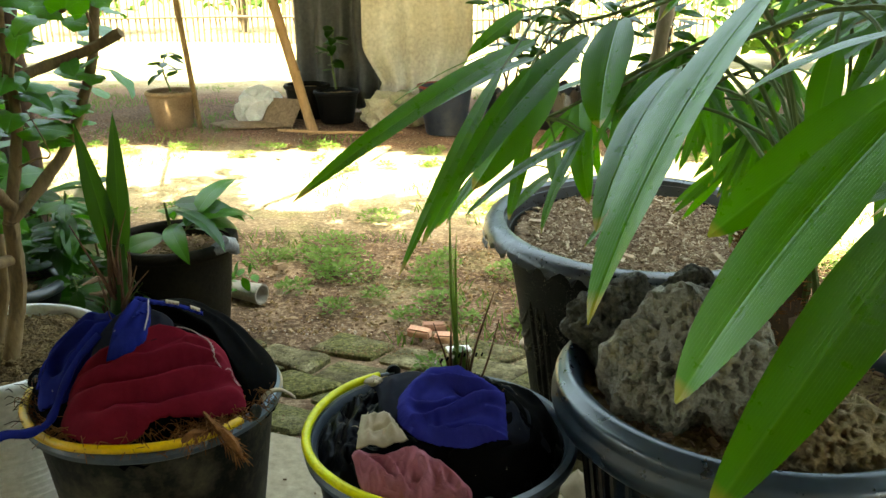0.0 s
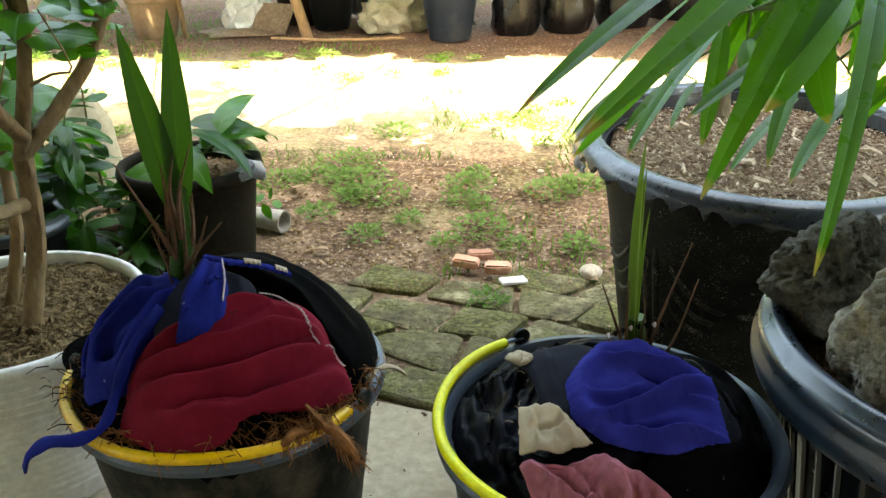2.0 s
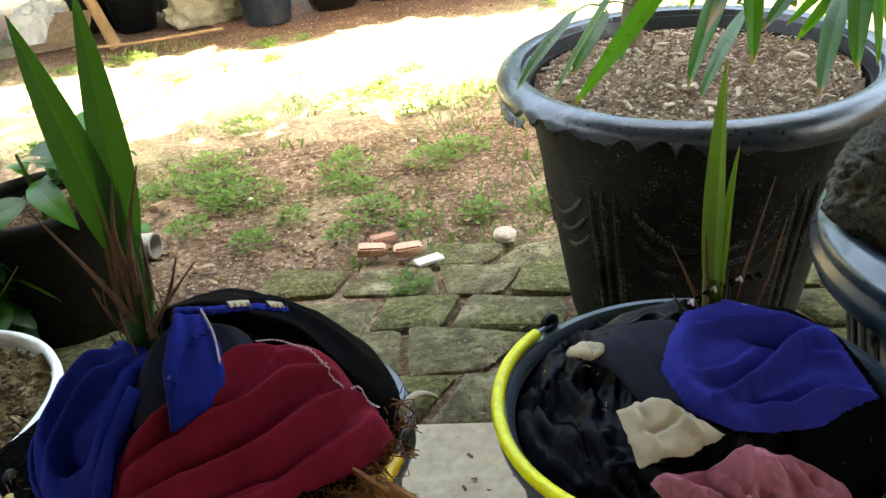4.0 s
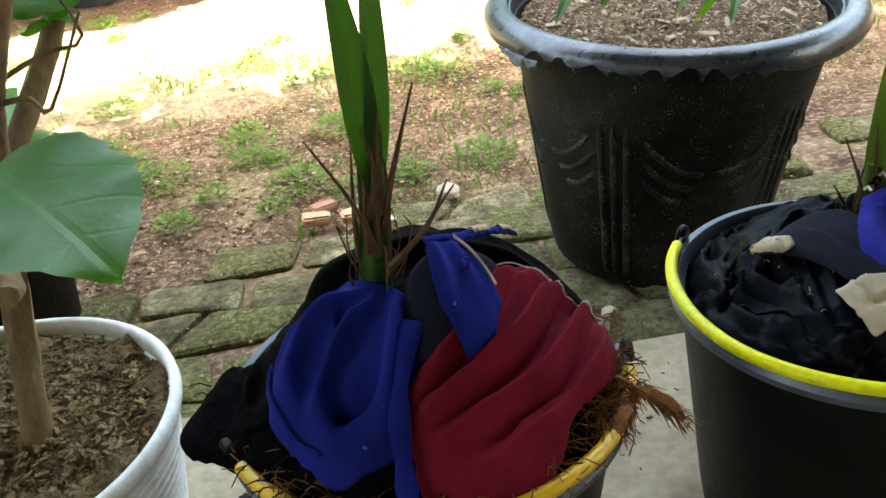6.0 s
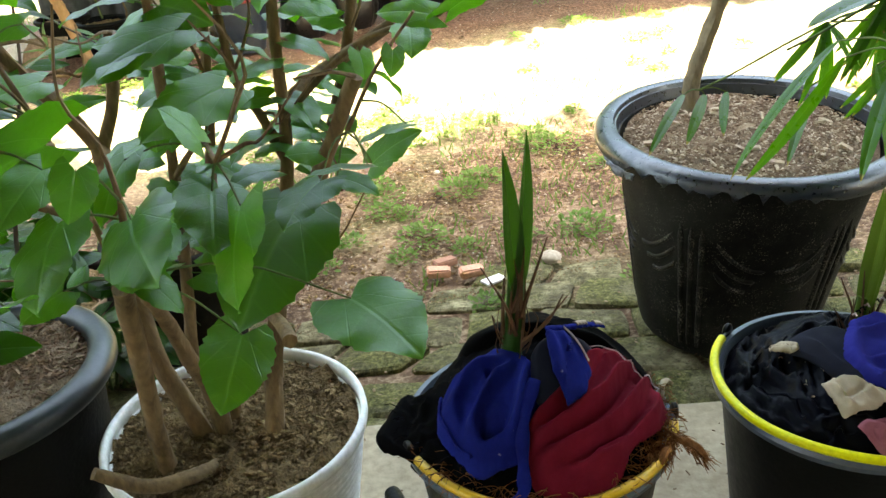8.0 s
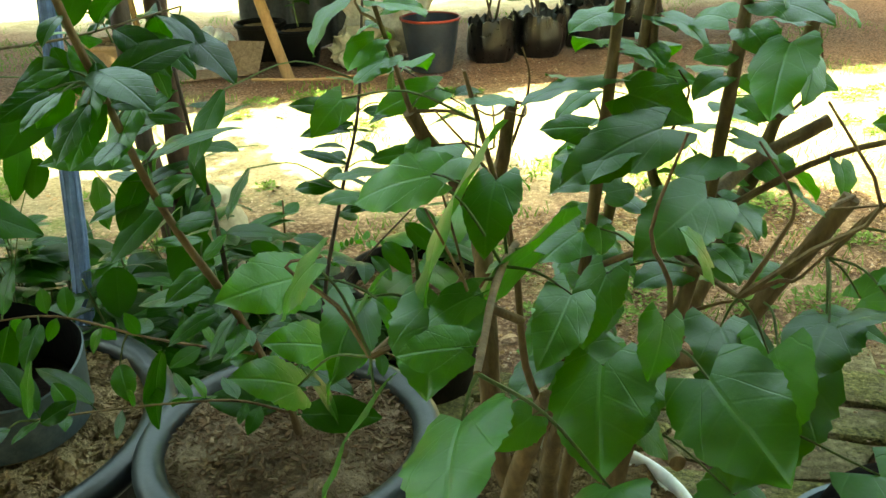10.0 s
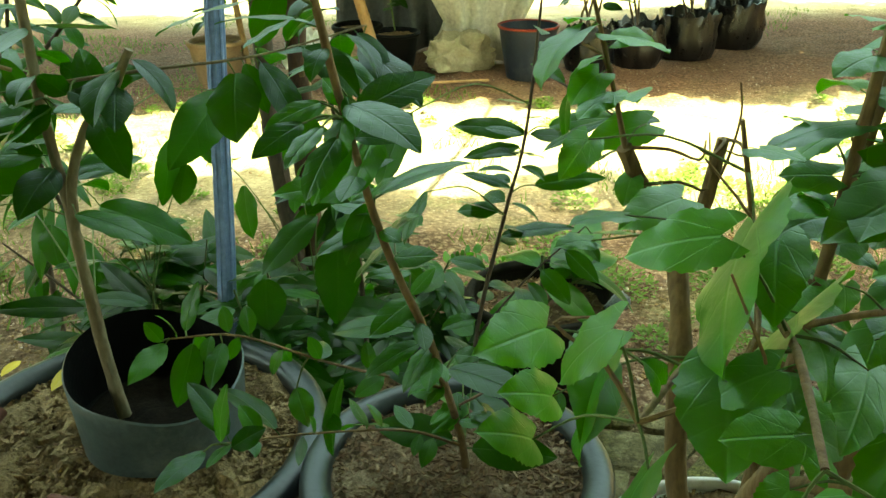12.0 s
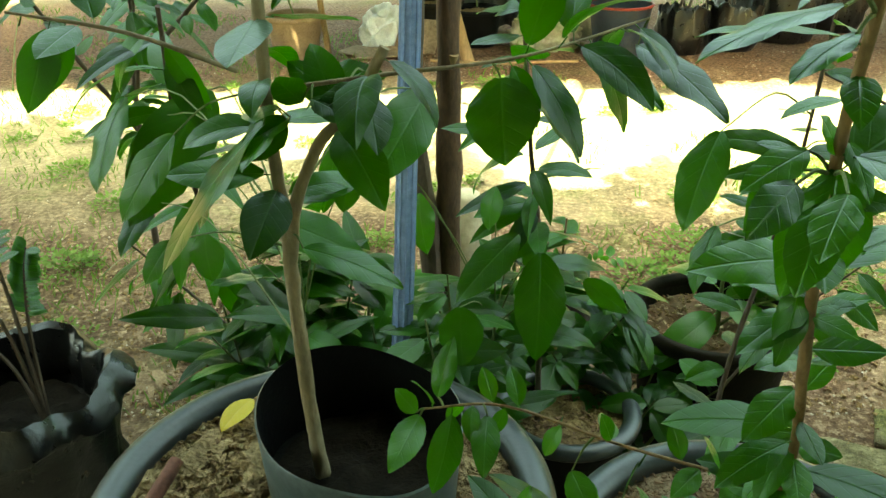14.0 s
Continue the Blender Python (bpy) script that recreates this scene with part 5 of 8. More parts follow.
# ---------------------------------------------------------------- coconut seedlings
def seedling(name, root, blades, sheath, label, dry):
    """blades: (bottom, tip, width, facing); sheath: points up the stem; dry: tips of the brown torn sheaths."""
    ob = base(name, root, label, "palm seedling", "coconut seedlings")
    o = Vector(root)
    pts = bend([Vector(p) - o for p in sheath], 5)
    thick = 0.0115 if blades[0][2] > 0.025 else 0.0105
    part("stem", tube(pts, taper(thick * 1.15, thick * 0.75, len(pts)), 12), L_COCO if thick > 0.011 else L_COCO_YELLOW, ob)
    for k, (foot, tip, width, facing) in enumerate(blades):
        foot, tip = Vector(foot) - o, Vector(tip) - o
        length = (tip - foot).length
        me = leaf_mesh("blade", "lance", length, width, 4, 0.42, L_COCO if width > 0.025 else L_COCO_YELLOW, 14, 8, k)
        share("blade", me, ob, aim(foot, tip - foot, facing))
    for k, (foot, tip, w) in enumerate(dry):
        foot, tip = Vector(foot) - o + Vector((0, 0, 0.022)), Vector(tip) - o + Vector((0, 0, 0.006))
        tip = foot + Vector(((tip - foot).x * 0.6, (tip - foot).y * 0.6, (tip - foot).z * 0.92))
        side = Vector((0.004 * (-1) ** k, -0.006, 0))
        p = bend([foot, (foot + tip) / 2 + side, tip], 4)
        part("dry_sheath", tube(p, taper(w * 0.6, 0.0006, len(p)), 5), SHEATH, ob, "torn dry brown sheath")
    # brown fibrous sleeve wrapped about the upper stem, torn into points
    torn = random.Random(len(dry))
    mid, end = pts[len(pts) // 2], pts[-1]
    for k in range(8):
        a = 6.283 * k / 8 + torn.uniform(-0.15, 0.15)
        out = Vector((math.cos(a), math.sin(a), 0))
        low = mid.lerp(end, torn.uniform(-0.35, 0.25)) + out * thick * 0.95
        high = mid.lerp(end, torn.uniform(0.5, 1.25)) + out * thick * torn.uniform(0.9, 1.25)
        p = bend([low, low.lerp(high, 0.5) + out * 0.0012, high], 3)
        part("sheath_strip", tube(p, taper(0.0026, 0.0005, len(p)), 5), SHEATH, ob, "brown fibrous strip of sheath")
    # curling dry fibres about the foot
    for k in range(12):
        a = torn.uniform(0, 6.283)
        p0 = pts[0].lerp(mid, torn.uniform(0.3, 1.0))
        d = Vector((math.cos(a), math.sin(a) * 0.7 - 0.2, 0)) * torn.uniform(0.014, 0.036)
        p = bend([p0, p0 + d * 0.6 + Vector((0, 0, torn.uniform(0.008, 0.02))), p0 + d + Vector((0, 0, torn.uniform(0.02, 0.055))), p0 + d * 0.85 + Vector((0, 0, torn.uniform(0.03, 0.06)))], 3)
        part("dry_fibre", tube(p, taper(0.0011, 0.0004, len(p)), 4), SHEATH, ob, "thin curled dry fibre")
    return ob


A0 = (-0.265, 1.25, 0.44)
seedling("coconut_seedling", A0,
         [((-0.255, 1.252, 0.53), (-0.238, 1.244, 0.716), 0.026, (0.55, -1, 0.1)), ((-0.257, 1.250, 0.53), (-0.273, 1.220, 0.708), 0.027, (0.35, -1, 0.15))],
         [(-0.267, 1.25, 0.40), (-0.265, 1.252, 0.46), (-0.259, 1.253, 0.51), (-0.256, 1.252, 0.56)],
         "young coconut palm with two folded green blades rooted in a bucket",
         [((-0.262, 1.243, 0.47), (-0.327, 1.225, 0.590), 0.0045), ((-0.256, 1.244, 0.49), (-0.212, 1.22, 0.61), 0.005), ((-0.255, 1.242, 0.46), (-0.195, 1.20, 0.545), 0.0045), ((-0.255, 1.244, 0.455), (-0.180, 1.215, 0.535), 0.004),
          ((-0.264, 1.243, 0.50), (-0.262, 1.236, 0.585), 0.006), ((-0.256, 1.243, 0.50), (-0.246, 1.238, 0.595), 0.006)])
B0 = (0.158, 1.205, 0.355)
seedling("coconut_seedling", B0,
         [((0.156, 1.203, 0.42), (0.139, 1.180, 0.628), 0.024, (-1, -0.2, 0.1)), ((0.158, 1.200, 0.42), (0.146, 1.170, 0.575), 0.015, (-1, -0.05, 0.1)), ((0.156, 1.207, 0.42), (0.146, 1.196, 0.60), 0.014, (-1, -0.4, 0.1))],
         [(0.159, 1.208, 0.33), (0.158, 1.205, 0.40), (0.155, 1.202, 0.46)],
         "young coconut palm with one folded spear leaf and dry sheaths",
         [((0.155, 1.205, 0.36), (0.105, 1.215, 0.49), 0.005), ((0.162, 1.20, 0.38), (0.215, 1.19, 0.54), 0.004), ((0.162, 1.20, 0.36), (0.225, 1.175, 0.51), 0.0035), ((0.155, 1.20, 0.36), (0.140, 1.20, 0.50), 0.006),
          ((0.152, 1.21, 0.35), (0.115, 1.225, 0.44), 0.006), ((0.160, 1.20, 0.36), (0.160, 1.185, 0.47), 0.007), ((0.165, 1.205, 0.35), (0.235, 1.17, 0.42), 0.003), ((0.158, 1.21, 0.35), (0.150, 1.22, 0.45), 0.006)])


# ---------------------------------------------------------------- shrubs and young trees
def branch_parts(ob, lines, material, o, segs=8):
    for pts, r0, r1 in lines:
        p = bend([Vector(q) - o for q in pts], 5)
        part("branch", tube(p, taper(r0, r1, len(p)), segs, bumpy=0.25), material, ob)


def leafy(ob, o, lines, meshes, count, rnd, low=0.25, size=(0.6, 1.1), spread=70, hang=0.4, name="leaf"):
    """Leaves up the branches, turned outward and hanging a little."""
    total = sum((Vector(p[-1]) - Vector(p[0])).length for p, *_ in lines)
    for pts, *_ in lines:
        line = bend(pts, 8)
        share_count = max(1, round(count * (Vector(pts[-1]) - Vector(pts[0])).length / total))
        for k in range(share_count):
            t = low + (1 - low) * (k + rnd.random()) / share_count
            i = min(len(line) - 2, int(t * (len(line) - 1)))
            p = line[i]
            along = (line[i + 1] - line[i]).normalized()
            out = along.orthogonal()
            out.rotate(Matrix.Rotation(rnd.uniform(0, 6.283), 3, along))
            way = (along * math.cos(radians(spread)) + out * math.sin(radians(spread))) + Vector((0, 0, -hang * rnd.uniform(0.2, 1.2)))
            up = Vector((rnd.uniform(-0.5, 0.5), rnd.uniform(-0.7, 0.3), 1))
            share(name, rnd.choice(meshes), ob, aim(p - o, way, up, rnd.uniform(*size)))


HEARTS = [leaf_mesh("heart_leaf", "heart", 0.105, 0.095, d, f, L_HEART, 10, 8, k, 0.035, 0.03) for k, (d, f) in enumerate(((30, 0.12), (45, 0.2), (15, 0.05), (60, 0.25)))]
OVALS = [leaf_mesh("oval_leaf", "oval", 0.095, 0.045, d, f, L_DARK, 9, 6, k, 0.012, 0.015) for k, (d, f) in enumerate(((30, 0.2), (55, 0.3), (10, 0.15)))]
LANCES = [leaf_mesh("lance_leaf", "lance", 0.14, 0.04, d, f, L_DARK, 10, 6, k, 0.014, 0.02) for k, (d, f) in enumerate(((40, 0.25), (70, 0.3), (20, 0.2)))]
SMALLS = [leaf_mesh("small_leaf", "oval", 0.042, 0.022, d, f, L_SMALL, 7, 4, k, 0.004, 0.01) for k, (d, f) in enumerate(((20, 0.2), (40, 0.3), (5, 0.12)))]
STRAPS = [leaf_mesh("strap_leaf", "strap", 0.26, 0.03, d, f, L_BAMBOO, 14, 6, k) for k, (d, f) in enumerate(((25, 0.3), (45, 0.25), (8, 0.35)))]


def placed(ob, o, rows, kind, material, lines=(), broad=0.0, droop=28, fold=0.14, up=(0.0, -0.45, 1.0), name="leaf", stalk=GREEN_STEM, ruffle=0.03, thin=0.0008, part_of=1.0):
    """Leaves of known foot, tip and width, each with a stalk to the nearest branch."""
    joints = [Vector(p) for pts, *_ in lines for p in bend(pts, 4)]
    rnd = random.Random(len(rows))
    for k, (bx, by, bz, tx, ty, tz, w) in enumerate(rows):
        foot, tip = Vector((bx, by, bz)), Vector((tx, ty, tz))
        foot = foot.lerp(tip, 0.6 * (1 - part_of))
        length = (tip - foot).length * (1 - 0.4 * (1 - part_of))
        me = leaf_mesh("leaf", kind, length * 1.03, max(w * part_of, broad * length), droop, fold, material, 22, 8, k, 0.0, ruffle)
        lean = Vector(up) + Vector((rnd.uniform(-0.7, 0.7), rnd.uniform(-0.4, 0.7), 0))
        leaf = share(name, me, ob, aim(foot - o, tip - foot, lean) @ pose(0, 0, 0, droop / 2, 0, 0))
        if joints:
            near = min(joints, key=lambda j: (j - foot).length + max(0, j.z - foot.z) * 0.5)
            if (near - foot).length > 0.003:
                mid = (near + foot) / 2 + Vector((0, 0, 0.12 * (near - foot).length))
                p = bend([near - o, mid - o, foot - o], 4)
                part("leaf_stalk", tube(p, taper(thin * 1.6, thin, len(p)), 5), stalk, leaf, m=leaf.matrix_basis.inverted())


# foot, tip and width of the leaves that stand out, plant by plant
SHRUB_FRONT_LEAVES = [
    (-0.451, 1.114, 0.654, -0.415, 1.033, 0.636, 0.088),
    (-0.536, 1.137, 0.629, -0.565, 1.087, 0.59, 0.053),
    (-0.592, 1.091, 0.762, -0.578, 1.015, 0.743, 0.071),
    (-0.642, 1.126, 0.755, -0.66, 1.064, 0.716, 0.039),
    (-0.537, 1.188, 0.735, -0.545, 1.131, 0.703, 0.068),
    (-0.474, 1.211, 0.693, -0.541, 1.136, 0.628, 0.053),
    (-0.448, 1.197, 0.723, -0.49, 1.151, 0.703, 0.047),
    (-0.518, 1.154, 0.733, -0.536, 1.109, 0.662, 0.052),
    (-0.737, 1.067, 0.769, -0.755, 0.993, 0.759, 0.024),
    (-0.666, 1.033, 0.742, -0.695, 0.984, 0.747, 0.034),
    (-0.734, 1.169, 0.787, -0.751, 1.111, 0.749, 0.026),
    (-0.618, 1.098, 0.799, -0.63, 1.084, 0.767, 0.024),
]
SHRUB_TOP_LEAVES = [
    (-0.427, 1.342, 0.9, -0.472, 1.278, 0.845, 0.062),
    (-0.304, 1.294, 0.825, -0.255, 1.225, 0.856, 0.031),
    (-0.303, 1.293, 0.824, -0.363, 1.323, 0.828, 0.031),
    (-0.401, 1.243, 0.709, -0.35, 1.214, 0.746, 0.029),
    (-0.434, 1.233, 0.711, -0.4, 1.189, 0.701, 0.035),
    (-0.501, 1.29, 0.793, -0.591, 1.229, 0.765, 0.038),
    (-0.685, 1.238, 0.841, -0.705, 1.179, 0.8, 0.03),
    (-0.646, 1.174, 0.783, -0.685, 1.122, 0.752, 0.023),
    (-0.555, 1.333, 0.828, -0.613, 1.27, 0.811, 0.032),
    (-0.405, 1.175, 0.737, -0.468, 1.164, 0.738, 0.028),
    (-0.365, 1.197, 0.76, -0.417, 1.202, 0.744, 0.027),
    (-0.561, 1.422, 0.844, -0.6, 1.418, 0.815, 0.037),
    (-0.392, 1.37, 0.88, -0.418, 1.326, 0.842, 0.046),
]
SHRUB_LEFT_SIDE_LEAVES = [
    (-0.817, 1.270, 0.759, -0.883, 1.210, 0.772, 0.038),
    (-0.828, 1.250, 0.675, -0.881, 1.210, 0.715, 0.026),
    (-0.805, 1.300, 0.677, -0.861, 1.260, 0.710, 0.029),
    (-0.781, 1.350, 0.871, -0.811, 1.320, 0.844, 0.035),
    (-0.747, 1.350, 0.807, -0.802, 1.330, 0.806, 0.025),
    (-0.773, 1.350, 0.786, -0.811, 1.330, 0.789, 0.014),
    (-0.593, 1.216, 0.709, -0.612, 1.144, 0.676, 0.076),
    (-0.528, 1.319, 0.842, -0.633, 1.289, 0.802, 0.046),
    (-0.555, 1.388, 0.864, -0.645, 1.377, 0.841, 0.037),
    (-0.663, 1.198, 0.67, -0.703, 1.175, 0.655, 0.04),
    (-0.783, 1.281, 0.736, -0.809, 1.203, 0.701, 0.037),
    (-0.598, 1.249, 0.758, -0.63, 1.208, 0.706, 0.033),
    (-0.685, 1.517, 0.83, -0.757, 1.504, 0.807, 0.04),
    (-0.67, 1.444, 0.784, -0.746, 1.402, 0.768, 0.036),
    (-0.578, 1.335, 0.75, -0.579, 1.323, 0.727, 0.037),
]
SHRUB_WEST_LEAVES = [
    (-0.700, 1.240, 0.845, -0.745, 1.146, 0.793, 0.09),
    (-0.657, 1.245, 0.775, -0.745, 1.130, 0.748, 0.075),
    (-0.777, 1.262, 0.740, -0.810, 1.196, 0.696, 0.055),
    (-0.780, 1.152, 0.727, -0.815, 1.098, 0.690, 0.055),
    (-0.734, 1.205, 0.853, -0.781, 1.236, 0.826, 0.032),
    (-0.809, 1.150, 0.825, -0.832, 1.167, 0.780, 0.040),
]
PALM_FAR_LEAVES = [
    (0.221, 1.372, 0.712, 0.096, 1.385, 0.552, 0.022),
    (0.230, 1.370, 0.690, 0.115, 1.380, 0.550, 0.020),
    (0.287, 1.246, 0.696, 0.180, 1.198, 0.639, 0.020),
    (0.199, 0.960, 0.800, 0.140, 0.826, 0.690, 0.012),
    (0.283, 1.279, 0.729, 0.293, 1.214, 0.633, 0.030),
    (0.225, 1.030, 0.815, 0.062, 0.885, 0.720, 0.022),
    (0.274, 1.125, 0.812, 0.161, 1.007, 0.697, 0.031),
    (0.222, 1.060, 0.790, 0.139, 0.978, 0.660, 0.020),
    (0.28, 0.945, 0.836, 0.264, 0.879, 0.774, 0.034),
    (0.223, 1.227, 0.796, 0.09, 1.132, 0.743, 0.017),
    (0.217, 1.229, 0.828, 0.164, 1.185, 0.788, 0.02),
    (0.231, 1.205, 0.784, 0.043, 1.011, 0.697, 0.019),
    (0.243, 1.123, 0.785, 0.178, 1.016, 0.697, 0.038),
    (0.216, 1.278, 0.693, 0.140, 1.220, 0.602, 0.022),
    (0.230, 1.317, 0.693, 0.208, 1.258, 0.600, 0.021),
    (0.262, 1.350, 0.671, 0.266, 1.299, 0.625, 0.027),
    (0.288, 1.247, 0.702, 0.243, 1.187, 0.606, 0.023),
]
PALM_NEAR_LEAVES = [
    (0.292, 0.622, 0.868, 0.228, 0.533, 0.786, 0.027),
    (0.278, 0.710, 0.829, 0.239, 0.631, 0.780, 0.024),
    (0.377, 0.709, 0.813, 0.286, 0.681, 0.685, 0.036),
    (0.407, 0.784, 0.813, 0.314, 0.767, 0.737, 0.030),
    (0.349, 0.608, 0.803, 0.263, 0.53, 0.731, 0.029),
    (0.382, 0.818, 0.829, 0.369, 0.793, 0.777, 0.021),
    (0.415, 0.783, 0.843, 0.325, 0.77, 0.81, 0.024),
    (0.43, 0.886, 0.848, 0.369, 0.854, 0.829, 0.019),
]
PALM_LOW_LEAVES = [
    (0.238, 1.726, 0.55, 0.139, 1.66, 0.484, 0.021),
    (0.28, 1.728, 0.543, 0.21, 1.665, 0.488, 0.022),
    (0.311, 1.713, 0.547, 0.269, 1.651, 0.497, 0.02),
    (0.424, 1.642, 0.541, 0.325, 1.56, 0.467, 0.021),
    (0.355, 1.45, 0.74, 0.253, 1.465, 0.706, 0.034),
    (0.399, 1.419, 0.612, 0.315, 1.327, 0.539, 0.025),
]
NURSERY_LEAVES = [
    (-1.299, 1.620, 0.825, -1.391, 1.580, 0.700, 0.070),
    (-1.375, 1.620, 0.816, -1.422, 1.600, 0.747, 0.034),
    (-1.276, 1.620, 0.711, -1.190, 1.600, 0.682, 0.040),
    (-1.212, 1.640, 0.850, -1.256, 1.620, 0.834, 0.032),
    (-1.283, 1.630, 0.827, -1.316, 1.610, 0.796, 0.039),
    (-1.272, 1.650, 0.834, -1.289, 1.630, 0.859, 0.029),
    (-1.399, 1.640, 0.709, -1.425, 1.630, 0.671, 0.025),
    (-1.260, 1.630, 0.843, -1.222, 1.610, 0.826, 0.028),
    (-1.102, 1.686, 0.844, -1.099, 1.641, 0.781, 0.065),
    (-1.076, 1.704, 0.826, -1.032, 1.671, 0.771, 0.03),
    (-1.475, 2.08, 0.724, -1.557, 1.94, 0.588, 0.083),
    (-1.582, 2.059, 0.721, -1.599, 1.955, 0.625, 0.043),
    (-1.385, 1.969, 0.582, -1.269, 2.01, 0.501, 0.058),
    (-1.173, 1.949, 0.76, -1.232, 1.836, 0.685, 0.031),
    (-1.281, 1.639, 0.825, -1.308, 1.57, 0.802, 0.033),
    (-1.223, 1.71, 0.843, -1.268, 1.654, 0.827, 0.035),
    (-1.532, 2.052, 0.697, -1.561, 1.97, 0.615, 0.049),
    (-1.546, 1.994, 0.597, -1.569, 1.919, 0.551, 0.035),
    (-1.272, 1.718, 0.83, -1.206, 1.708, 0.84, 0.042),
    (-1.008, 1.773, 0.849, -0.95, 1.716, 0.805, 0.025),
    (-0.967, 1.765, 0.854, -0.901, 1.68, 0.805, 0.03),
]
VINE_LEAVES = [
    (-0.999, 1.280, 0.981, -1.057, 1.260, 0.965, 0.027),
    (-0.960, 1.340, 0.892, -0.965, 1.320, 0.862, 0.029),
    (-0.976, 1.340, 0.902, -1.012, 1.320, 0.889, 0.019),
    (-0.938, 1.370, 0.871, -0.959, 1.340, 0.828, 0.038),
    (-0.943, 1.380, 0.822, -1.018, 1.360, 0.826, 0.021),
    (-0.930, 1.420, 0.761, -0.964, 1.400, 0.731, 0.023),
    (-0.983, 1.300, 0.966, -1.014, 1.280, 0.951, 0.018),
    (-0.960, 1.350, 0.877, -0.984, 1.320, 0.834, 0.028),
    (-0.948, 1.380, 0.809, -0.966, 1.350, 0.772, 0.025),
    (-0.933, 1.390, 0.780, -0.918, 1.370, 0.797, 0.018),
    (-0.980, 1.350, 0.886, -1.003, 1.330, 0.864, 0.022),
    (-0.957, 1.340, 0.906, -0.951, 1.320, 0.883, 0.014),
    (-0.962, 1.340, 0.900, -0.973, 1.340, 0.919, 0.017),
    (-0.913, 1.430, 0.697, -0.954, 1.400, 0.677, 0.027),
    (-0.898, 1.450, 0.638, -0.927, 1.420, 0.603, 0.024),
    (-0.965, 1.330, 0.879, -0.986, 1.300, 0.845, 0.026),
    (-0.972, 1.300, 0.896, -0.993, 1.270, 0.878, 0.021),
    (-0.987, 1.320, 0.893, -1.017, 1.290, 0.879, 0.021),
    (-0.946, 1.380, 0.813, -0.986, 1.360, 0.820, 0.013),
    (-0.941, 1.380, 0.791, -0.988, 1.350, 0.779, 0.021),
    (-0.946, 1.370, 0.819, -0.926, 1.360, 0.837, 0.017),
    (-0.917, 1.420, 0.728, -0.955, 1.400, 0.734, 0.016),
    (-0.932, 1.390, 0.784, -0.909, 1.370, 0.802, 0.013),
    (-0.878, 1.480, 0.594, -0.923, 1.450, 0.578, 0.027),
    (-0.875, 1.480, 0.605, -0.851, 1.460, 0.612, 0.022),
    (-0.869, 1.500, 0.524, -0.901, 1.480, 0.510, 0.021),
    (-0.859, 1.500, 0.518, -0.830, 1.480, 0.521, 0.021),
    (-1.1, 1.411, 0.562, -1.09, 1.425, 0.615, 0.023),
    (-1.11, 1.389, 0.568, -1.139, 1.334, 0.57, 0.019),
    (-1.089, 1.408, 0.557, -1.059, 1.419, 0.569, 0.024),
    (-1.091, 1.41, 0.559, -1.107, 1.38, 0.556, 0.016),
    (-1.173, 1.524, 0.602, -1.195, 1.466, 0.593, 0.018),
    (-1.176, 1.525, 0.605, -1.193, 1.532, 0.624, 0.017),
    (-1.158, 1.55, 0.602, -1.144, 1.575, 0.647, 0.016),
    (-1.116, 1.53, 0.597, -1.121, 1.479, 0.575, 0.024),
    (-0.859, 1.609, 0.469, -0.89, 1.561, 0.446, 0.031),
    (-0.856, 1.607, 0.467, -0.797, 1.546, 0.46, 0.034),
    (-0.857, 1.644, 0.505, -0.895, 1.596, 0.475, 0.035),
    (-0.838, 1.643, 0.491, -0.787, 1.63, 0.494, 0.029),
    (-1.043, 1.523, 0.543, -1.028, 1.484, 0.522, 0.027),
]
NODE_LEAVES = [
    (-0.782, 1.81, 0.654, -0.846, 1.83, 0.669, 0.02),
    (-0.775, 1.843, 0.693, -0.736, 1.83, 0.688, 0.02),
    (-0.768, 1.833, 0.703, -0.841, 1.845, 0.686, 0.019),
    (-0.759, 1.846, 0.718, -0.854, 1.869, 0.724, 0.027),
    (-0.747, 1.822, 0.653, -0.656, 1.816, 0.662, 0.032),
    (-0.725, 1.859, 0.723, -0.633, 1.83, 0.741, 0.025),
    (-0.799, 1.794, 0.628, -0.853, 1.805, 0.625, 0.032),
    (-0.792, 1.808, 0.586, -0.696, 1.805, 0.595, 0.023),
    (-0.912, 1.659, 0.803, -0.947, 1.611, 0.732, 0.045),
    (-0.896, 1.679, 0.703, -0.923, 1.633, 0.657, 0.031),
    (-0.673, 1.795, 0.591, -0.61, 1.77, 0.596, 0.024),
    (-0.63, 1.718, 0.747, -0.698, 1.735, 0.707, 0.033),
    (-0.673, 1.741, 0.764, -0.753, 1.738, 0.726, 0.028),
]


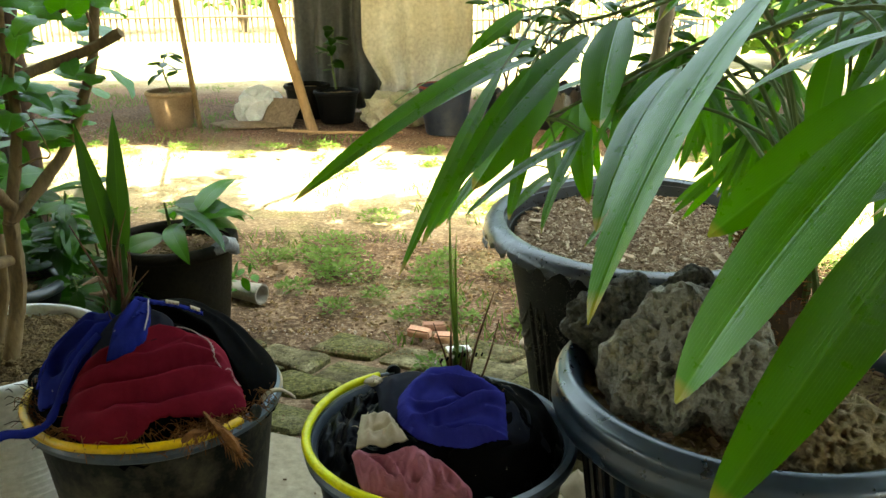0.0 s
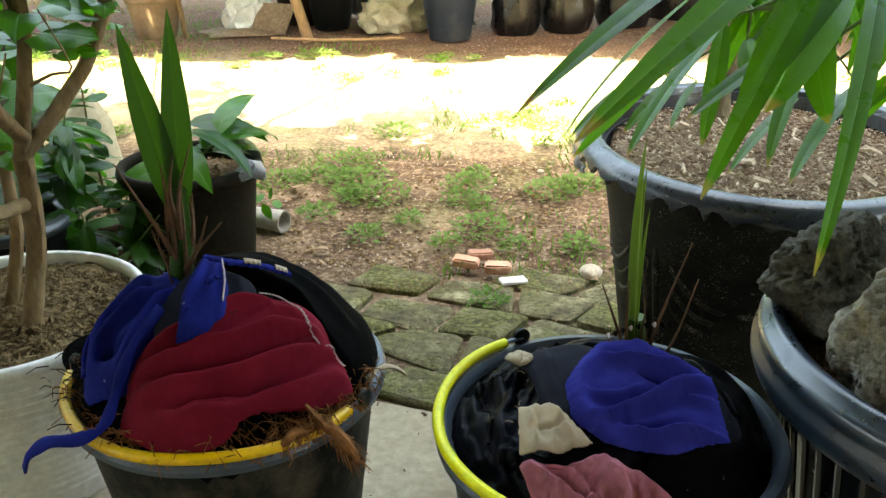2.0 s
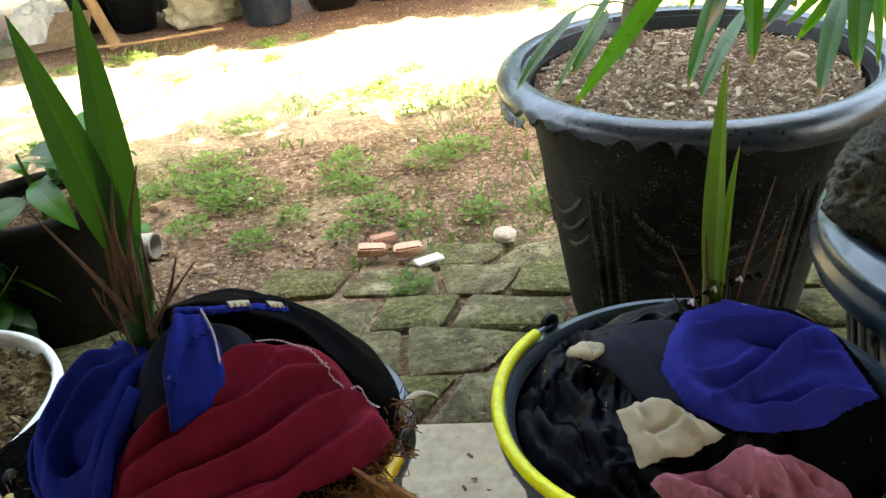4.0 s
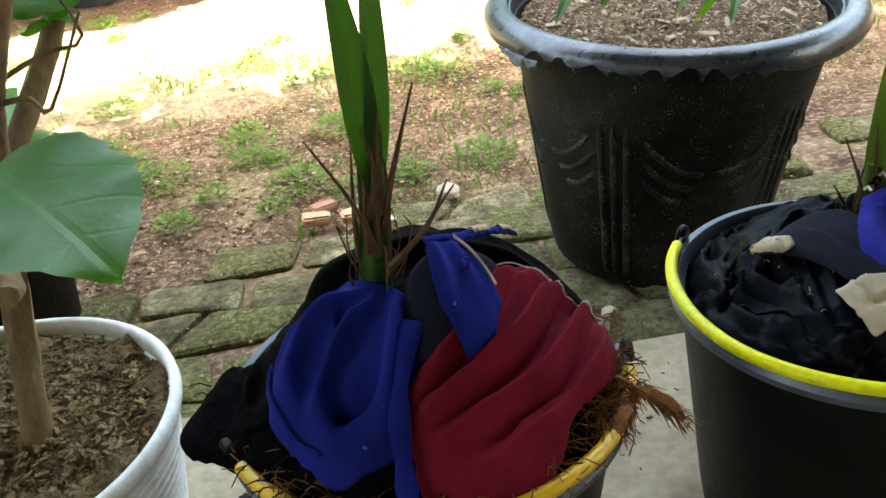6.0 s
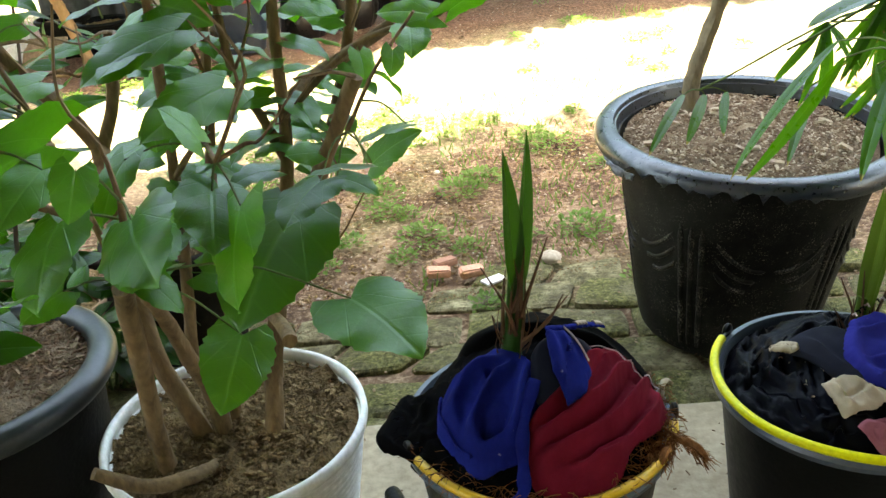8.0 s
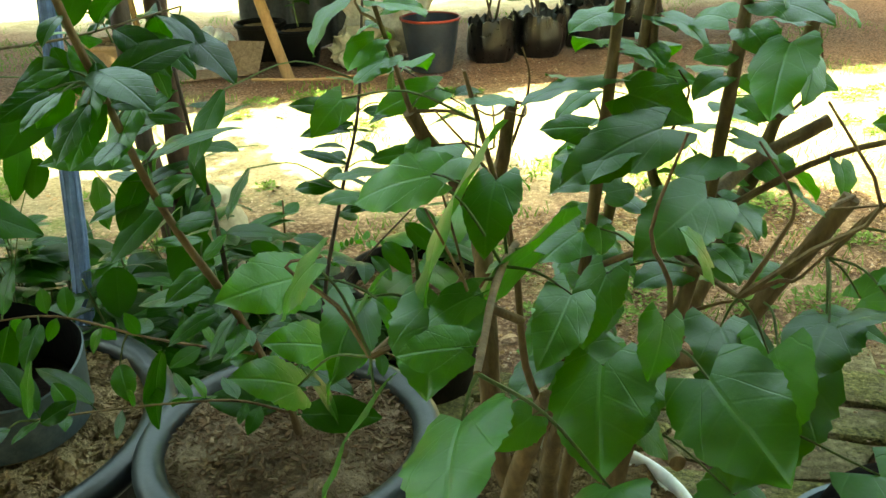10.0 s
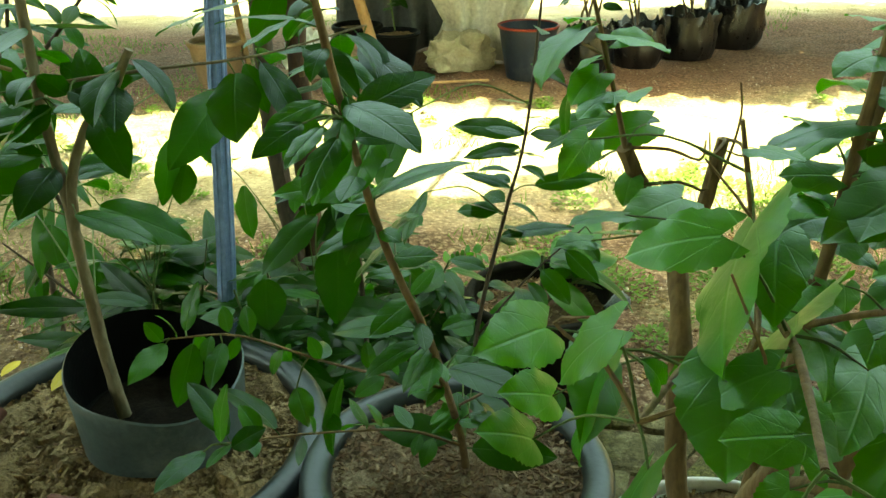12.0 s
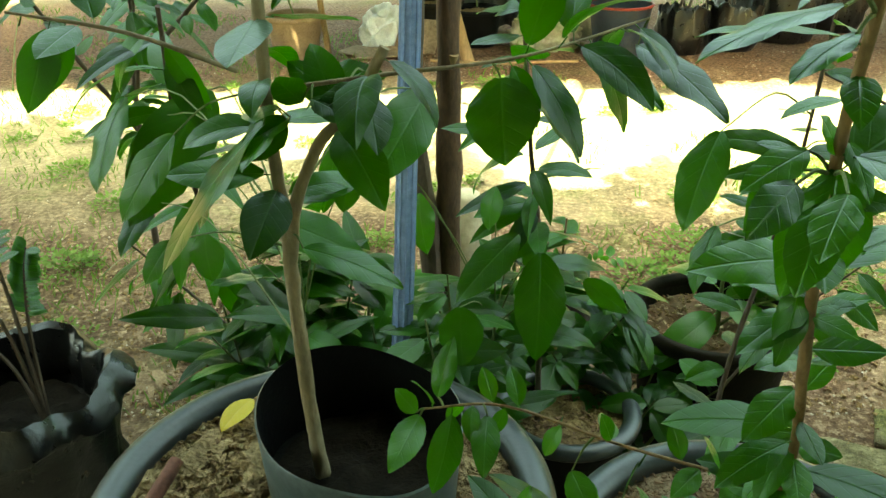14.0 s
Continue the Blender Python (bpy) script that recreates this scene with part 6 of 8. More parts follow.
LOW_SHRUB_LEAVES = [
    (-1.317, 2.150, 0.629, -1.338, 2.120, 0.524, 0.046),
    (-1.295, 2.150, 0.584, -1.308, 2.120, 0.523, 0.049),
    (-1.058, 1.950, 0.565, -1.138, 1.900, 0.494, 0.035),
    (-1.027, 1.950, 0.538, -1.034, 1.900, 0.406, 0.071),
    (-1.135, 1.900, 0.485, -1.132, 1.860, 0.422, 0.059),
    (-1.255, 2.100, 0.649, -1.226, 2.080, 0.605, 0.032),
    (-1.192, 2.100, 0.561, -1.181, 2.070, 0.477, 0.054),
    (-0.950, 2.050, 0.442, -0.890, 2.020, 0.404, 0.036),
    (-1.412, 2.000, 0.476, -1.478, 1.970, 0.478, 0.049),
    (-1.462, 2.050, 0.620, -1.500, 2.030, 0.534, 0.055),
    (-1.500, 2.050, 0.521, -1.492, 2.030, 0.454, 0.054),
    (-1.357, 2.000, 0.511, -1.390, 1.980, 0.538, 0.052),
    (-1.086, 2.000, 0.611, -1.095, 1.980, 0.558, 0.037),
]


def build_white_pot_shrub():
    rnd = random.Random(3)
    o = Vector((-0.557, 1.43, 0.31))
    ob = base("heart_leaf_shrub", o, "woody shrub with cut stems and broad heart-shaped green leaves", "shrub")
    fork = (-0.486, 1.41, 0.535)
    lines = [
        ([(-0.53, 1.40, 0.29), (-0.518, 1.42, 0.35), (-0.506, 1.433, 0.42), (-0.492, 1.42, 0.49), fork], 0.0125, 0.0105),
        ([fork, (-0.45, 1.435, 0.58), (-0.414, 1.457, 0.632), (-0.385, 1.467, 0.70), (-0.36, 1.47, 0.78), (-0.33, 1.45, 0.95)], 0.0095, 0.006),
        ([fork, (-0.466, 1.41, 0.61), (-0.452, 1.41, 0.69), (-0.448, 1.40, 0.80), (-0.44, 1.39, 0.96)], 0.009, 0.005),
        ([(-0.455, 1.41, 0.67), (-0.474, 1.43, 0.72), (-0.492, 1.45, 0.76), (-0.50, 1.45, 0.9)], 0.0062, 0.004),
        ([(-0.449, 1.405, 0.73), (-0.41, 1.435, 0.748), (-0.365, 1.45, 0.765), (-0.313, 1.451, 0.79)], 0.008, 0.0068),
        ([(-0.60, 1.44, 0.29), (-0.643, 1.455, 0.45), (-0.648, 1.48, 0.608), (-0.649, 1.515, 0.686)], 0.0125, 0.0105),
        ([(-0.649, 1.515, 0.68), (-0.672, 1.51, 0.73), (-0.70, 1.495, 0.775), (-0.72, 1.485, 0.815)], 0.009, 0.0075),
        ([(-0.715, 1.487, 0.80), (-0.735, 1.48, 0.87), (-0.76, 1.47, 0.95)], 0.003, 0.0018),
        ([(-0.647, 1.515, 0.68), (-0.625, 1.53, 0.73), (-0.611, 1.534, 0.805)], 0.0085, 0.0068),
        ([(-0.475, 1.40, 0.56), (-0.46, 1.33, 0.62), (-0.43, 1.30, 0.70), (-0.395, 1.276, 0.784)], 0.0085, 0.0075),
        ([(-0.583, 1.434, 0.29), (-0.587, 1.432, 0.376), (-0.600, 1.38, 0.47), (-0.609, 1.316, 0.562), (-0.613, 1.24, 0.63), (-0.61, 1.17, 0.69), (-0.60, 1.13, 0.76)], 0.0125, 0.0025),
        ([(-0.60, 1.40, 0.44), (-0.585, 1.40, 0.55), (-0.57, 1.39, 0.70), (-0.555, 1.38, 0.95)], 0.008, 0.0045),
        ([(-0.606, 1.34, 0.53), (-0.64, 1.33, 0.62), (-0.66, 1.30, 0.75), (-0.70, 1.28, 0.90)], 0.0045, 0.0018),
        ([(-0.655, 1.40, 0.29), (-0.652, 1.37, 0.40), (-0.642, 1.32, 0.53), (-0.634, 1.271, 0.625)], 0.0115, 0.0095),
        ([(-0.575, 1.40, 0.305), (-0.62, 1.36, 0.325), (-0.67, 1.335, 0.345), (-0.72, 1.33, 0.385)], 0.0105, 0.0075),
        ([(-0.575, 1.45, 0.30), (-0.55, 1.47, 0.42), (-0.545, 1.47, 0.58), (-0.52, 1.46, 0.75), (-0.50, 1.45, 0.95)], 0.0085, 0.005),
        ([(-0.498, 1.425, 0.475), (-0.49, 1.35, 0.49), (-0.491, 1.321, 0.499)], 0.008, 0.0085),
        ([(-0.409, 1.273, 0.735), (-0.383, 1.241, 0.797), (-0.363, 1.172, 0.855)], 0.0022, 0.0012),
        ([(-0.45, 1.40, 0.72), (-0.38, 1.33, 0.80), (-0.304, 1.294, 0.825)], 0.0035, 0.002),
        ([(-0.65, 1.31, 0.68), (-0.72, 1.25, 0.74), (-0.78, 1.18, 0.74)], 0.004, 0.002),
        ([(-0.57, 1.39, 0.68), (-0.54, 1.30, 0.74), (-0.53, 1.18, 0.76)], 0.0035, 0.002),
        ([(-0.66, 1.29, 0.76), (-0.70, 1.16, 0.80), (-0.73, 1.06, 0.80)], 0.0035, 0.002),
    ]
    branch_parts(ob, lines, BARK, o, 9)
    for rows in (SHRUB_FRONT_LEAVES, SHRUB_TOP_LEAVES, SHRUB_LEFT_SIDE_LEAVES):
        placed(ob, o, rows, "heart", L_HEART, lines, 0.9 if rows is SHRUB_FRONT_LEAVES else 0.66, 32, 0.12, part_of=0.95 if rows is SHRUB_FRONT_LEAVES else 0.82)
    placed(ob, o, SHRUB_WEST_LEAVES, "heart", L_HEART, lines, 0.7, 32, 0.12, (-2.2, -0.4, 0.6))
    leafy(ob, o, [l for l in lines if l[0][-1][2] > 0.7], HEARTS, 44, rnd, 0.5, (0.22, 0.42), 75, 0.4)
    leafy(ob, o, [l for l in lines if l[0][-1][2] > 0.9 and l[0][-1][1] > 1.36], HEARTS, 120, rnd, 0.4, (0.26, 0.6), 75, 0.3)
    twigs = random.Random(5)
    for k in range(26):
        pts = twigs.choice([l[0] for l in lines if l[0][-1][2] > 0.7])
        a = Vector(twigs.choice(pts[1:]))
        b = a + Vector((twigs.uniform(-0.07, 0.07), twigs.uniform(-0.09, 0.03), twigs.uniform(-0.02, 0.1)))
        c = b + Vector((twigs.uniform(-0.04, 0.04), twigs.uniform(-0.04, 0.02), twigs.uniform(0.0, 0.07)))
        part("twig", tube([v - o for v in bend([a, (a + b) / 2 + Vector((0.006, 0, 0.004)), b, c], 3)], taper(0.0022, 0.0008, 10), 5), BARK, ob)
    return ob


build_white_pot_shrub()


def build_bamboo_palm():
    rnd = random.Random(8)
    o = Vector((0.54, 1.26, 0.42))
    ob = base("bamboo_palm", o, "bamboo-like palm with long strap-shaped green leaves", "palm")
    hubs = [(0.27, 1.19, 0.82), (0.25, 1.5, 0.67), (0.40, 0.70, 0.85), (0.27, 1.73, 0.552), (0.42, 1.66, 0.545), (0.36, 1.43, 0.65), (0.40, 0.86, 0.85), (0.30, 1.25, 0.74), (0.24, 1.27, 0.71)]
    stalks = []
    for h in hubs:
        h = Vector(h)
        stalks.append(([o + Vector((rnd.uniform(-0.02, 0.02), rnd.uniform(-0.02, 0.02), 0)), o + Vector((0.0, 0, 0.16)), (o + h) / 2 + Vector((0.05, 0.02, 0.22)), h], 0.0045, 0.0018))
    for pts, r0, r1 in stalks:
        p = bend(pts, 7)
        part("stalk", tube([q - o for q in p], taper(r0, r1, len(p)), 6), GREEN_STEM, ob)
    tips = [([h[0][-1], h[0][-1] + Vector((0.001, 0, 0.001))], 0, 0) for h in stalks]
    for rows in (PALM_FAR_LEAVES, PALM_NEAR_LEAVES, PALM_LOW_LEAVES):
        rows = [(*r[:6], r[6] * (1.1 if r[6] > 0.029 else 0.85)) for r in rows]
        placed(ob, o, rows, "strap", L_BAMBOO, tips, 0.0, 24, 0.3, (-0.1, -0.5, 1.0), "leaf", GREEN_STEM, 0.012, 0.001)
    for hub, count, way in (((0.64, 1.28, 0.88), 13, (-0.3, -0.5, -0.2)), ((0.70, 1.12, 0.86), 13, (-0.2, -0.6, -0.2)), ((0.78, 1.3, 0.92), 13, (-0.2, -0.4, -0.3)), ((0.66, 1.05, 0.72), 11, (-0.1, -0.5, -0.5)), ((0.74, 1.36, 0.75), 12, (0.1, 0.3, -0.4)), ((0.62, 1.38, 0.98), 13, (-0.3, 0.1, -0.3)), ((0.80, 1.55, 0.86), 14, (-0.2, 0.3, -0.3)), ((0.86, 1.2, 0.8), 14, (-0.2, -0.4, -0.4)), ((0.72, 1.5, 0.72), 13, (-0.3, -0.1, -0.6)), ((0.95, 1.45, 0.95), 14, (-0.3, -0.3, -0.3)), ((0.9, 1.75, 0.78), 13, (-0.4, -0.2, -0.4)), ((0.56, 1.02, 0.88), 11, (-0.3, -0.4, -0.3)), ((0.66, 0.92, 0.82), 11, (-0.3, -0.3, -0.5)), ((0.54, 1.32, 0.97), 11, (-0.4, -0.3, -0.2)), ((0.70, 1.25, 1.0), 11, (-0.3, -0.4, -0.3))):
        h = Vector(hub)
        p = bend([o, o + Vector((0.02, 0, 0.2)), (o + h) / 2 + Vector((0.03, 0, 0.1)), h], 6)
        part("stalk", tube([q - o for q in p], taper(0.0032, 0.0014, len(p)), 6), GREEN_STEM, ob)
        w = Vector(way).normalized()
        side = w.cross(Vector((0, 0, 1))).normalized()
        for k in range(count):
            ang = radians(-80 + 160 * k / (count - 1))
            d = w * math.cos(ang) + side * math.sin(ang) + Vector((0, 0, rnd.uniform(-0.2, 0.15)))
            share("leaf", rnd.choice(STRAPS), ob, aim(h - o, d, (rnd.uniform(-0.3, 0.3), -0.3, 1), rnd.uniform(0.6, 0.95)))
    for hub, count, size in (((0.545, 1.60, 0.60), 8, 0.46), ((0.60, 1.54, 0.68), 7, 0.5), ((0.70, 1.62, 0.64), 7, 0.44), ((0.82, 1.66, 0.62), 6, 0.4), ((0.31, 1.50, 0.70), 8, 0.42), ((0.36, 1.45, 0.74), 9, 0.46), ((0.45, 1.55, 0.70), 9, 0.46), ((0.48, 1.50, 0.74), 9, 0.5), ((0.54, 1.50, 0.68), 9, 0.48), ((0.60, 1.60, 0.74), 9, 0.5), ((0.42, 1.42, 0.78), 9, 0.5)):
        h = Vector(hub)
        p = bend([o, o + Vector((0.02, 0.05, 0.2)), (o + h) / 2 + Vector((0.04, 0.02, 0.14)), h], 6)
        part("stalk", tube([q - o for q in p], taper(0.004, 0.0014, len(p)), 6), GREEN_STEM, ob)
        for k in range(count):
            d = Vector((-0.9 + 1.5 * k / (count - 1), rnd.uniform(-0.5, 0.1), rnd.uniform(-0.95, -0.45)))
            share("leaf", STRAPS[0], ob, aim(h - o, d, (rnd.uniform(-0.3, 0.3), -0.8, 0.7), size * rnd.uniform(0.8, 1.15)))
    foot = Vector((-0.04, 0.0, 0.0))
    core = [foot + Vector(v) for v in ((0, 0, -0.06), (0.002, 0.003, 0.04), (0.006, 0.004, 0.12), (0.012, 0.004, 0.19))]
    part("stump", tube(bend(core, 4), taper(0.05, 0.032, 13), 18, bumpy=0.5), BARK_MID, ob, "thick brown palm stump")
    # the shaggy coat of short stiff fibres, pointing up and out
    verts, faces = [], []
    for k in range(1500):
        a, h = rnd.uniform(0, 6.283), rnd.uniform(-0.04, 0.18)
        r = 0.047 - 0.07 * max(0.0, h) + 0.003 * rnd.random()
        out = Vector((math.cos(a), math.sin(a), 0))
        p = foot + out * r + Vector((0.05 * h, 0.02 * h, h))
        q = p + (out * rnd.uniform(0.3, 0.9) + Vector((rnd.uniform(-0.5, 0.5), rnd.uniform(-0.5, 0.5), rnd.uniform(-0.2, 1.0)))).normalized() * rnd.uniform(0.006, 0.017)
        side = (q - p).cross(out + Vector((0, 0, 0.2))).normalized() * rnd.uniform(0.0008, 0.0017)
        back = out * 0.0012
        b = len(verts)
        verts += [p - side, p + side, p + back, q]
        faces += [(b, b + 1, b + 3), (b + 1, b + 2, b + 3), (b + 2, b, b + 3)]
    coat = new("fibre_coat", quads("fibre_coat", verts, faces, COIR, flat=True))
    coat.parent = ob
    coat["kind"] = "stuff"
    return ob


build_bamboo_palm()


def build_young_tree(name, o, lines, meshes, count, label, bark, seed, low=0.4, size=(0.7, 1.1), spread=65, hang=0.5, rows=(), kind="oval", mat=None, broad=0.45, category="young tree"):
    rnd = random.Random(seed)
    o = Vector(o)
    ob = base(name, o, label, category)
    branch_parts(ob, lines, bark, o, 9)
    if rows:
        placed(ob, o, rows, kind, mat or L_DARK, lines, broad, 25, 0.15)
    if count:
        leafy(ob, o, lines, meshes, count, rnd, low, size, spread, hang)
    return ob


build_young_tree("nursery_tree", (-1.283, 1.66, 0.45), [
    ([(-1.285, 1.66, 0.42), (-1.290, 1.655, 0.50), (-1.295, 1.655, 0.62), (-1.297, 1.655, 0.72), (-1.303, 1.655, 0.83), (-1.30, 1.66, 1.05)], 0.0085, 0.005),
    ([(-1.295, 1.655, 0.68), (-1.285, 1.65, 0.74), (-1.258, 1.65, 0.80), (-1.231, 1.65, 0.826), (-1.20, 1.65, 0.88)], 0.0065, 0.0045),
    ([(-1.325, 1.655, 0.84), (-1.2, 1.66, 0.855), (-1.08, 1.70, 0.86), (-0.96, 1.76, 0.88)], 0.0024, 0.0012),
    ([(-1.325, 1.655, 0.86), (-1.40, 1.62, 0.9), (-1.48, 1.6, 0.92)], 0.0024, 0.0012)], OVALS, 40, "young fruit tree with drooping dark glossy leaves in a nursery bag", BARK_PALE, 4, 0.62, (0.6, 1.0), rows=NURSERY_LEAVES)
build_young_tree("vine_shrub", (-0.862, 1.51, 0.43), [
    ([(-0.86, 1.53, 0.41), (-0.868, 1.51, 0.48), (-0.885, 1.47, 0.57), (-0.902, 1.434, 0.651), (-0.937, 1.38, 0.774), (-0.959, 1.345, 0.887), (-0.975, 1.30, 1.0)], 0.0048, 0.0028),
    ([(-0.87, 1.51, 0.47), (-0.93, 1.50, 0.50), (-1.03, 1.46, 0.53), (-1.10, 1.41, 0.56)], 0.0017, 0.001),
    ([(-0.89, 1.46, 0.58), (-1.0, 1.51, 0.58), (-1.1, 1.54, 0.60), (-1.17, 1.53, 0.605)], 0.0017, 0.001),
    ([(-0.87, 1.50, 0.53), (-0.80, 1.53, 0.54), (-0.72, 1.52, 0.51)], 0.0015, 0.001)], SMALLS + [OVALS[0]], 70, "thin-stemmed shrub with small oval leaves in mulch", BARK, 6, 0.12, (0.6, 1.0), 65, 0.2, rows=VINE_LEAVES, mat=L_SMALL, broad=0.42, category="shrub")
build_young_tree("slender_shrub", (-0.80, 1.78, 0.10), [
    ([(-0.86, 1.72, -0.01), (-0.85, 1.74, 0.2), (-0.83, 1.77, 0.45), (-0.79, 1.80, 0.62), (-0.76, 1.835, 0.72), (-0.74, 1.86, 0.9)], 0.004, 0.0018),
    ([(-0.83, 1.77, 0.45), (-0.76, 1.80, 0.52), (-0.68, 1.80, 0.60)], 0.002, 0.001),
    ([(-0.74, 1.86, 0.8), (-0.69, 1.78, 0.78), (-0.63, 1.72, 0.75)], 0.002, 0.001)], OVALS, 34, "slender shrub with dark oval leaves in side-growing pairs", BARK_DARK, 16, 0.35, (0.45, 0.75), 75, 0.15, rows=NODE_LEAVES, broad=0.36, category="shrub")
build_young_tree("mango_sapling", (-1.6, 2.5, -0.05), [
    ([(-1.59, 2.54, 0.02), (-1.60, 2.45, 0.2), (-1.575, 2.3, 0.42), (-1.54, 2.12, 0.66), (-1.50, 2.0, 0.85)], 0.006, 0.003),
    ([(-1.61, 2.55, 0.02), (-1.68, 2.45, 0.2), (-1.74, 2.35, 0.36)], 0.004, 0.002)], LANCES, 34, "tall sapling with long drooping dark leaves in a small pot", BARK_DARK, 21, 0.45, (0.7, 1.15), 70, 0.9)
build_young_tree("pot_sapling", (-0.952, 2.105, 0.2), [
    ([(-1.0, 2.105, 0.08), (-1.005, 2.10, 0.3), (-1.012, 2.10, 0.48), (-1.03, 2.10, 0.62), (-1.05, 2.10, 0.85)], 0.005, 0.003)], LANCES + OVALS, 40, "dark-stemmed sapling with long leaves in a black pot", BARK_DARK, 31, 0.3, (0.6, 0.95), 65, 0.5)
LOW_ROOTS = ((-1.33, 2.33), (-1.06, 2.42), (-1.47, 2.28), (-1.2, 2.2), (-1.42, 2.15), (-1.12, 2.08))


def near_root(row, k):
    """Whether a leaf belongs to the k-th low shrub."""
    return k == min(range(6), key=lambda j: abs(row[0] - LOW_ROOTS[j][0]) + abs(row[1] - LOW_ROOTS[j][1]))


for k, (x, y, n) in enumerate(((-1.33, 2.33, 44), (-1.06, 2.42, 36), (-1.47, 2.28, 38), (-1.2, 2.2, 36), (-1.42, 2.15, 36), (-1.12, 2.08, 30))):
    z = ground_height(x, y)
    build_young_tree("low_shrub", (x, y, z), [
        ([(x, y, z - 0.01), (x + 0.02, y - 0.02, z + 0.2), (x + 0.04, y - 0.03, z + 0.42)], 0.005, 0.002),
        ([(x, y, z), (x - 0.05, y - 0.03, z + 0.18), (x - 0.08, y - 0.03, z + 0.36)], 0.004, 0.002)], LANCES, n, "low shrub with upright long dark leaves", GREEN_STEM, 40 + k, 0.25, (0.7, 1.2), 50, 0.1, rows=[r for r in LOW_SHRUB_LEAVES if near_root(r, k)], category="shrub")
z0 = ground_height(-0.645, 2.335)
build_young_tree("broad_leaf_seedling", (-0.64, 2.33, z0 + 0.26), [
    ([(-0.64, 2.33, z0 + 0.25), (-0.645, 2.32, z0 + 0.33), (-0.65, 2.31, z0 + 0.40)], 0.006, 0.003),
    ([(-0.64, 2.33, z0 + 0.27), (-0.60, 2.30, z0 + 0.33), (-0.56, 2.28, z0 + 0.36)], 0.003, 0.002)], [leaf_mesh("broad_lance", "lance", 0.17, 0.055, 60, 0.2, L_SMALL, 12, 6, 3, 0.02)], 13, "seedling with broad arching leaves in a brown pot", GREEN_STEM, 51, 0.4, (0.8, 1.2), 70, 0.35, category="seedling")
build_young_tree("pot_seedling", (-0.915, 2.47, 0.0), [([(-0.915, 2.47, 0.02), (-0.925, 2.46, 0.2), (-0.92, 2.45, 0.36)], 0.004, 0.002)], OVALS, 9, "thin seedling with a few leaves in a clay pot", BARK, 53, 0.4, (0.6, 0.9), 70, 0.4, category="seedling")


def build_feather_seedling():
    o = Vector((-1.72, 1.92, 0.265))
    ob = base("feathery_seedling", o, "seedling with small feathery leaflets in a black planting bag", "seedling")
    rnd = random.Random(9)
    for tip in ((-0.12, -0.02, 0.34), (-0.02, -0.03, 0.42), (-0.2, 0.02, 0.22), (0.03, 0.0, 0.30)):
        p = bend([(0, 0, 0), (tip[0] * 0.2, tip[1] * 0.3, tip[2] * 0.55), (tip[0] * 0.6, tip[1] * 0.6, tip[2] * 0.85), tip], 6)
        part("stem", tube(p, taper(0.0035, 0.001, len(p)), 5), BARK_DARK, ob)
        for k in range(8, len(p) - 1):
            for s in (-1, 1):
                d = (p[k + 1] - p[k]).normalized()
                out = d.cross(Vector((0, -0.4, 1))).normalized() * s + d * 0.5
                for j in range(2):
                    share("leaflet", SMALLS[0], ob, aim(p[k].lerp(p[k + 1], j / 2), out, (0, -0.3, 1), rnd.uniform(0.5, 0.75)))
    return ob


build_feather_seedling()
build_young_tree("sunlit_shrub", (-1.85, 2.75, -0.1), [
    ([(-1.85, 2.75, -0.1), (-1.83, 2.72, 0.3), (-1.80, 2.68, 0.6), (-1.72, 2.6, 0.9)], 0.009, 0.004),
    ([(-1.82, 2.71, 0.45), (-1.92, 2.66, 0.65), (-2.0, 2.6, 0.85)], 0.006, 0.003),
    ([(-1.80, 2.68, 0.6), (-1.66, 2.62, 0.72), (-1.52, 2.55, 0.86)], 0.006, 0.003),
    ([(-1.80, 2.68, 0.55), (-1.72, 2.5, 0.68), (-1.68, 2.4, 0.82)], 0.005, 0.003)], OVALS + LANCES, 90, "leafy green shrub standing in the yard", BARK_DARK, 71, 0.4, (0.5, 0.85), 65, 0.35, category="shrub")


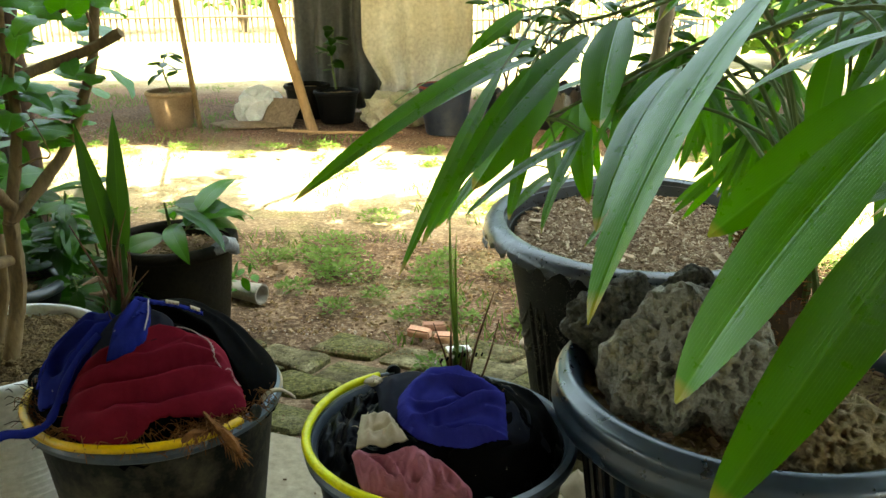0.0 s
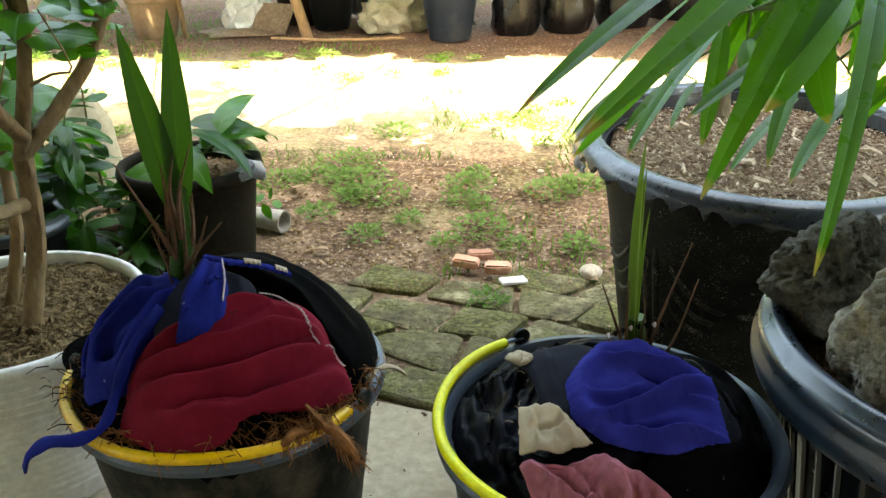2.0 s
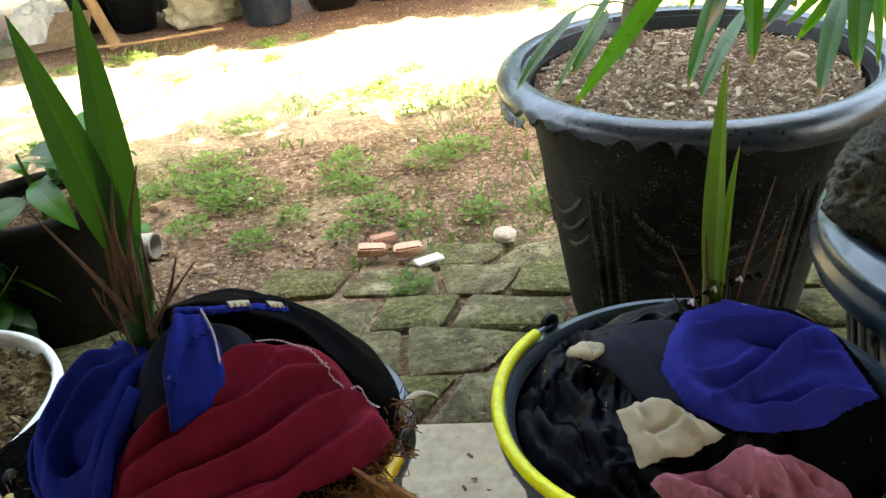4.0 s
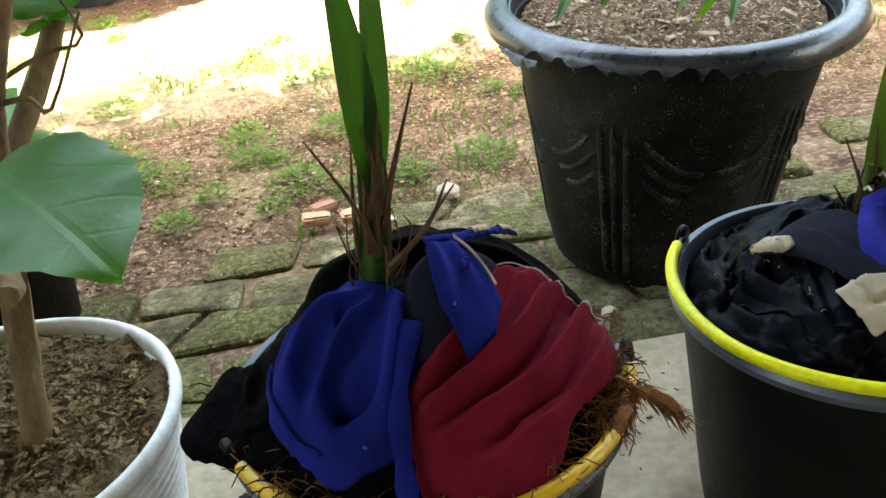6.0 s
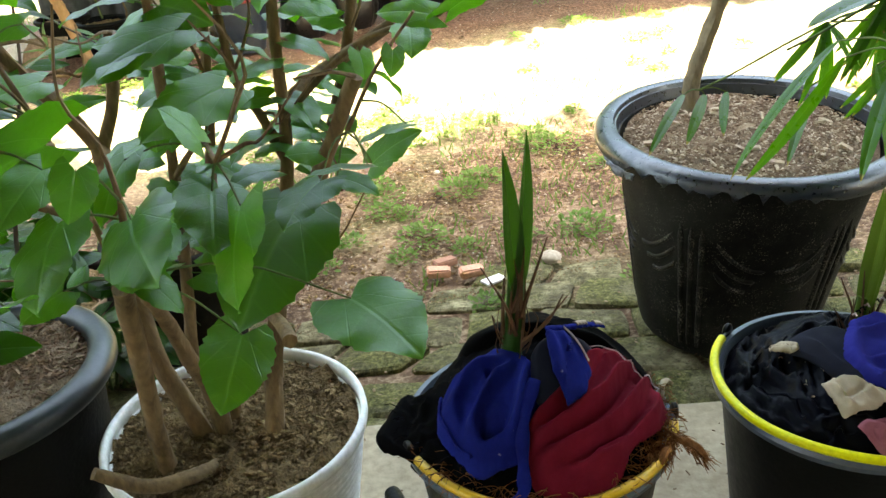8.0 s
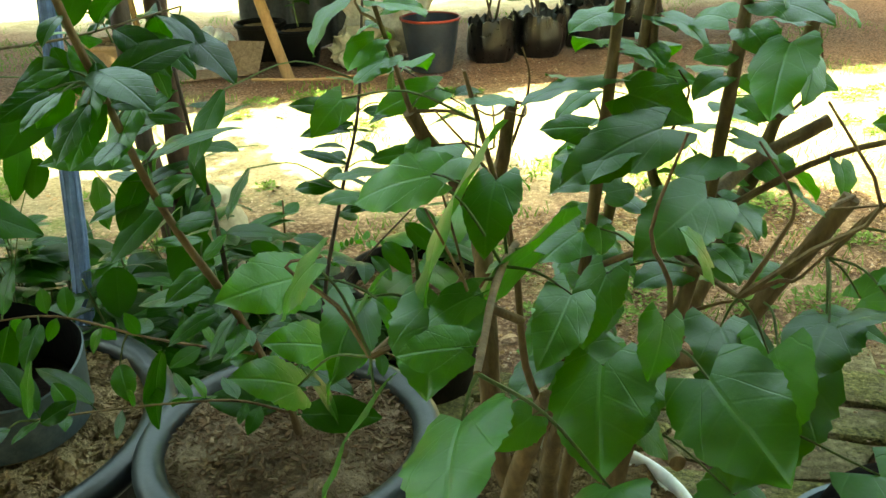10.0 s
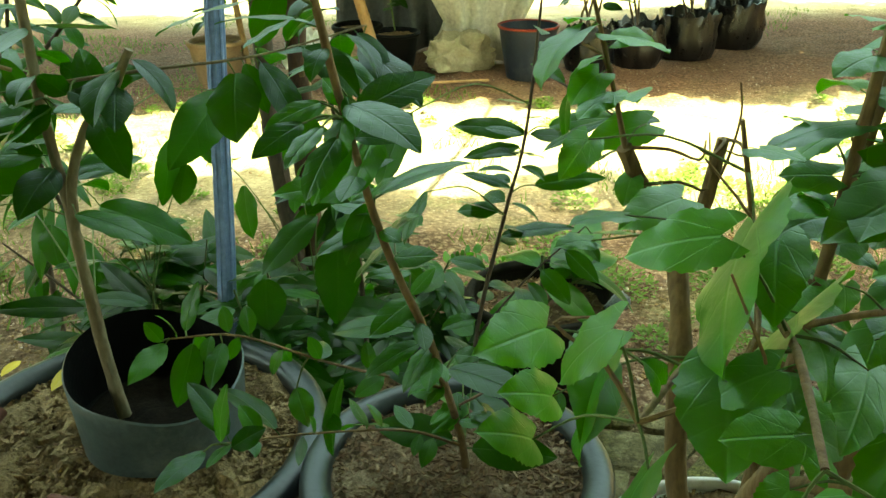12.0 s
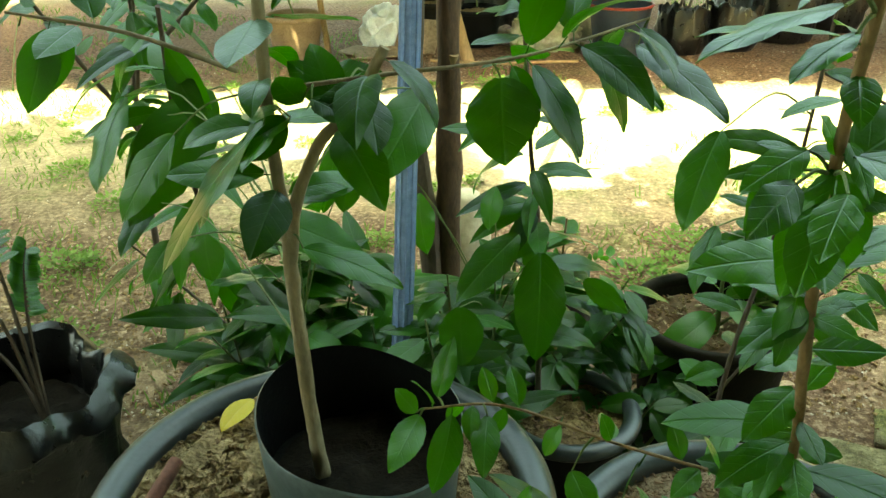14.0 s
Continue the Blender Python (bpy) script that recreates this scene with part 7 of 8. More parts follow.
# ---------------------------------------------------------------- bags, poles and trunks
def build_left_things():
    bag = base("nursery_bag", (-1.245, 1.682, 0.378), "grey-black rubbery nursery bag holding a young tree", "nursery bag")
    rnd = random.Random(2)

    def wob(k, a, r, z):
        return r * (1 + 0.05 * math.cos(2 * a + 0.6) + 0.012 * math.sin(5 * a)), z + (0.02 * math.sin(a) - 0.010 * math.cos(a) + 0.004 * math.sin(a * 3 + 1) if z > 0.09 else 0)
    part("wall", lathe([(0.0, 0.0), (0.100, 0.0), (0.104, 0.06), (0.107, 0.102), (0.105, 0.104)], 64, wob), RUBBER, bag)
    # lining and soil are blackened to stand for the shade of a deeper bag
    part("lining", lathe([(0.105, 0.104), (0.102, 0.06), (0.098, 0.03), (0.0, 0.03)], 64, wob), POT_BLACK, bag, "black inner side")
    s = part("soil", soil_bm(0.092, 0.008, 12, 40, 2.0), SHADE_SOIL, bag)
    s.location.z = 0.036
    poly = base("black_polybag", (-1.79, 1.95, 0.1), "crumpled black plastic planting bag with earth", "planting bag")

    def crease(k, a, r, z):
        v = Vector((math.cos(a) * 2, math.sin(a) * 2, z * 11))
        return r * (1 + 0.13 * noise.noise(v) + 0.16 * (0.4 - abs(noise.noise(v * 2.2)))), z + 0.04 * noise.noise(v * 0.8) * (z > 0.2)
    part("bag", lathe([(0.0, 0.0), (0.14, 0.0), (0.15, 0.05), (0.146, 0.09), (0.156, 0.14), (0.15, 0.19), (0.158, 0.23), (0.166, 0.242), (0.174, 0.238), (0.178, 0.246), (0.168, 0.272), (0.156, 0.284), (0.146, 0.276), (0.14, 0.2), (0.135, 0.17), (0.0, 0.17)], 96, crease), POLYBAG, poly)
    s = part("soil", soil_bm(0.118, 0.012, 12, 40, 9.0), SHADE_SOIL, poly)
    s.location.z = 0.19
    poly.matrix_basis = poly.matrix_basis @ Matrix.Diagonal((0.9, 0.9, 0.84, 1))
    run = [(0, 0, 0), (0.012, 0.057, 0.23), (0.027, 0.131, 0.53), (0.06, 0.25, 1.3)]
    pole = part("blue_pole", tube(run, 0.0128, 20), BLUE_PIPE)
    for k in range(9):
        a = 2 * math.pi * k / 9
        part("rib", tube([(x + 0.0125 * math.cos(a), y + 0.0125 * math.sin(a), z) for x, y, z in run], 0.0026, 6), BLUE_PIPE, pole)
    pole.location = (-1.238, 1.865, ground_height(-1.24, 1.9))
    tagged(pole, "upright blue-grey plastic pole standing in the earth", "pole")


build_left_things()


def build_yard_trees():
    o = Vector((-1.16, 2.6, -0.1))
    tree = base("yard_tree", o, "tree with two slender brown trunks in the yard and an unseen crown added for shade", "tree")
    for pts, r0, r1, mat in (([(-1.15, 2.6, -0.12), (-1.151, 2.6, 0.28), (-1.147, 2.6, 0.52), (-1.14, 2.62, 0.9), (-1.05, 2.9, 1.3), (-0.6, 4.4, 1.6)], 0.030, 0.022, BARK_MID), ([(-1.17, 2.58, -0.12), (-1.19, 2.58, 0.23), (-1.217, 2.58, 0.52), (-1.23, 2.58, 0.9), (-1.4, 2.9, 1.3), (-2.0, 4.4, 1.6)], 0.026, 0.018, BARK_DARK)):
        p = bend([Vector(q) - o for q in pts], 6)
        part("trunk", tube(p, taper(r0, r1, len(p)) if len(p) < 20 else taper(r0, r1, 19) + taper(r1, 0.007, len(p) - 19), 12, bumpy=0.35), mat, tree)
    part("cut_stub", tube([(-0.0, -0.0, 0.68), (0.02, -0.02, 0.75)], [0.014, 0.012], 8), BARK, tree)
    # this crown is never in view: added low to shade the far yard
    rnd = random.Random(12)
    verts, faces, uvs = [], [], []
    for k in range(16000):
        u = rnd.uniform(-4.6, 3.6)
        c = Vector((u, 5.85 + rnd.uniform(-1.5, 1.45) + 0.35 * noise.noise(Vector((u * 1.6, 0, 0))), 1.62 + max(-0.2, rnd.gauss(0, 0.12))))
        m = pose(*c, rnd.uniform(-50, 50), rnd.uniform(-50, 50), rnd.uniform(0, 360))
        b = len(verts)
        for x, y, z, u1, v1 in ((0, -0.11, 0, 0.5, 0), (0.05, -0.03, 0.01, 1, 0.4), (0.04, 0.06, 0, 0.9, 0.8), (0, 0.13, -0.02, 0.5, 1), (-0.04, 0.06, 0, 0.1, 0.8), (-0.05, -0.03, 0.01, 0, 0.4)):
            verts.append(m @ Vector((x, y, z)) - o)
            uvs.append((u1, v1))
        faces.append(tuple(range(b, b + 6)))
    crown = new("crown", quads("crown", verts, faces, L_DARK, uvs))
    crown.parent = tree
    return tree


build_yard_trees()


def build_pot_tree():
    o = Vector((0.42, 1.985, 0.42))
    ob = base("potted_tree", o, "young tree with a bare grey-brown trunk in a large pot", "young tree")
    p = bend([(0, 0, -0.02), (0.002, 0, 0.06), (0.02, -0.005, 0.13), (0.05, -0.015, 0.24), (0.075, -0.02, 0.45), (0.09, -0.02, 0.9)], 7)
    part("trunk", tube(p, [0.024, 0.021, 0.019] + taper(0.0165, 0.012, len(p) - 3), 12, bumpy=0.35), BARK_PALE, ob)
    return ob


build_pot_tree()


def build_shade_fringe():
    """Unseen leaves added along the eaves, whose shade breaks up the edge of the sunlight in the yard."""
    ob = base("shade_fringe", (0, 1.2, 2.85), "unseen leafy fringe added along the eaves to dapple the sunlight", "vine")
    ob.matrix_basis = HOUSE @ pose(0, 0.32, 2.82)
    rnd = random.Random(44)
    part("stem", tube([(-4.2 + 0.4 * k, 0.04 * math.sin(k * 1.7), 0.02 * math.sin(k)) for k in range(22)], 0.012, 6), BARK_DARK, ob)
    verts, faces, uvs = [], [], []
    for _ in range(2400):
        x = rnd.uniform(-4.2, 4.2)
        reach = 0.10 + 0.75 * max(0.0, noise.noise(Vector((x * 1.9, 3, 0))) + 0.3 * noise.noise(Vector((x * 6, 1, 0))) + 0.25)
        m = pose(x, rnd.uniform(-0.05, reach), rnd.uniform(-0.1, 0.08), rnd.uniform(-50, 50), rnd.uniform(-50, 50), rnd.uniform(0, 360)) @ Matrix.Scale(rnd.uniform(0.5, 1.1), 4)
        b = len(verts)
        for px, py, pz, u, v in ((0, -0.07, 0, 0.5, 0), (0.045, -0.02, 0.01, 1, 0.4), (0.03, 0.05, 0, 0.9, 0.8), (0, 0.09, -0.02, 0.5, 1), (-0.03, 0.05, 0, 0.1, 0.8), (-0.045, -0.02, 0.01, 0, 0.4)):
            verts.append(m @ Vector((px, py, pz)))
            uvs.append((u, v))
        faces.append(tuple(range(b, b + 6)))
    crown = new("foliage", quads("foliage", verts, faces, L_DARK, uvs))
    crown.parent = ob
    return ob


build_shade_fringe()


def build_undergrowth():
    """Leafy shoots that crowd the ground behind the pots."""
    rnd = random.Random(44)
    for x, y, n, h in ((-1.12, 1.98, 6, 0.56), (-1.0, 2.3, 6, 0.52), (-1.38, 2.2, 6, 0.54), (-0.84, 2.22, 4, 0.32)):
        z = ground_height(x, y)
        lines = []
        for _ in range(n):
            dx, dy, up = rnd.uniform(-0.17, 0.17), rnd.uniform(-0.12, 0.12), rnd.uniform(0.6, 1.0) * h
            lines.append(([(x + dx * 0.15, y + dy * 0.15, z), (x + dx * 0.5, y + dy * 0.5, z + up * 0.55), (x + dx, y + dy, z + up)], 0.0035, 0.0015))
        build_young_tree("undergrowth_shrub", (x, y, z), lines, OVALS, 38 * n if n > 4 else 90, "dense dark green leafy shoots rooted behind the pots", GREEN_STEM, int(rnd.random() * 900), 0.22, (0.55, 1.0), 68, 0.35, category="shrub")


build_undergrowth()


def build_creepers():
    """Low plants with small leaves spread over the earth past the paving."""
    rnd = random.Random(61)
    for x, y, reach, n in ((-0.68, 2.6, 0.17, 80), (-0.9, 2.86, 0.24, 110), (-1.15, 2.75, 0.22, 100)):
        z = ground_height(x, y)
        lines = []
        for k in range(7):
            a, h = 6.283 * (k + rnd.random() * 0.6) / 7, rnd.uniform(0.05, 0.16)
            d = Vector((math.cos(a), math.sin(a) * 0.8, 0)) * reach * rnd.uniform(0.5, 1.0)
            lines.append(([(x, y, z), (x + d.x * 0.45, y + d.y * 0.45, z + h * 0.8), (x + d.x, y + d.y, z + h)], 0.002, 0.0008))
        build_young_tree("creeping_plant", (x, y, z), lines, SMALLS, n, "low spreading green plant with small oval leaves on the earth", GREEN_STEM, rnd.randrange(900), 0.1, (0.55, 1.15), 65, 0.1, category="plant")


build_creepers()


# ---------------------------------------------------------------- small things on the slab and in the pots
def build_coir():
    rnd = random.Random(4)
    verts, faces = [], []

    def strand(p, r):
        k = len(verts)
        for q in p:
            for a in (0, 2.09, 4.19):
                verts.append((q[0] + r * math.cos(a), q[1] + r * math.sin(a) * 0.6, q[2] + r * math.sin(a)))
        for j in range(len(p) - 1):
            for i in range(3):
                faces.append((k + 3 * j + i, k + 3 * j + (i + 1) % 3, k + 3 * j + 3 + (i + 1) % 3, k + 3 * j + 3 + i))
    for _ in range(520):
        a = radians(rnd.choice((rnd.uniform(185, 250), rnd.uniform(250, 330), rnd.uniform(300, 360), rnd.uniform(300, 350))))
        r = rnd.uniform(0.118, 0.156)
        c = Vector((r * math.cos(a), r * math.sin(a), 0.262 + rnd.uniform(-0.004, 0.014)))
        d = Vector((rnd.uniform(-1, 1), rnd.uniform(-1, 1), rnd.uniform(-0.25, 0.4))).normalized() * rnd.uniform(0.012, 0.034)
        b = Vector((rnd.uniform(-0.01, 0.01), rnd.uniform(-0.01, 0.01), rnd.uniform(0.0, 0.014)))
        strand(bend([c - d * 0.5, c + b, c + d * 0.5 + Vector((0, 0, rnd.uniform(-0.012, 0.004)))], 3), rnd.uniform(0.0003, 0.0006))
    ob = new("coir_litter", quads("coir_litter", verts, faces, COIR))
    ob.location = BUCKET_A
    tagged(ob, "reddish brown coconut fibres scattered along a bucket rim", "coconut fibre", kind="stuff")
    # husk pieces that stick out over the rim
    for k, (a, r, tip, w) in enumerate((((-0.117, 1.150, 0.378), 0.008, (-0.086, 1.138, 0.347), 1.0), ((-0.13, 1.145, 0.374), 0.006, (-0.15, 1.13, 0.368), 0.8))):
        a, tip = Vector(a), Vector(tip)
        husk = base("husk_tuft", a, "shaggy tuft of brown coconut husk over a bucket rim", "coconut husk", "husk tufts")
        part("core", tube([v - a for v in bend([a - (tip - a) * 0.5, a, (a + tip) / 2 + Vector((0, 0, 0.006)), tip], 4)], [0.0015, 0.0022, 0.0028, 0.0032, 0.0036, 0.004, 0.0042, 0.0043, 0.0043, 0.0042, 0.004, 0.0034, 0.002], 9, bumpy=0.9), COIR, husk)
        for j in range(130):
            s = a.lerp(tip, rnd.uniform(-0.3, 1.0)) - a
            d = Vector((rnd.uniform(-1, 1), rnd.uniform(-1, 1), rnd.uniform(-1, 0.8))).normalized() * rnd.uniform(0.006, 0.013)
            part("fibre", tube([s, s + d * 0.6 + Vector((0, 0, 0.002)), s + d + (tip - a) * 0.2], [0.0008, 0.0006, 0.0003], 3), COIR, husk)
    me = chips_mesh("slab_dirt", 0.55, 420, 0.006, BROWN_CHIP, 77, lift=0.002)
    ob = new("slab_dirt", me)
    ob.matrix_basis = HOUSE @ pose(0.05, -0.35, 0.1)
    tagged(ob, "dark crumbs of earth strewn on a concrete slab", "dirt", kind="stuff")
    t = part("rubber_stub", lathe([(0.0, 0.0), (0.012, 0.0), (0.0125, 0.004), (0.0125, 0.085), (0.011, 0.09), (0.009, 0.088), (0.009, 0.02), (0.0, 0.02)], 20), POT_BLACK)
    t.matrix_basis = pose(-0.368, 1.385, 0.1135, -90, 0, 6)
    tagged(t, "short black rubber hose stub lying on concrete", "hose stub")
    g = strap("pale_tie", BUCKET_A, [(0.143, -0.030, 0.268), (0.150, -0.022, 0.275), (0.160, -0.012, 0.275), (0.170, -0.004, 0.267), (0.177, 0.002, 0.257)], 0.008, CREAM, "short pale cloth tie over a bucket rim")


build_coir()
scrap = part("paper_scrap", tube([(0.30, 1.43, 0.113), (0.325, 1.437, 0.125), (0.355, 1.442, 0.118)], [0.014, 0.022, 0.012], 10, bumpy=0.8), CREAM)
tagged(scrap, "crumpled pale paper scrap between a bucket and a pot", "paper")


def build_yard_bits():
    rnd = random.Random(6)

    def chunk(name, x, y, size, mat, label, category, turn, group=""):
        w, d, h = size
        bm = box(w, d, h, bevel=min(size) * 0.16)
        for v in bm.verts:
            v.co += Vector((noise.noise(v.co * 90 + Vector((x, y, 0)) * 9), noise.noise(v.co * 90 + Vector((5, x, y))), noise.noise(v.co * 90 + Vector((9, y, x))))) * min(size) * 0.16
        ob = part(name, bm, mat, angle=60)
        ob.matrix_basis = pose(x, y, ground_height(x, y) + 0.018 + h * 0.35, rnd.uniform(-5, 5), rnd.uniform(-5, 5), turn)
        tagged(ob, label, category, group)
    chunk("brick_piece", -0.022, 2.415, (0.062, 0.034, 0.026), BRICK, "broken orange-pink brick piece on the earth", "brick", -8, "brick pieces")
    chunk("brick_piece", 0.055, 2.375, (0.062, 0.036, 0.026), BRICK, "broken orange-pink brick piece on the earth", "brick", -2, "brick pieces")
    chunk("brick_piece", 0.012, 2.47, (0.066, 0.034, 0.022), BRICK_DARK, "broken dark red brick piece on the earth", "brick", 14, "brick pieces")
    chunk("tile_shard", 0.09, 2.305, (0.062, 0.03, 0.008), SHARD, "white broken tile shard", "tile shard", 20)
    chunk("brick_piece", -0.92, 2.72, (0.16, 0.09, 0.06), BRICK_DARK, "old red brick on the earth", "brick", 25, "brick pieces")
    chunk("brick_piece", -0.55, 2.95, (0.05, 0.03, 0.02), CLAY, "small pale brick crumb", "brick", 60, "brick pieces")
    for x, y, r, mat in ((0.275, 2.36, 0.027, PEBBLE), (-0.3, 2.9, 0.009, PEBBLE), (0.2, 3.15, 0.011, PEBBLE)):
        bm = bmesh.new()
        bmesh.ops.create_icosphere(bm, subdivisions=3, radius=r)
        for v in bm.verts:
            v.co *= 1 + 0.12 * noise.noise(v.co * 50 + Vector((x * 9, y, 0)))
            v.co.z *= 0.62
        ob = part("pebble", bm, mat, angle=180)
        ob.location = (x, y, ground_height(x, y) + 0.016 + r * 0.35)
        tagged(ob, "smooth pale pebble lying on the earth", "stone", "pebbles")
    pipe = part("pipe_piece", lathe([(0.027, 0.0), (0.032, 0.0), (0.030, 0.03), (0.027, 0.11), (0.027, 0.17), (0.022, 0.17), (0.022, 0.02), (0.027, 0.0)], 36), PIPE)
    pipe.matrix_basis = pose(-0.525, 2.655, ground_height(-0.525, 2.655) + 0.036, 90, 0, 247)
    tagged(pipe, "dirty grey-white plastic pipe piece lying on the earth", "pipe")
    log = part("clay_pipe", lathe([(0.045, 0.0), (0.055, 0.0), (0.055, 0.26), (0.045, 0.26), (0.045, 0.0)], 32), OLIVE_POT)
    log.matrix_basis = pose(-0.72, 2.75, ground_height(-0.72, 2.75) + 0.05, 90, 0, 252)
    tagged(log, "mossy brown clay pipe lying on the earth", "pipe")
    o = [(0.045, 0.0), (0.05, 0.05), (0.056, 0.09)]
    round_pot("clay_plant_pot", (-1.6, 2.54, ground_height(-1.6, 2.54) + 0.004), "small pale clay plant pot with a sapling", walls(o, 0.005), lip(0.056, 0.1, 0.008, 0.016, 0.006), PIPE, PIPE, 0.05, 0.08, SOIL, "clay pots")
    bm = lathe([(0.0, 0.0), (0.07, 0.0), (0.085, 0.05), (0.08, 0.16), (0.06, 0.27), (0.035, 0.33), (0.03, 0.36), (0.0, 0.365)], 40, lambda k, a, r, z: (r * (1 + 0.12 * noise.noise(Vector((math.cos(a) * 2, math.sin(a) * 2, z * 9)))), z))
    sack = part("sack", bm, SACK, angle=180)
    sack.matrix_basis = pose(-1.13, 2.86, ground_height(-1.13, 2.86) + 0.002, 6, 4, 0)
    tagged(sack, "tied cream plastic sack leaning by a tree trunk", "sack")
    for k, (a, b, r) in enumerate((((-1.484, 1.585, 0.385), (-1.452, 1.69, 0.412), 0.0105), ((-1.345, 1.545, 0.384), (-1.215, 1.508, 0.384), 0.011), ((-1.47, 1.62, 0.385), (-1.44, 1.63, 0.384), 0.003))):
        a, b = Vector(a), Vector(b)
        ob = part("clay_rod", tube([a, (a + b) / 2, b], [r * 0.8, r * 0.85, r * 0.7], 10, bumpy=0.3), ROD if k < 2 else CHIP)
        tagged(ob, "broken reddish clay rod lying on potting earth" if k < 2 else "thin dry twig lying on potting earth", "clay rod" if k < 2 else "twig")
    ym = leaf_mesh("yellow_leaf", "oval", 0.06, 0.038, 30, 0.2, L_YELLOW, 8, 6, 2)
    for k, (x, y, z, a) in enumerate(((-1.66, 2.22, 0.0, 40), (-1.9, 2.6, 0.0, 150), (-1.40, 1.83, 0.392, 150))):
        if z == 0.0:
            z = ground_height(x, y) + 0.028
        ob = new("fallen_leaf", ym)
        ob.matrix_basis = pose(x, y, z, 4, 6, a)
        tagged(ob, "fallen yellow leaf lying on earth", "leaf", "fallen leaves")
    dm = leaf_mesh("dry_leaf", "oval", 0.07, 0.035, 55, 0.45, LITTER, 8, 6, 5)
    spots = random.Random(19)
    for k in range(46):
        x, y = spots.uniform(-1.9, 1.2), spots.uniform(2.3, 5.2)
        ob = new("fallen_leaf", dm)
        ob.matrix_basis = pose(x, y, ground_height(x, y) + 0.02, spots.uniform(-15, 15), spots.uniform(-15, 15), spots.uniform(0, 360)) @ Matrix.Scale(spots.uniform(0.4, 0.9), 4)
        tagged(ob, "curled dry brown leaf on the earth", "leaf", "dry fallen leaves")
    part_dry = new("fallen_leaf", dm)
    part_dry.matrix_basis = pose(0.43, 1.78, 0.446, 10, 0, 70) @ Matrix.Scale(0.6, 4)
    tagged(part_dry, "curled dry brown leaf on mulch", "leaf", "dry fallen leaves")


build_yard_bits()


# ---------------------------------------------------------------- grass, weeds and litter
def weed_mesh(seed, count, reach):
    rnd = random.Random(seed)
    verts, faces, uvs = [], [], []
    for _ in range(count):
        a, d = rnd.uniform(0, 6.283), reach * rnd.random() ** 0.7 * 0.7
        l = rnd.uniform(0.009, 0.022)
        m = pose(d * math.cos(a), d * math.sin(a), rnd.uniform(0.0, 0.035) * (1 - d / reach) + 0.004, rnd.uniform(-10, 50), rnd.uniform(-25, 25), math.degrees(a) - 90 + rnd.uniform(-60, 60))
        b = len(verts)
        for x, y, z, u, v in ((0, 0, 0, 0.5, 0), (0.3, 0.4, 0.05, 1, 0.4), (0.22, 0.75, 0.03, 0.9, 0.8), (0, 1, -0.05, 0.5, 1), (-0.22, 0.75, 0.03, 0.1, 0.8), (-0.3, 0.4, 0.05, 0, 0.4)):
            verts.append(m @ Vector((x * l, y * l, z * l)))
            uvs.append((u, v))
        faces += [(b, b + 1, b + 2, b + 3), (b, b + 3, b + 4, b + 5)]
    return verts, faces, uvs


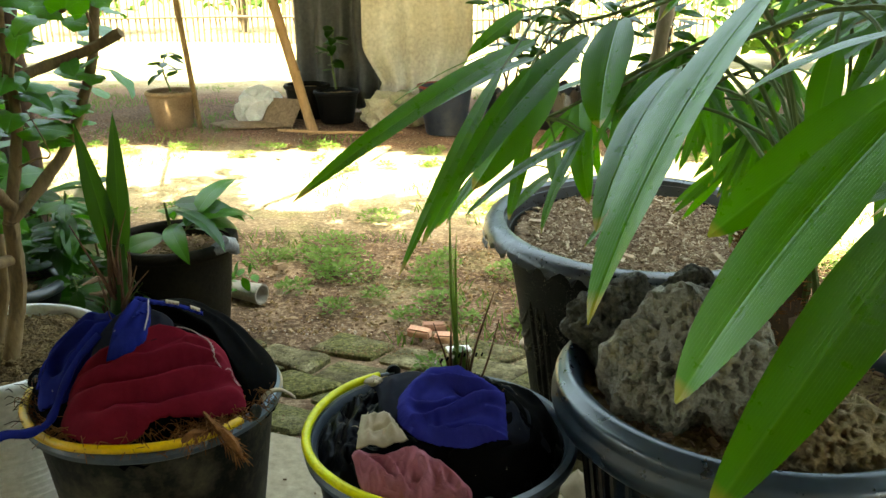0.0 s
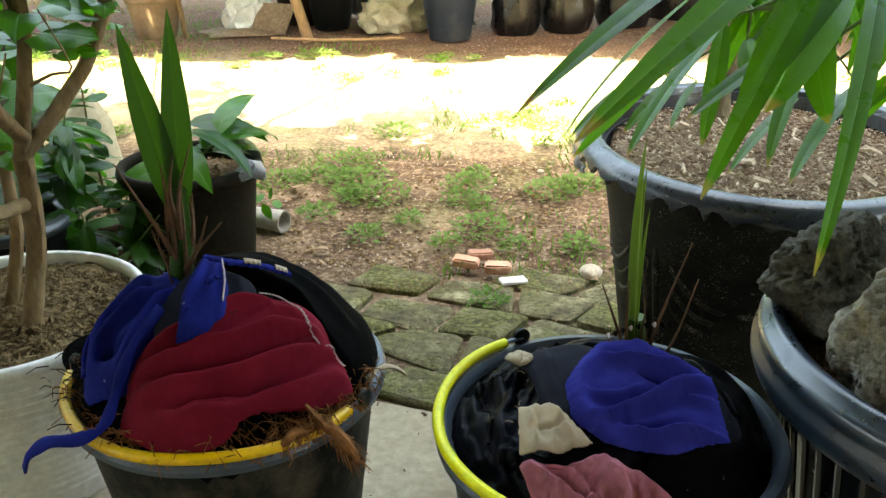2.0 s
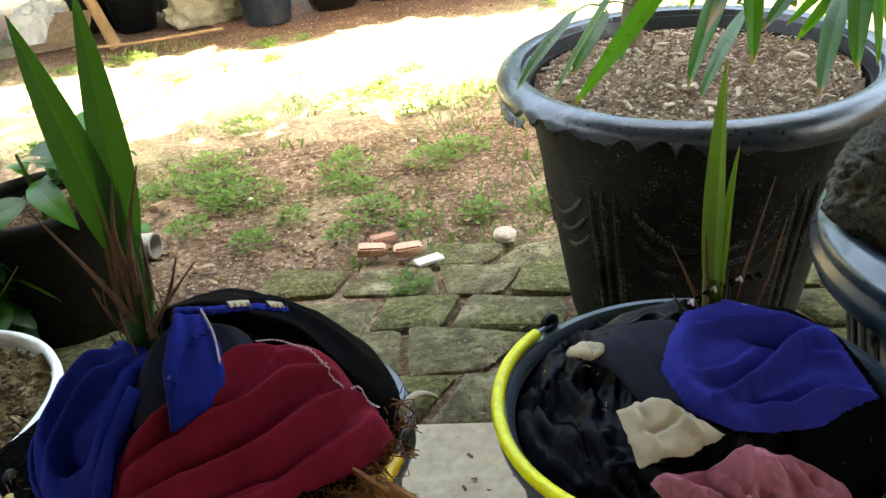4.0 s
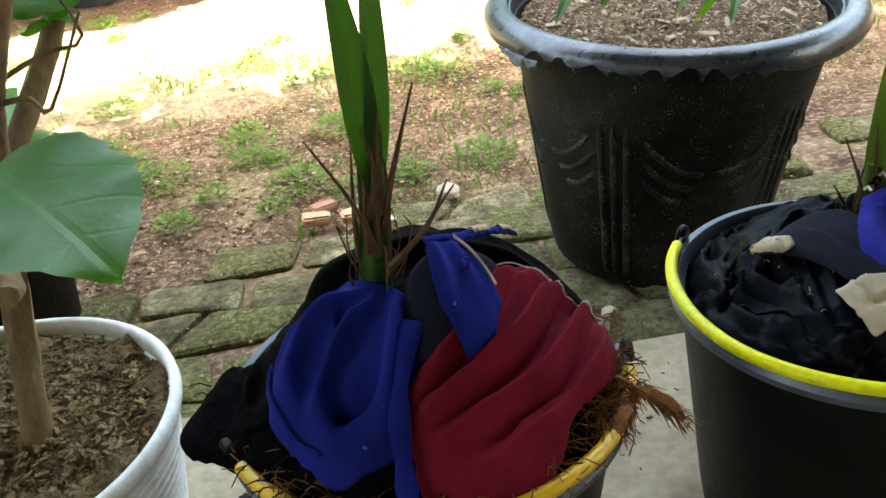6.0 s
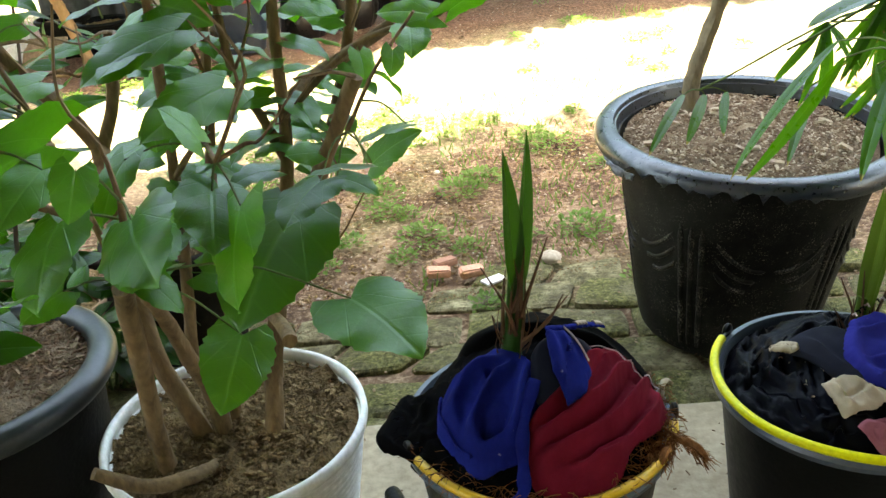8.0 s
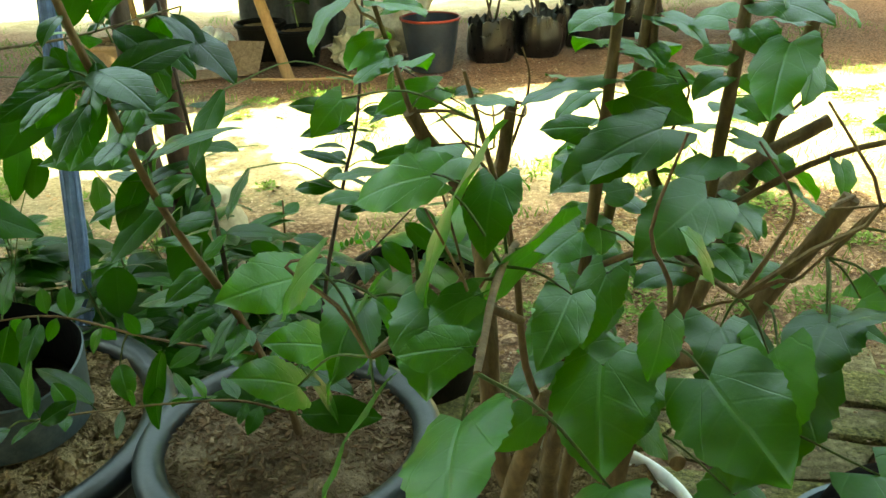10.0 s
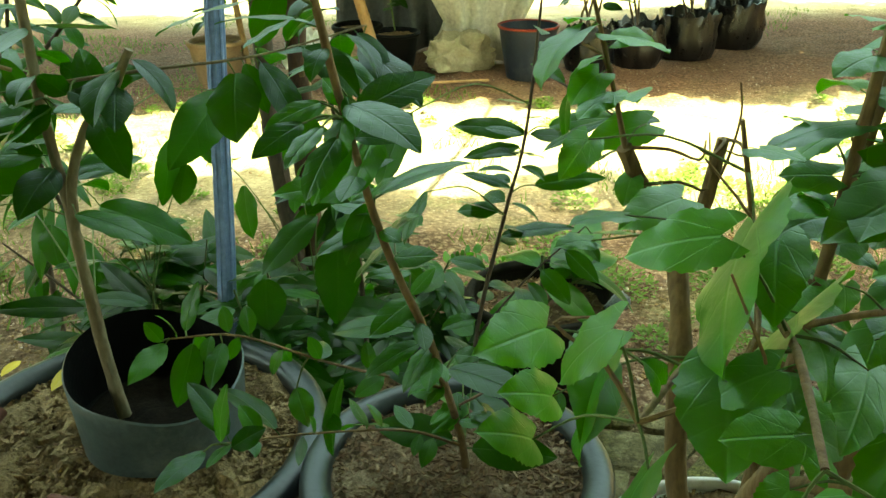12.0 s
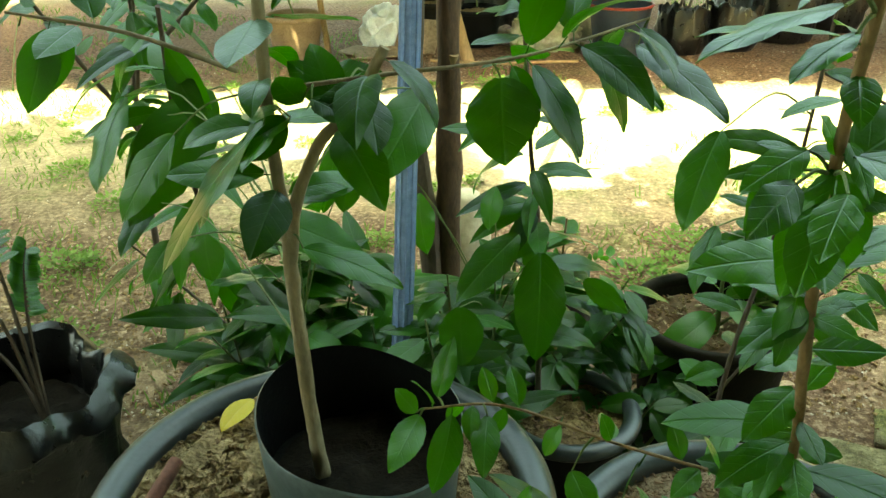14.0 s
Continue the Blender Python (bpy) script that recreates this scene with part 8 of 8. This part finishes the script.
def build_weeds():
    kinds = [weed_mesh(k, n, r) for k, (n, r) in enumerate(((120, 0.075), (210, 0.12), (80, 0.055), (330, 0.17)))]
    rnd = random.Random(14)
    named = [(-0.38, 3.07, 3), (-0.5, 3.1, 1), (-0.03, 3.03, 1), (-0.05, 2.9, 0), (0.1, 2.55, 2), (0.27, 2.55, 0), (0.46, 2.54, 1), (0.22, 2.97, 1), (0.32, 3.03, 1), (0.63, 3.36, 1), (-0.08, 2.56, 2), (-0.43, 3.25, 3), (-0.62, 3.05, 1), (-0.19, 2.73, 2), (-0.32, 3.62, 1), (0.03, 2.19, 2), (0.42, 2.15, 2), (-0.75, 2.75, 1), (-0.3, 2.62, 0)]
    for _ in range(150):
        x, y = rnd.uniform(-3.2, 2.2), rnd.uniform(2.6, 5.2)
        if noise.noise(Vector((x * 1.3, y * 1.3, 4.0))) > -0.05 or x < -1.6:
            named.append((x, y, rnd.choice((0, 0, 1, 2, 2, 2, 3))))
    verts, faces, uvs = [], [], []
    for x, y, k in named:
        m = pose(x, y, ground_height(x, y) + 0.008, 0, 0, rnd.uniform(0, 360))
        at = len(verts)
        verts += [m @ v for v in kinds[k][0]]
        faces += [tuple(i + at for i in f) for f in kinds[k][1]]
        uvs += kinds[k][2]
    ob = new("weeds", quads("weeds", verts, faces, L_WEED, uvs))
    tagged(ob, "low green weeds growing in clumps on the earth", "weeds", kind="stuff")
    # thin grass
    verts, faces, uvs = [], [], []
    for _ in range(34000):
        x, y = rnd.uniform(-4.2, 3.0), 2.35 + 5.5 * rnd.random() ** 1.3
        m = noise.noise(Vector((x * 1.2, y * 1.2, 9.0))) + 0.6 * noise.noise(Vector((x * 4, y * 4, 2.0)))
        edge = 0.36 if y > 3.4 else 0.08
        if x < -1.3:
            edge -= 0.3
        if m < edge or rnd.random() < 0.25:
            continue
        h = rnd.uniform(0.012, 0.045)
        a = rnd.uniform(0, 6.283)
        w = rnd.uniform(0.0012, 0.0028)
        lx, ly = math.cos(a) * h * rnd.uniform(0.2, 1.0), math.sin(a) * h * rnd.uniform(0.2, 1.0)
        z = ground_height(x, y) + 0.004
        b = len(verts)
        verts += [(x - w, y, z), (x + w, y, z), (x + w * 0.8 + lx * 0.5, y + ly * 0.5, z + h * 0.65), (x - w * 0.8 + lx * 0.5, y + ly * 0.5, z + h * 0.65), (x + lx, y + ly, z + h)]
        uvs += [(0.4, 0), (0.6, 0), (0.6, 0.6), (0.4, 0.6), (0.5, 1)]
        faces += [(b, b + 1, b + 2, b + 3), (b + 3, b + 2, b + 4)]
    ob = new("grass", quads("grass", verts, faces, L_WEED, uvs))
    tagged(ob, "thin short grass in patches on the earth", "grass", kind="stuff")
    for name, mat, count, size, seed, lbl in (("gravel", PEBBLE, 4200, 0.0075, 3, "small pale gravel on the earth"), ("leaf_litter", LITTER, 4600, 0.015, 4, "dry leaf crumbs and straw on the earth"), ("bark_litter", BROWN_CHIP, 5200, 0.010, 5, "dark crumbs of earth and bark"), ("clods", SOIL, 6500, 0.012, 6, "loose clods of brown earth")):
        r2 = random.Random(seed)
        verts, faces = [], []
        for _ in range(count):
            x, y = r2.uniform(-2.6, 1.9), (1.65 if name == "leaf_litter" else 2.4 if name == "gravel" else 2.25) + (1.1 if name in ("bark_litter", "clods") else 3.6) * r2.random() ** (1.15 if name == "leaf_litter" else 1.6)
            l = size * r2.uniform(0.3, 1.3) * (0.5 if y < 2.4 else 1.0)
            w, h = l * r2.uniform(0.35, 0.9), l * r2.uniform(0.15, 0.5) * (0.4 if "leaf" in name else 1)
            m = pose(x, y, ground_height(x, y) + 0.013 * (y < 2.45) + 0.004, r2.uniform(-25, 25), r2.uniform(-25, 25), r2.uniform(0, 360))
            k = len(verts)
            for u, v, t in ((-1, -1, -1), (1, -0.7, -1), (0.8, 1, -1), (-1, 0.8, -1), (-0.6, -0.6, 1), (0.6, -0.6, 1), (0.5, 0.5, 1), (-0.6, 0.5, 1)):
                verts.append(m @ Vector((u * l / 2, v * w / 2, t * h / 2)))
            faces += [(k + 4, k + 5, k + 6, k + 7), (k, k + 1, k + 5, k + 4), (k + 1, k + 2, k + 6, k + 5), (k + 2, k + 3, k + 7, k + 6), (k + 3, k, k + 4, k + 7)]
        ob = new(name, quads(name, verts, faces, mat, flat=True))
        tagged(ob, lbl, "litter", kind="stuff")


build_weeds()


# ---------------------------------------------------------------- the far side of the yard
def far_pot(name, x, y, r, h, mat, label, rim_mat=None, kind="pot"):
    z = ground_height(x, y) + 0.004
    o = [(r * 0.7, 0.0), (r * 0.73, 0.008), (r * 0.86, h * 0.5), (r * 0.95, h * 0.9)]
    return round_pot(name, (x, y, z), label, walls(o, 0.008), lip(r * 0.95, h, r * 0.08, h * 0.13), mat, rim_mat or mat, r * 0.88, h * 0.86, SOIL, "pots across the yard")


def build_far_side():
    rnd = random.Random(23)
    far_pot("clay_plant_pot", -2.02, 5.78, 0.165, 0.25, CLAY, "large brown clay plant pot across the yard")
    far_pot("black_plant_pot", -0.98, 6.1, 0.155, 0.22, POT_BLACK, "black plastic plant pot across the yard")
    far_pot("brown_plant_pot", -1.22, 6.25, 0.16, 0.24, OLIVE_POT, "dark brown plant pot behind a bamboo pole")
    red = base("red_rimmed_bucket", (-0.2, 5.72, ground_height(-0.2, 5.72) + 0.004), "blue-grey bucket with a red rim", "bucket")
    part("body", lathe(walls([(0.12, 0.0), (0.125, 0.01), (0.15, 0.15), (0.172, 0.3)], 0.006), 48), simple("blue_grey_bucket", (0.007, 0.012, 0.022), (0.018, 0.028, 0.046), 6.0, 0.5, 0.2, 90.0, 0.002, 0.3, "Object", (0.09, 0.085, 0.07), (0.5, 0.8)), red)
    part("rim", tube(arc(0.174, 0.302, 0, 360, 49), 0.008, 8, caps=False), simple("red_plastic_rim", (0.16, 0.02, 0.016), (0.26, 0.04, 0.03), 9.0, 0.5), red, "red rim")
    for x, y, r, h in ((0.2, 5.9, 0.15, 0.24), (0.52, 6.0, 0.17, 0.26), (0.9, 6.2, 0.18, 0.28), (1.3, 6.5, 0.2, 0.3)):
        sack = base("black_polybag", (x, y, ground_height(x, y) + 0.004), "creased black plastic planting bag in the shade across the yard", "planting bag", "planting bags across the yard")

        def crease(k, a, rr, z, x=x):
            v = Vector((math.cos(a) * 3 + x * 9, math.sin(a) * 3, z * 14))
            return rr * (1 + 0.16 * noise.noise(v) + 0.10 * (0.4 - abs(noise.noise(v * 2.2)))), z + 0.05 * noise.noise(v * 1.3) * (z > h * 0.75)
        part("bag", lathe([(0.0, 0.0), (r * 0.82, 0.0), (r * 0.95, h * 0.2), (r, h * 0.5), (r * 0.95, h * 0.8), (r * 0.98, h), (r * 0.94, h * 1.02), (r * 0.9, h * 0.8), (r * 0.85, h * 0.72), (0.0, h * 0.72)], 60, crease), POLYBAG, sack)
        s = part("soil", soil_bm(r * 0.75, 0.012, 8, 30, x), SHADE_SOIL, sack)
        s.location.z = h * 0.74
        lines = [([(x + rnd.uniform(-0.03, 0.03), y, 0.1), (x + rnd.uniform(-0.1, 0.1), y, 0.4), (x + rnd.uniform(-0.2, 0.2), y - 0.05, 0.75)], 0.008, 0.003) for _ in range(3)]
        build_young_tree("shade_plant", (x, y, 0.1), lines, OVALS, 42, "leafy green plant in a black planting bag across the yard", BARK_DARK, int(x * 100) + 7, 0.25, (1.4, 2.2), 65, 0.3, category="plant")
    build_young_tree("pot_plant", (-0.98, 6.1, 0.1), [([(-0.98, 6.1, 0.08), (-1.0, 6.08, 0.3), (-0.97, 6.05, 0.5)], 0.006, 0.003)], OVALS, 14, "leafy plant in a black pot across the yard", GREEN_STEM, 61, 0.3, (1.0, 1.6), 65, 0.2, category="plant")
    build_young_tree("pot_plant", (-2.02, 5.78, 0.12), [([(-2.02, 5.78, 0.1), (-2.05, 5.76, 0.25), (-2.0, 5.74, 0.36)], 0.006, 0.003)], OVALS, 14, "leafy plant in a clay pot across the yard", GREEN_STEM, 62, 0.2, (0.9, 1.5), 70, 0.2, category="plant")
    pole = base("bamboo_prop", (-1.04, 5.62, -0.14), "leaning dry bamboo prop pole", "bamboo pole")
    p = [Vector((-0.42 * t, 0.05 * t, 1.55 * t)) for t in [k / 12 for k in range(13)]]
    part("pole", tube(p, [0.036] + taper(0.031, 0.029, 12), 14), BAMBOO_POLE, pole)
    for k in (3, 6, 9):
        part("node_ring", tube([p[k] - Vector((0, 0, 0.012)), p[k], p[k] + Vector((0, 0, 0.012))], [0.032, 0.035, 0.032], 14), BAMBOO_POLE, pole)
    st = part("stake", tube([(-1.83, 5.75, -0.14), (-1.88, 5.75, 0.35), (-1.95, 5.76, 0.95)], 0.018, 10), BARK)
    tagged(st, "thin wooden stake standing beside a clay pot", "stake")
    st = part("stick", tube([(-1.25, 5.55, -0.105), (-0.9, 5.45, -0.1), (-0.45, 5.5, -0.1)], 0.009, 8), BAMBOO_POLE)
    tagged(st, "thin dry stick lying on the earth", "stick")

    def sheet(name, w, h, at, turn, mat, label, fold=0.035, waves=4, tie=True, seed=1.0):
        bm = bmesh.new()
        nx, nz = 60, 30
        grid = []
        for j in range(nz + 1):
            v = j / nz
            pinch = 1 - (0.35 * max(0, 1 - abs(v - 0.16) / 0.16) if tie else 0)
            row = []
            for i in range(nx + 1):
                u = i / nx - 0.5
                x = u * w * pinch
                y = fold * math.sin(u * waves * 6.283 + 1.5 * noise.noise(Vector((u * 4, v * 2, seed)))) * (0.5 + 0.5 * (1 - v)) + 0.05 * noise.noise(Vector((u * 5, v * 4, seed)))
                row.append(bm.verts.new((x, y, v * h)))
            grid.append(row)
        for a, b in zip(grid, grid[1:]):
            for i in range(nx):
                bm.faces.new((a[i], a[i + 1], b[i + 1], b[i]))
        ob = part(name, bm, mat, angle=180)
        ob.matrix_basis = pose(*at, 0, 0, turn)
        mod = ob.modifiers.new("thickness", "SOLIDIFY")
        mod.thickness = 0.006
        return tagged(ob, label, "tarpaulin")
    sheet("tarpaulin", 0.75, 1.5, (-0.42, 6.15, -0.135), 4, TARP, "pale plastic tarpaulin hanging in folds to the ground")
    sheet("tarpaulin", 0.8, 1.2, (-0.98, 6.55, -0.13), -8, TARP_GREY, "dull grey tarpaulin hanging behind pots", 0.05, 5, False, 4.0)
    def crumpled(name, size, at, turn, mat, label, seed):
        """A wad of sheeting: sharp creases over a low heap."""
        bm = bmesh.new()
        bmesh.ops.create_icosphere(bm, subdivisions=6, radius=1.0)
        for v in bm.verts:
            q = v.co * 1.5 + Vector((seed, 0, 0))
            r = 0.75 + 0.55 * (0.5 - abs(noise.noise(q * 1.1))) + 0.16 * (0.5 - abs(noise.noise(q * 2.2)))
            v.co = Vector((v.co.x * size[0] * r, v.co.y * size[1] * r, max(-0.02, (v.co.z + 0.25) * size[2] * r)))
        ob = part(name, bm, mat, angle=180)
        ob.matrix_basis = pose(*at, 0, 0, turn)
        tagged(ob, label, "plastic sheet" if "sheet" in name else "plastic bag")
    crumpled("crumpled_sheet", (0.22, 0.16, 0.17), (-0.58, 6.02, -0.125), 10, SACK, "crumpled yellowed plastic sheet on the ground", 2.0)
    crumpled("white_bag", (0.17, 0.13, 0.17), (-1.52, 6.1, -0.125), 30, SHARD, "crumpled white plastic bag on the ground", 7.0)
    for k, (x, y, w, d, a, rx) in enumerate(((-1.5, 5.85, 0.4, 0.2, 12, 3), (-1.33, 5.95, 0.26, 0.22, -20, 48), (-1.7, 5.9, 0.2, 0.12, 60, 2))):
        ob = part("board_scrap", box(w, d, 0.008, bevel=0.002), CHIP)
        ob.matrix_basis = pose(x, y, ground_height(x, y) + (0.02 if rx < 10 else 0.09), rx, 0, a)
        tagged(ob, "pale scrap of board lying on the earth", "board", "board scraps")
    # bamboo fence, and the thicket behind it
    fence = base("bamboo_fence", (0, 12.4, ground_height(0, 12.4)), "weathered bamboo picket fence at the yard's end", "fence")
    me = mesh_of(tube([(0, 0, 0), (0, 0, 0.6), (0.005, 0, 1.25)], [0.016, 0.015, 0.013], 7), "picket", FENCE)
    k = 0
    x = -9.0
    while x < 9.0:
        share("picket", me, fence, pose(x, 0.2 * math.sin(x), 0, rnd.uniform(-2, 2), rnd.uniform(-3, 3), rnd.uniform(0, 360)) @ Matrix.Diagonal((1, 1, rnd.uniform(0.85, 1.1), 1)))
        x += rnd.uniform(0.055, 0.11)
    for z in (0.35, 0.85):
        part("rail", tube([(-9 + 0.75 * j, 0.2 * math.sin(-9 + 0.75 * j) - 0.03, z + 0.02 * math.sin(j)) for j in range(25)], 0.017, 8), FENCE, fence)
    for x, y, h in ((-6.5, 13.6, 2.8), (-4.2, 14.5, 3.2), (-2.0, 13.8, 2.6), (0.3, 14.6, 3.2), (2.4, 13.6, 2.8), (4.8, 14.4, 3.2), (7.2, 13.8, 3.0), (3.0, 9.6, 1.6), (4.6, 8.2, 1.6), (-5.4, 8.6, 1.6)):
        bush = base("bush", (x, y, ground_height(x, y)), "leafy green bush at the yard's end", "bush", "bushes")
        for _ in range(5):
            part("branch", tube(bend([(0, 0, 0), (rnd.uniform(-0.3, 0.3), rnd.uniform(-0.3, 0.3), h * 0.5), (rnd.uniform(-0.7, 0.7), rnd.uniform(-0.5, 0.5), h)], 4), taper(0.04, 0.01, 9), 7), BARK_DARK, bush)
        verts, faces, uvs = [], [], []
        for _ in range(900):
            c = Vector((rnd.gauss(0, 0.5) * h * 0.4, rnd.gauss(0, 0.4) * h * 0.35, h * (0.12 + 0.95 * rnd.random())))
            m = pose(*c, rnd.uniform(-60, 60), rnd.uniform(-60, 60), rnd.uniform(0, 360)) @ Matrix.Scale(rnd.uniform(0.6, 1.3), 4)
            b = len(verts)
            for px, py, pz, u, v in ((0, -0.11, 0, 0.5, 0), (0.045, -0.03, 0.01, 1, 0.4), (0.035, 0.06, 0, 0.9, 0.8), (0, 0.12, -0.02, 0.5, 1), (-0.035, 0.06, 0, 0.1, 0.8), (-0.045, -0.03, 0.01, 0, 0.4)):
                verts.append(m @ Vector((px, py, pz)))
                uvs.append((u, v))
            faces.append(tuple(range(b, b + 6)))
        crown = new("crown", quads("crown", verts, faces, L_BUSH, uvs))
        crown.parent = bush


build_far_side()


# ---------------------------------------------------------------- paving stones, last
def build_pavers():
    strip = new("paving")
    strip.matrix_basis = Matrix.Identity(4)
    tagged(strip, "strip of uneven mossy paving stones beside the porch", "paving", kind="structure")
    rnd = random.Random(31)
    turn = Matrix.Rotation(radians(-24), 2)
    edge = Vector((math.sin(radians(16.7)), math.cos(radians(16.7))))
    cols, rows, du, dv = 22, 8, 0.192, 0.148

    def node(i, j, shift):
        r = random.Random(i * 131 + j * 17 + int(shift * 100))
        p = Vector(((i - cols / 2 + shift) * du + r.uniform(-0.038, 0.038), j * dv - 0.36 + r.uniform(-0.024, 0.024)))
        return turn @ p + Vector((0.0, 1.75))
    for j in range(rows):
        shift = 0.5 * (j % 2) + 0.1 * math.sin(j)
        i = 0
        while i < cols:
            span = 1
            a, b = node(i, j, shift), node(i + span, j, shift)
            c, d = node(i + span, j + 1, shift), node(i, j + 1, shift)
            i += span
            mid = (a + b + c + d) / 4
            off = (mid - Vector((0, 1.552))).dot(edge)
            if off < 0.03 or off > 0.80 + 0.05 * math.sin(mid.x * 7) or abs(mid.x) > 1.7 or (off > 0.66 and rnd.random() < 0.35):
                continue
            ring = []
            for p, q in ((a, b), (b, c), (c, d), (d, a)):
                for t in (0.06, 0.5, 0.94):
                    s = p.lerp(q, t)
                    ring.append(s + (mid - s).normalized() * (0.007 + rnd.uniform(0, 0.006)) - (mid - s) * (0.03 if t == 0.5 else -0.03) * rnd.random())
            z = ground_height(mid.x, mid.y) + 0.013 + rnd.uniform(-0.007, 0.005)
            tx, ty = rnd.uniform(-0.035, 0.035), rnd.uniform(-0.035, 0.035) - 0.11 * (mid.y > 1.75)
            bm = bmesh.new()
            low, rim, top = [], [], []
            for s in ring:
                e = s - mid
                low.append(bm.verts.new((e.x, e.y, -0.06)))
                h = tx * e.x + ty * e.y
                rim.append(bm.verts.new((e.x, e.y, h - 0.006 + rnd.uniform(-0.002, 0.002))))
                top.append(bm.verts.new((e.x * 0.9, e.y * 0.9, h + rnd.uniform(-0.0015, 0.0015))))
            cap = bm.verts.new((0, 0, rnd.uniform(0.0, 0.004)))
            n = len(ring)
            for k in range(n):
                l = (k + 1) % n
                bm.faces.new((low[k], low[l], rim[l], rim[k]))
                bm.faces.new((rim[k], rim[l], top[l], top[k]))
                bm.faces.new((top[k], top[l], cap))
            bmesh.ops.recalc_face_normals(bm, faces=bm.faces)
            ob = part("paving_stone", bm, PAVER, strip, angle=40)
            ob.location = (mid.x, mid.y, z)


build_pavers()
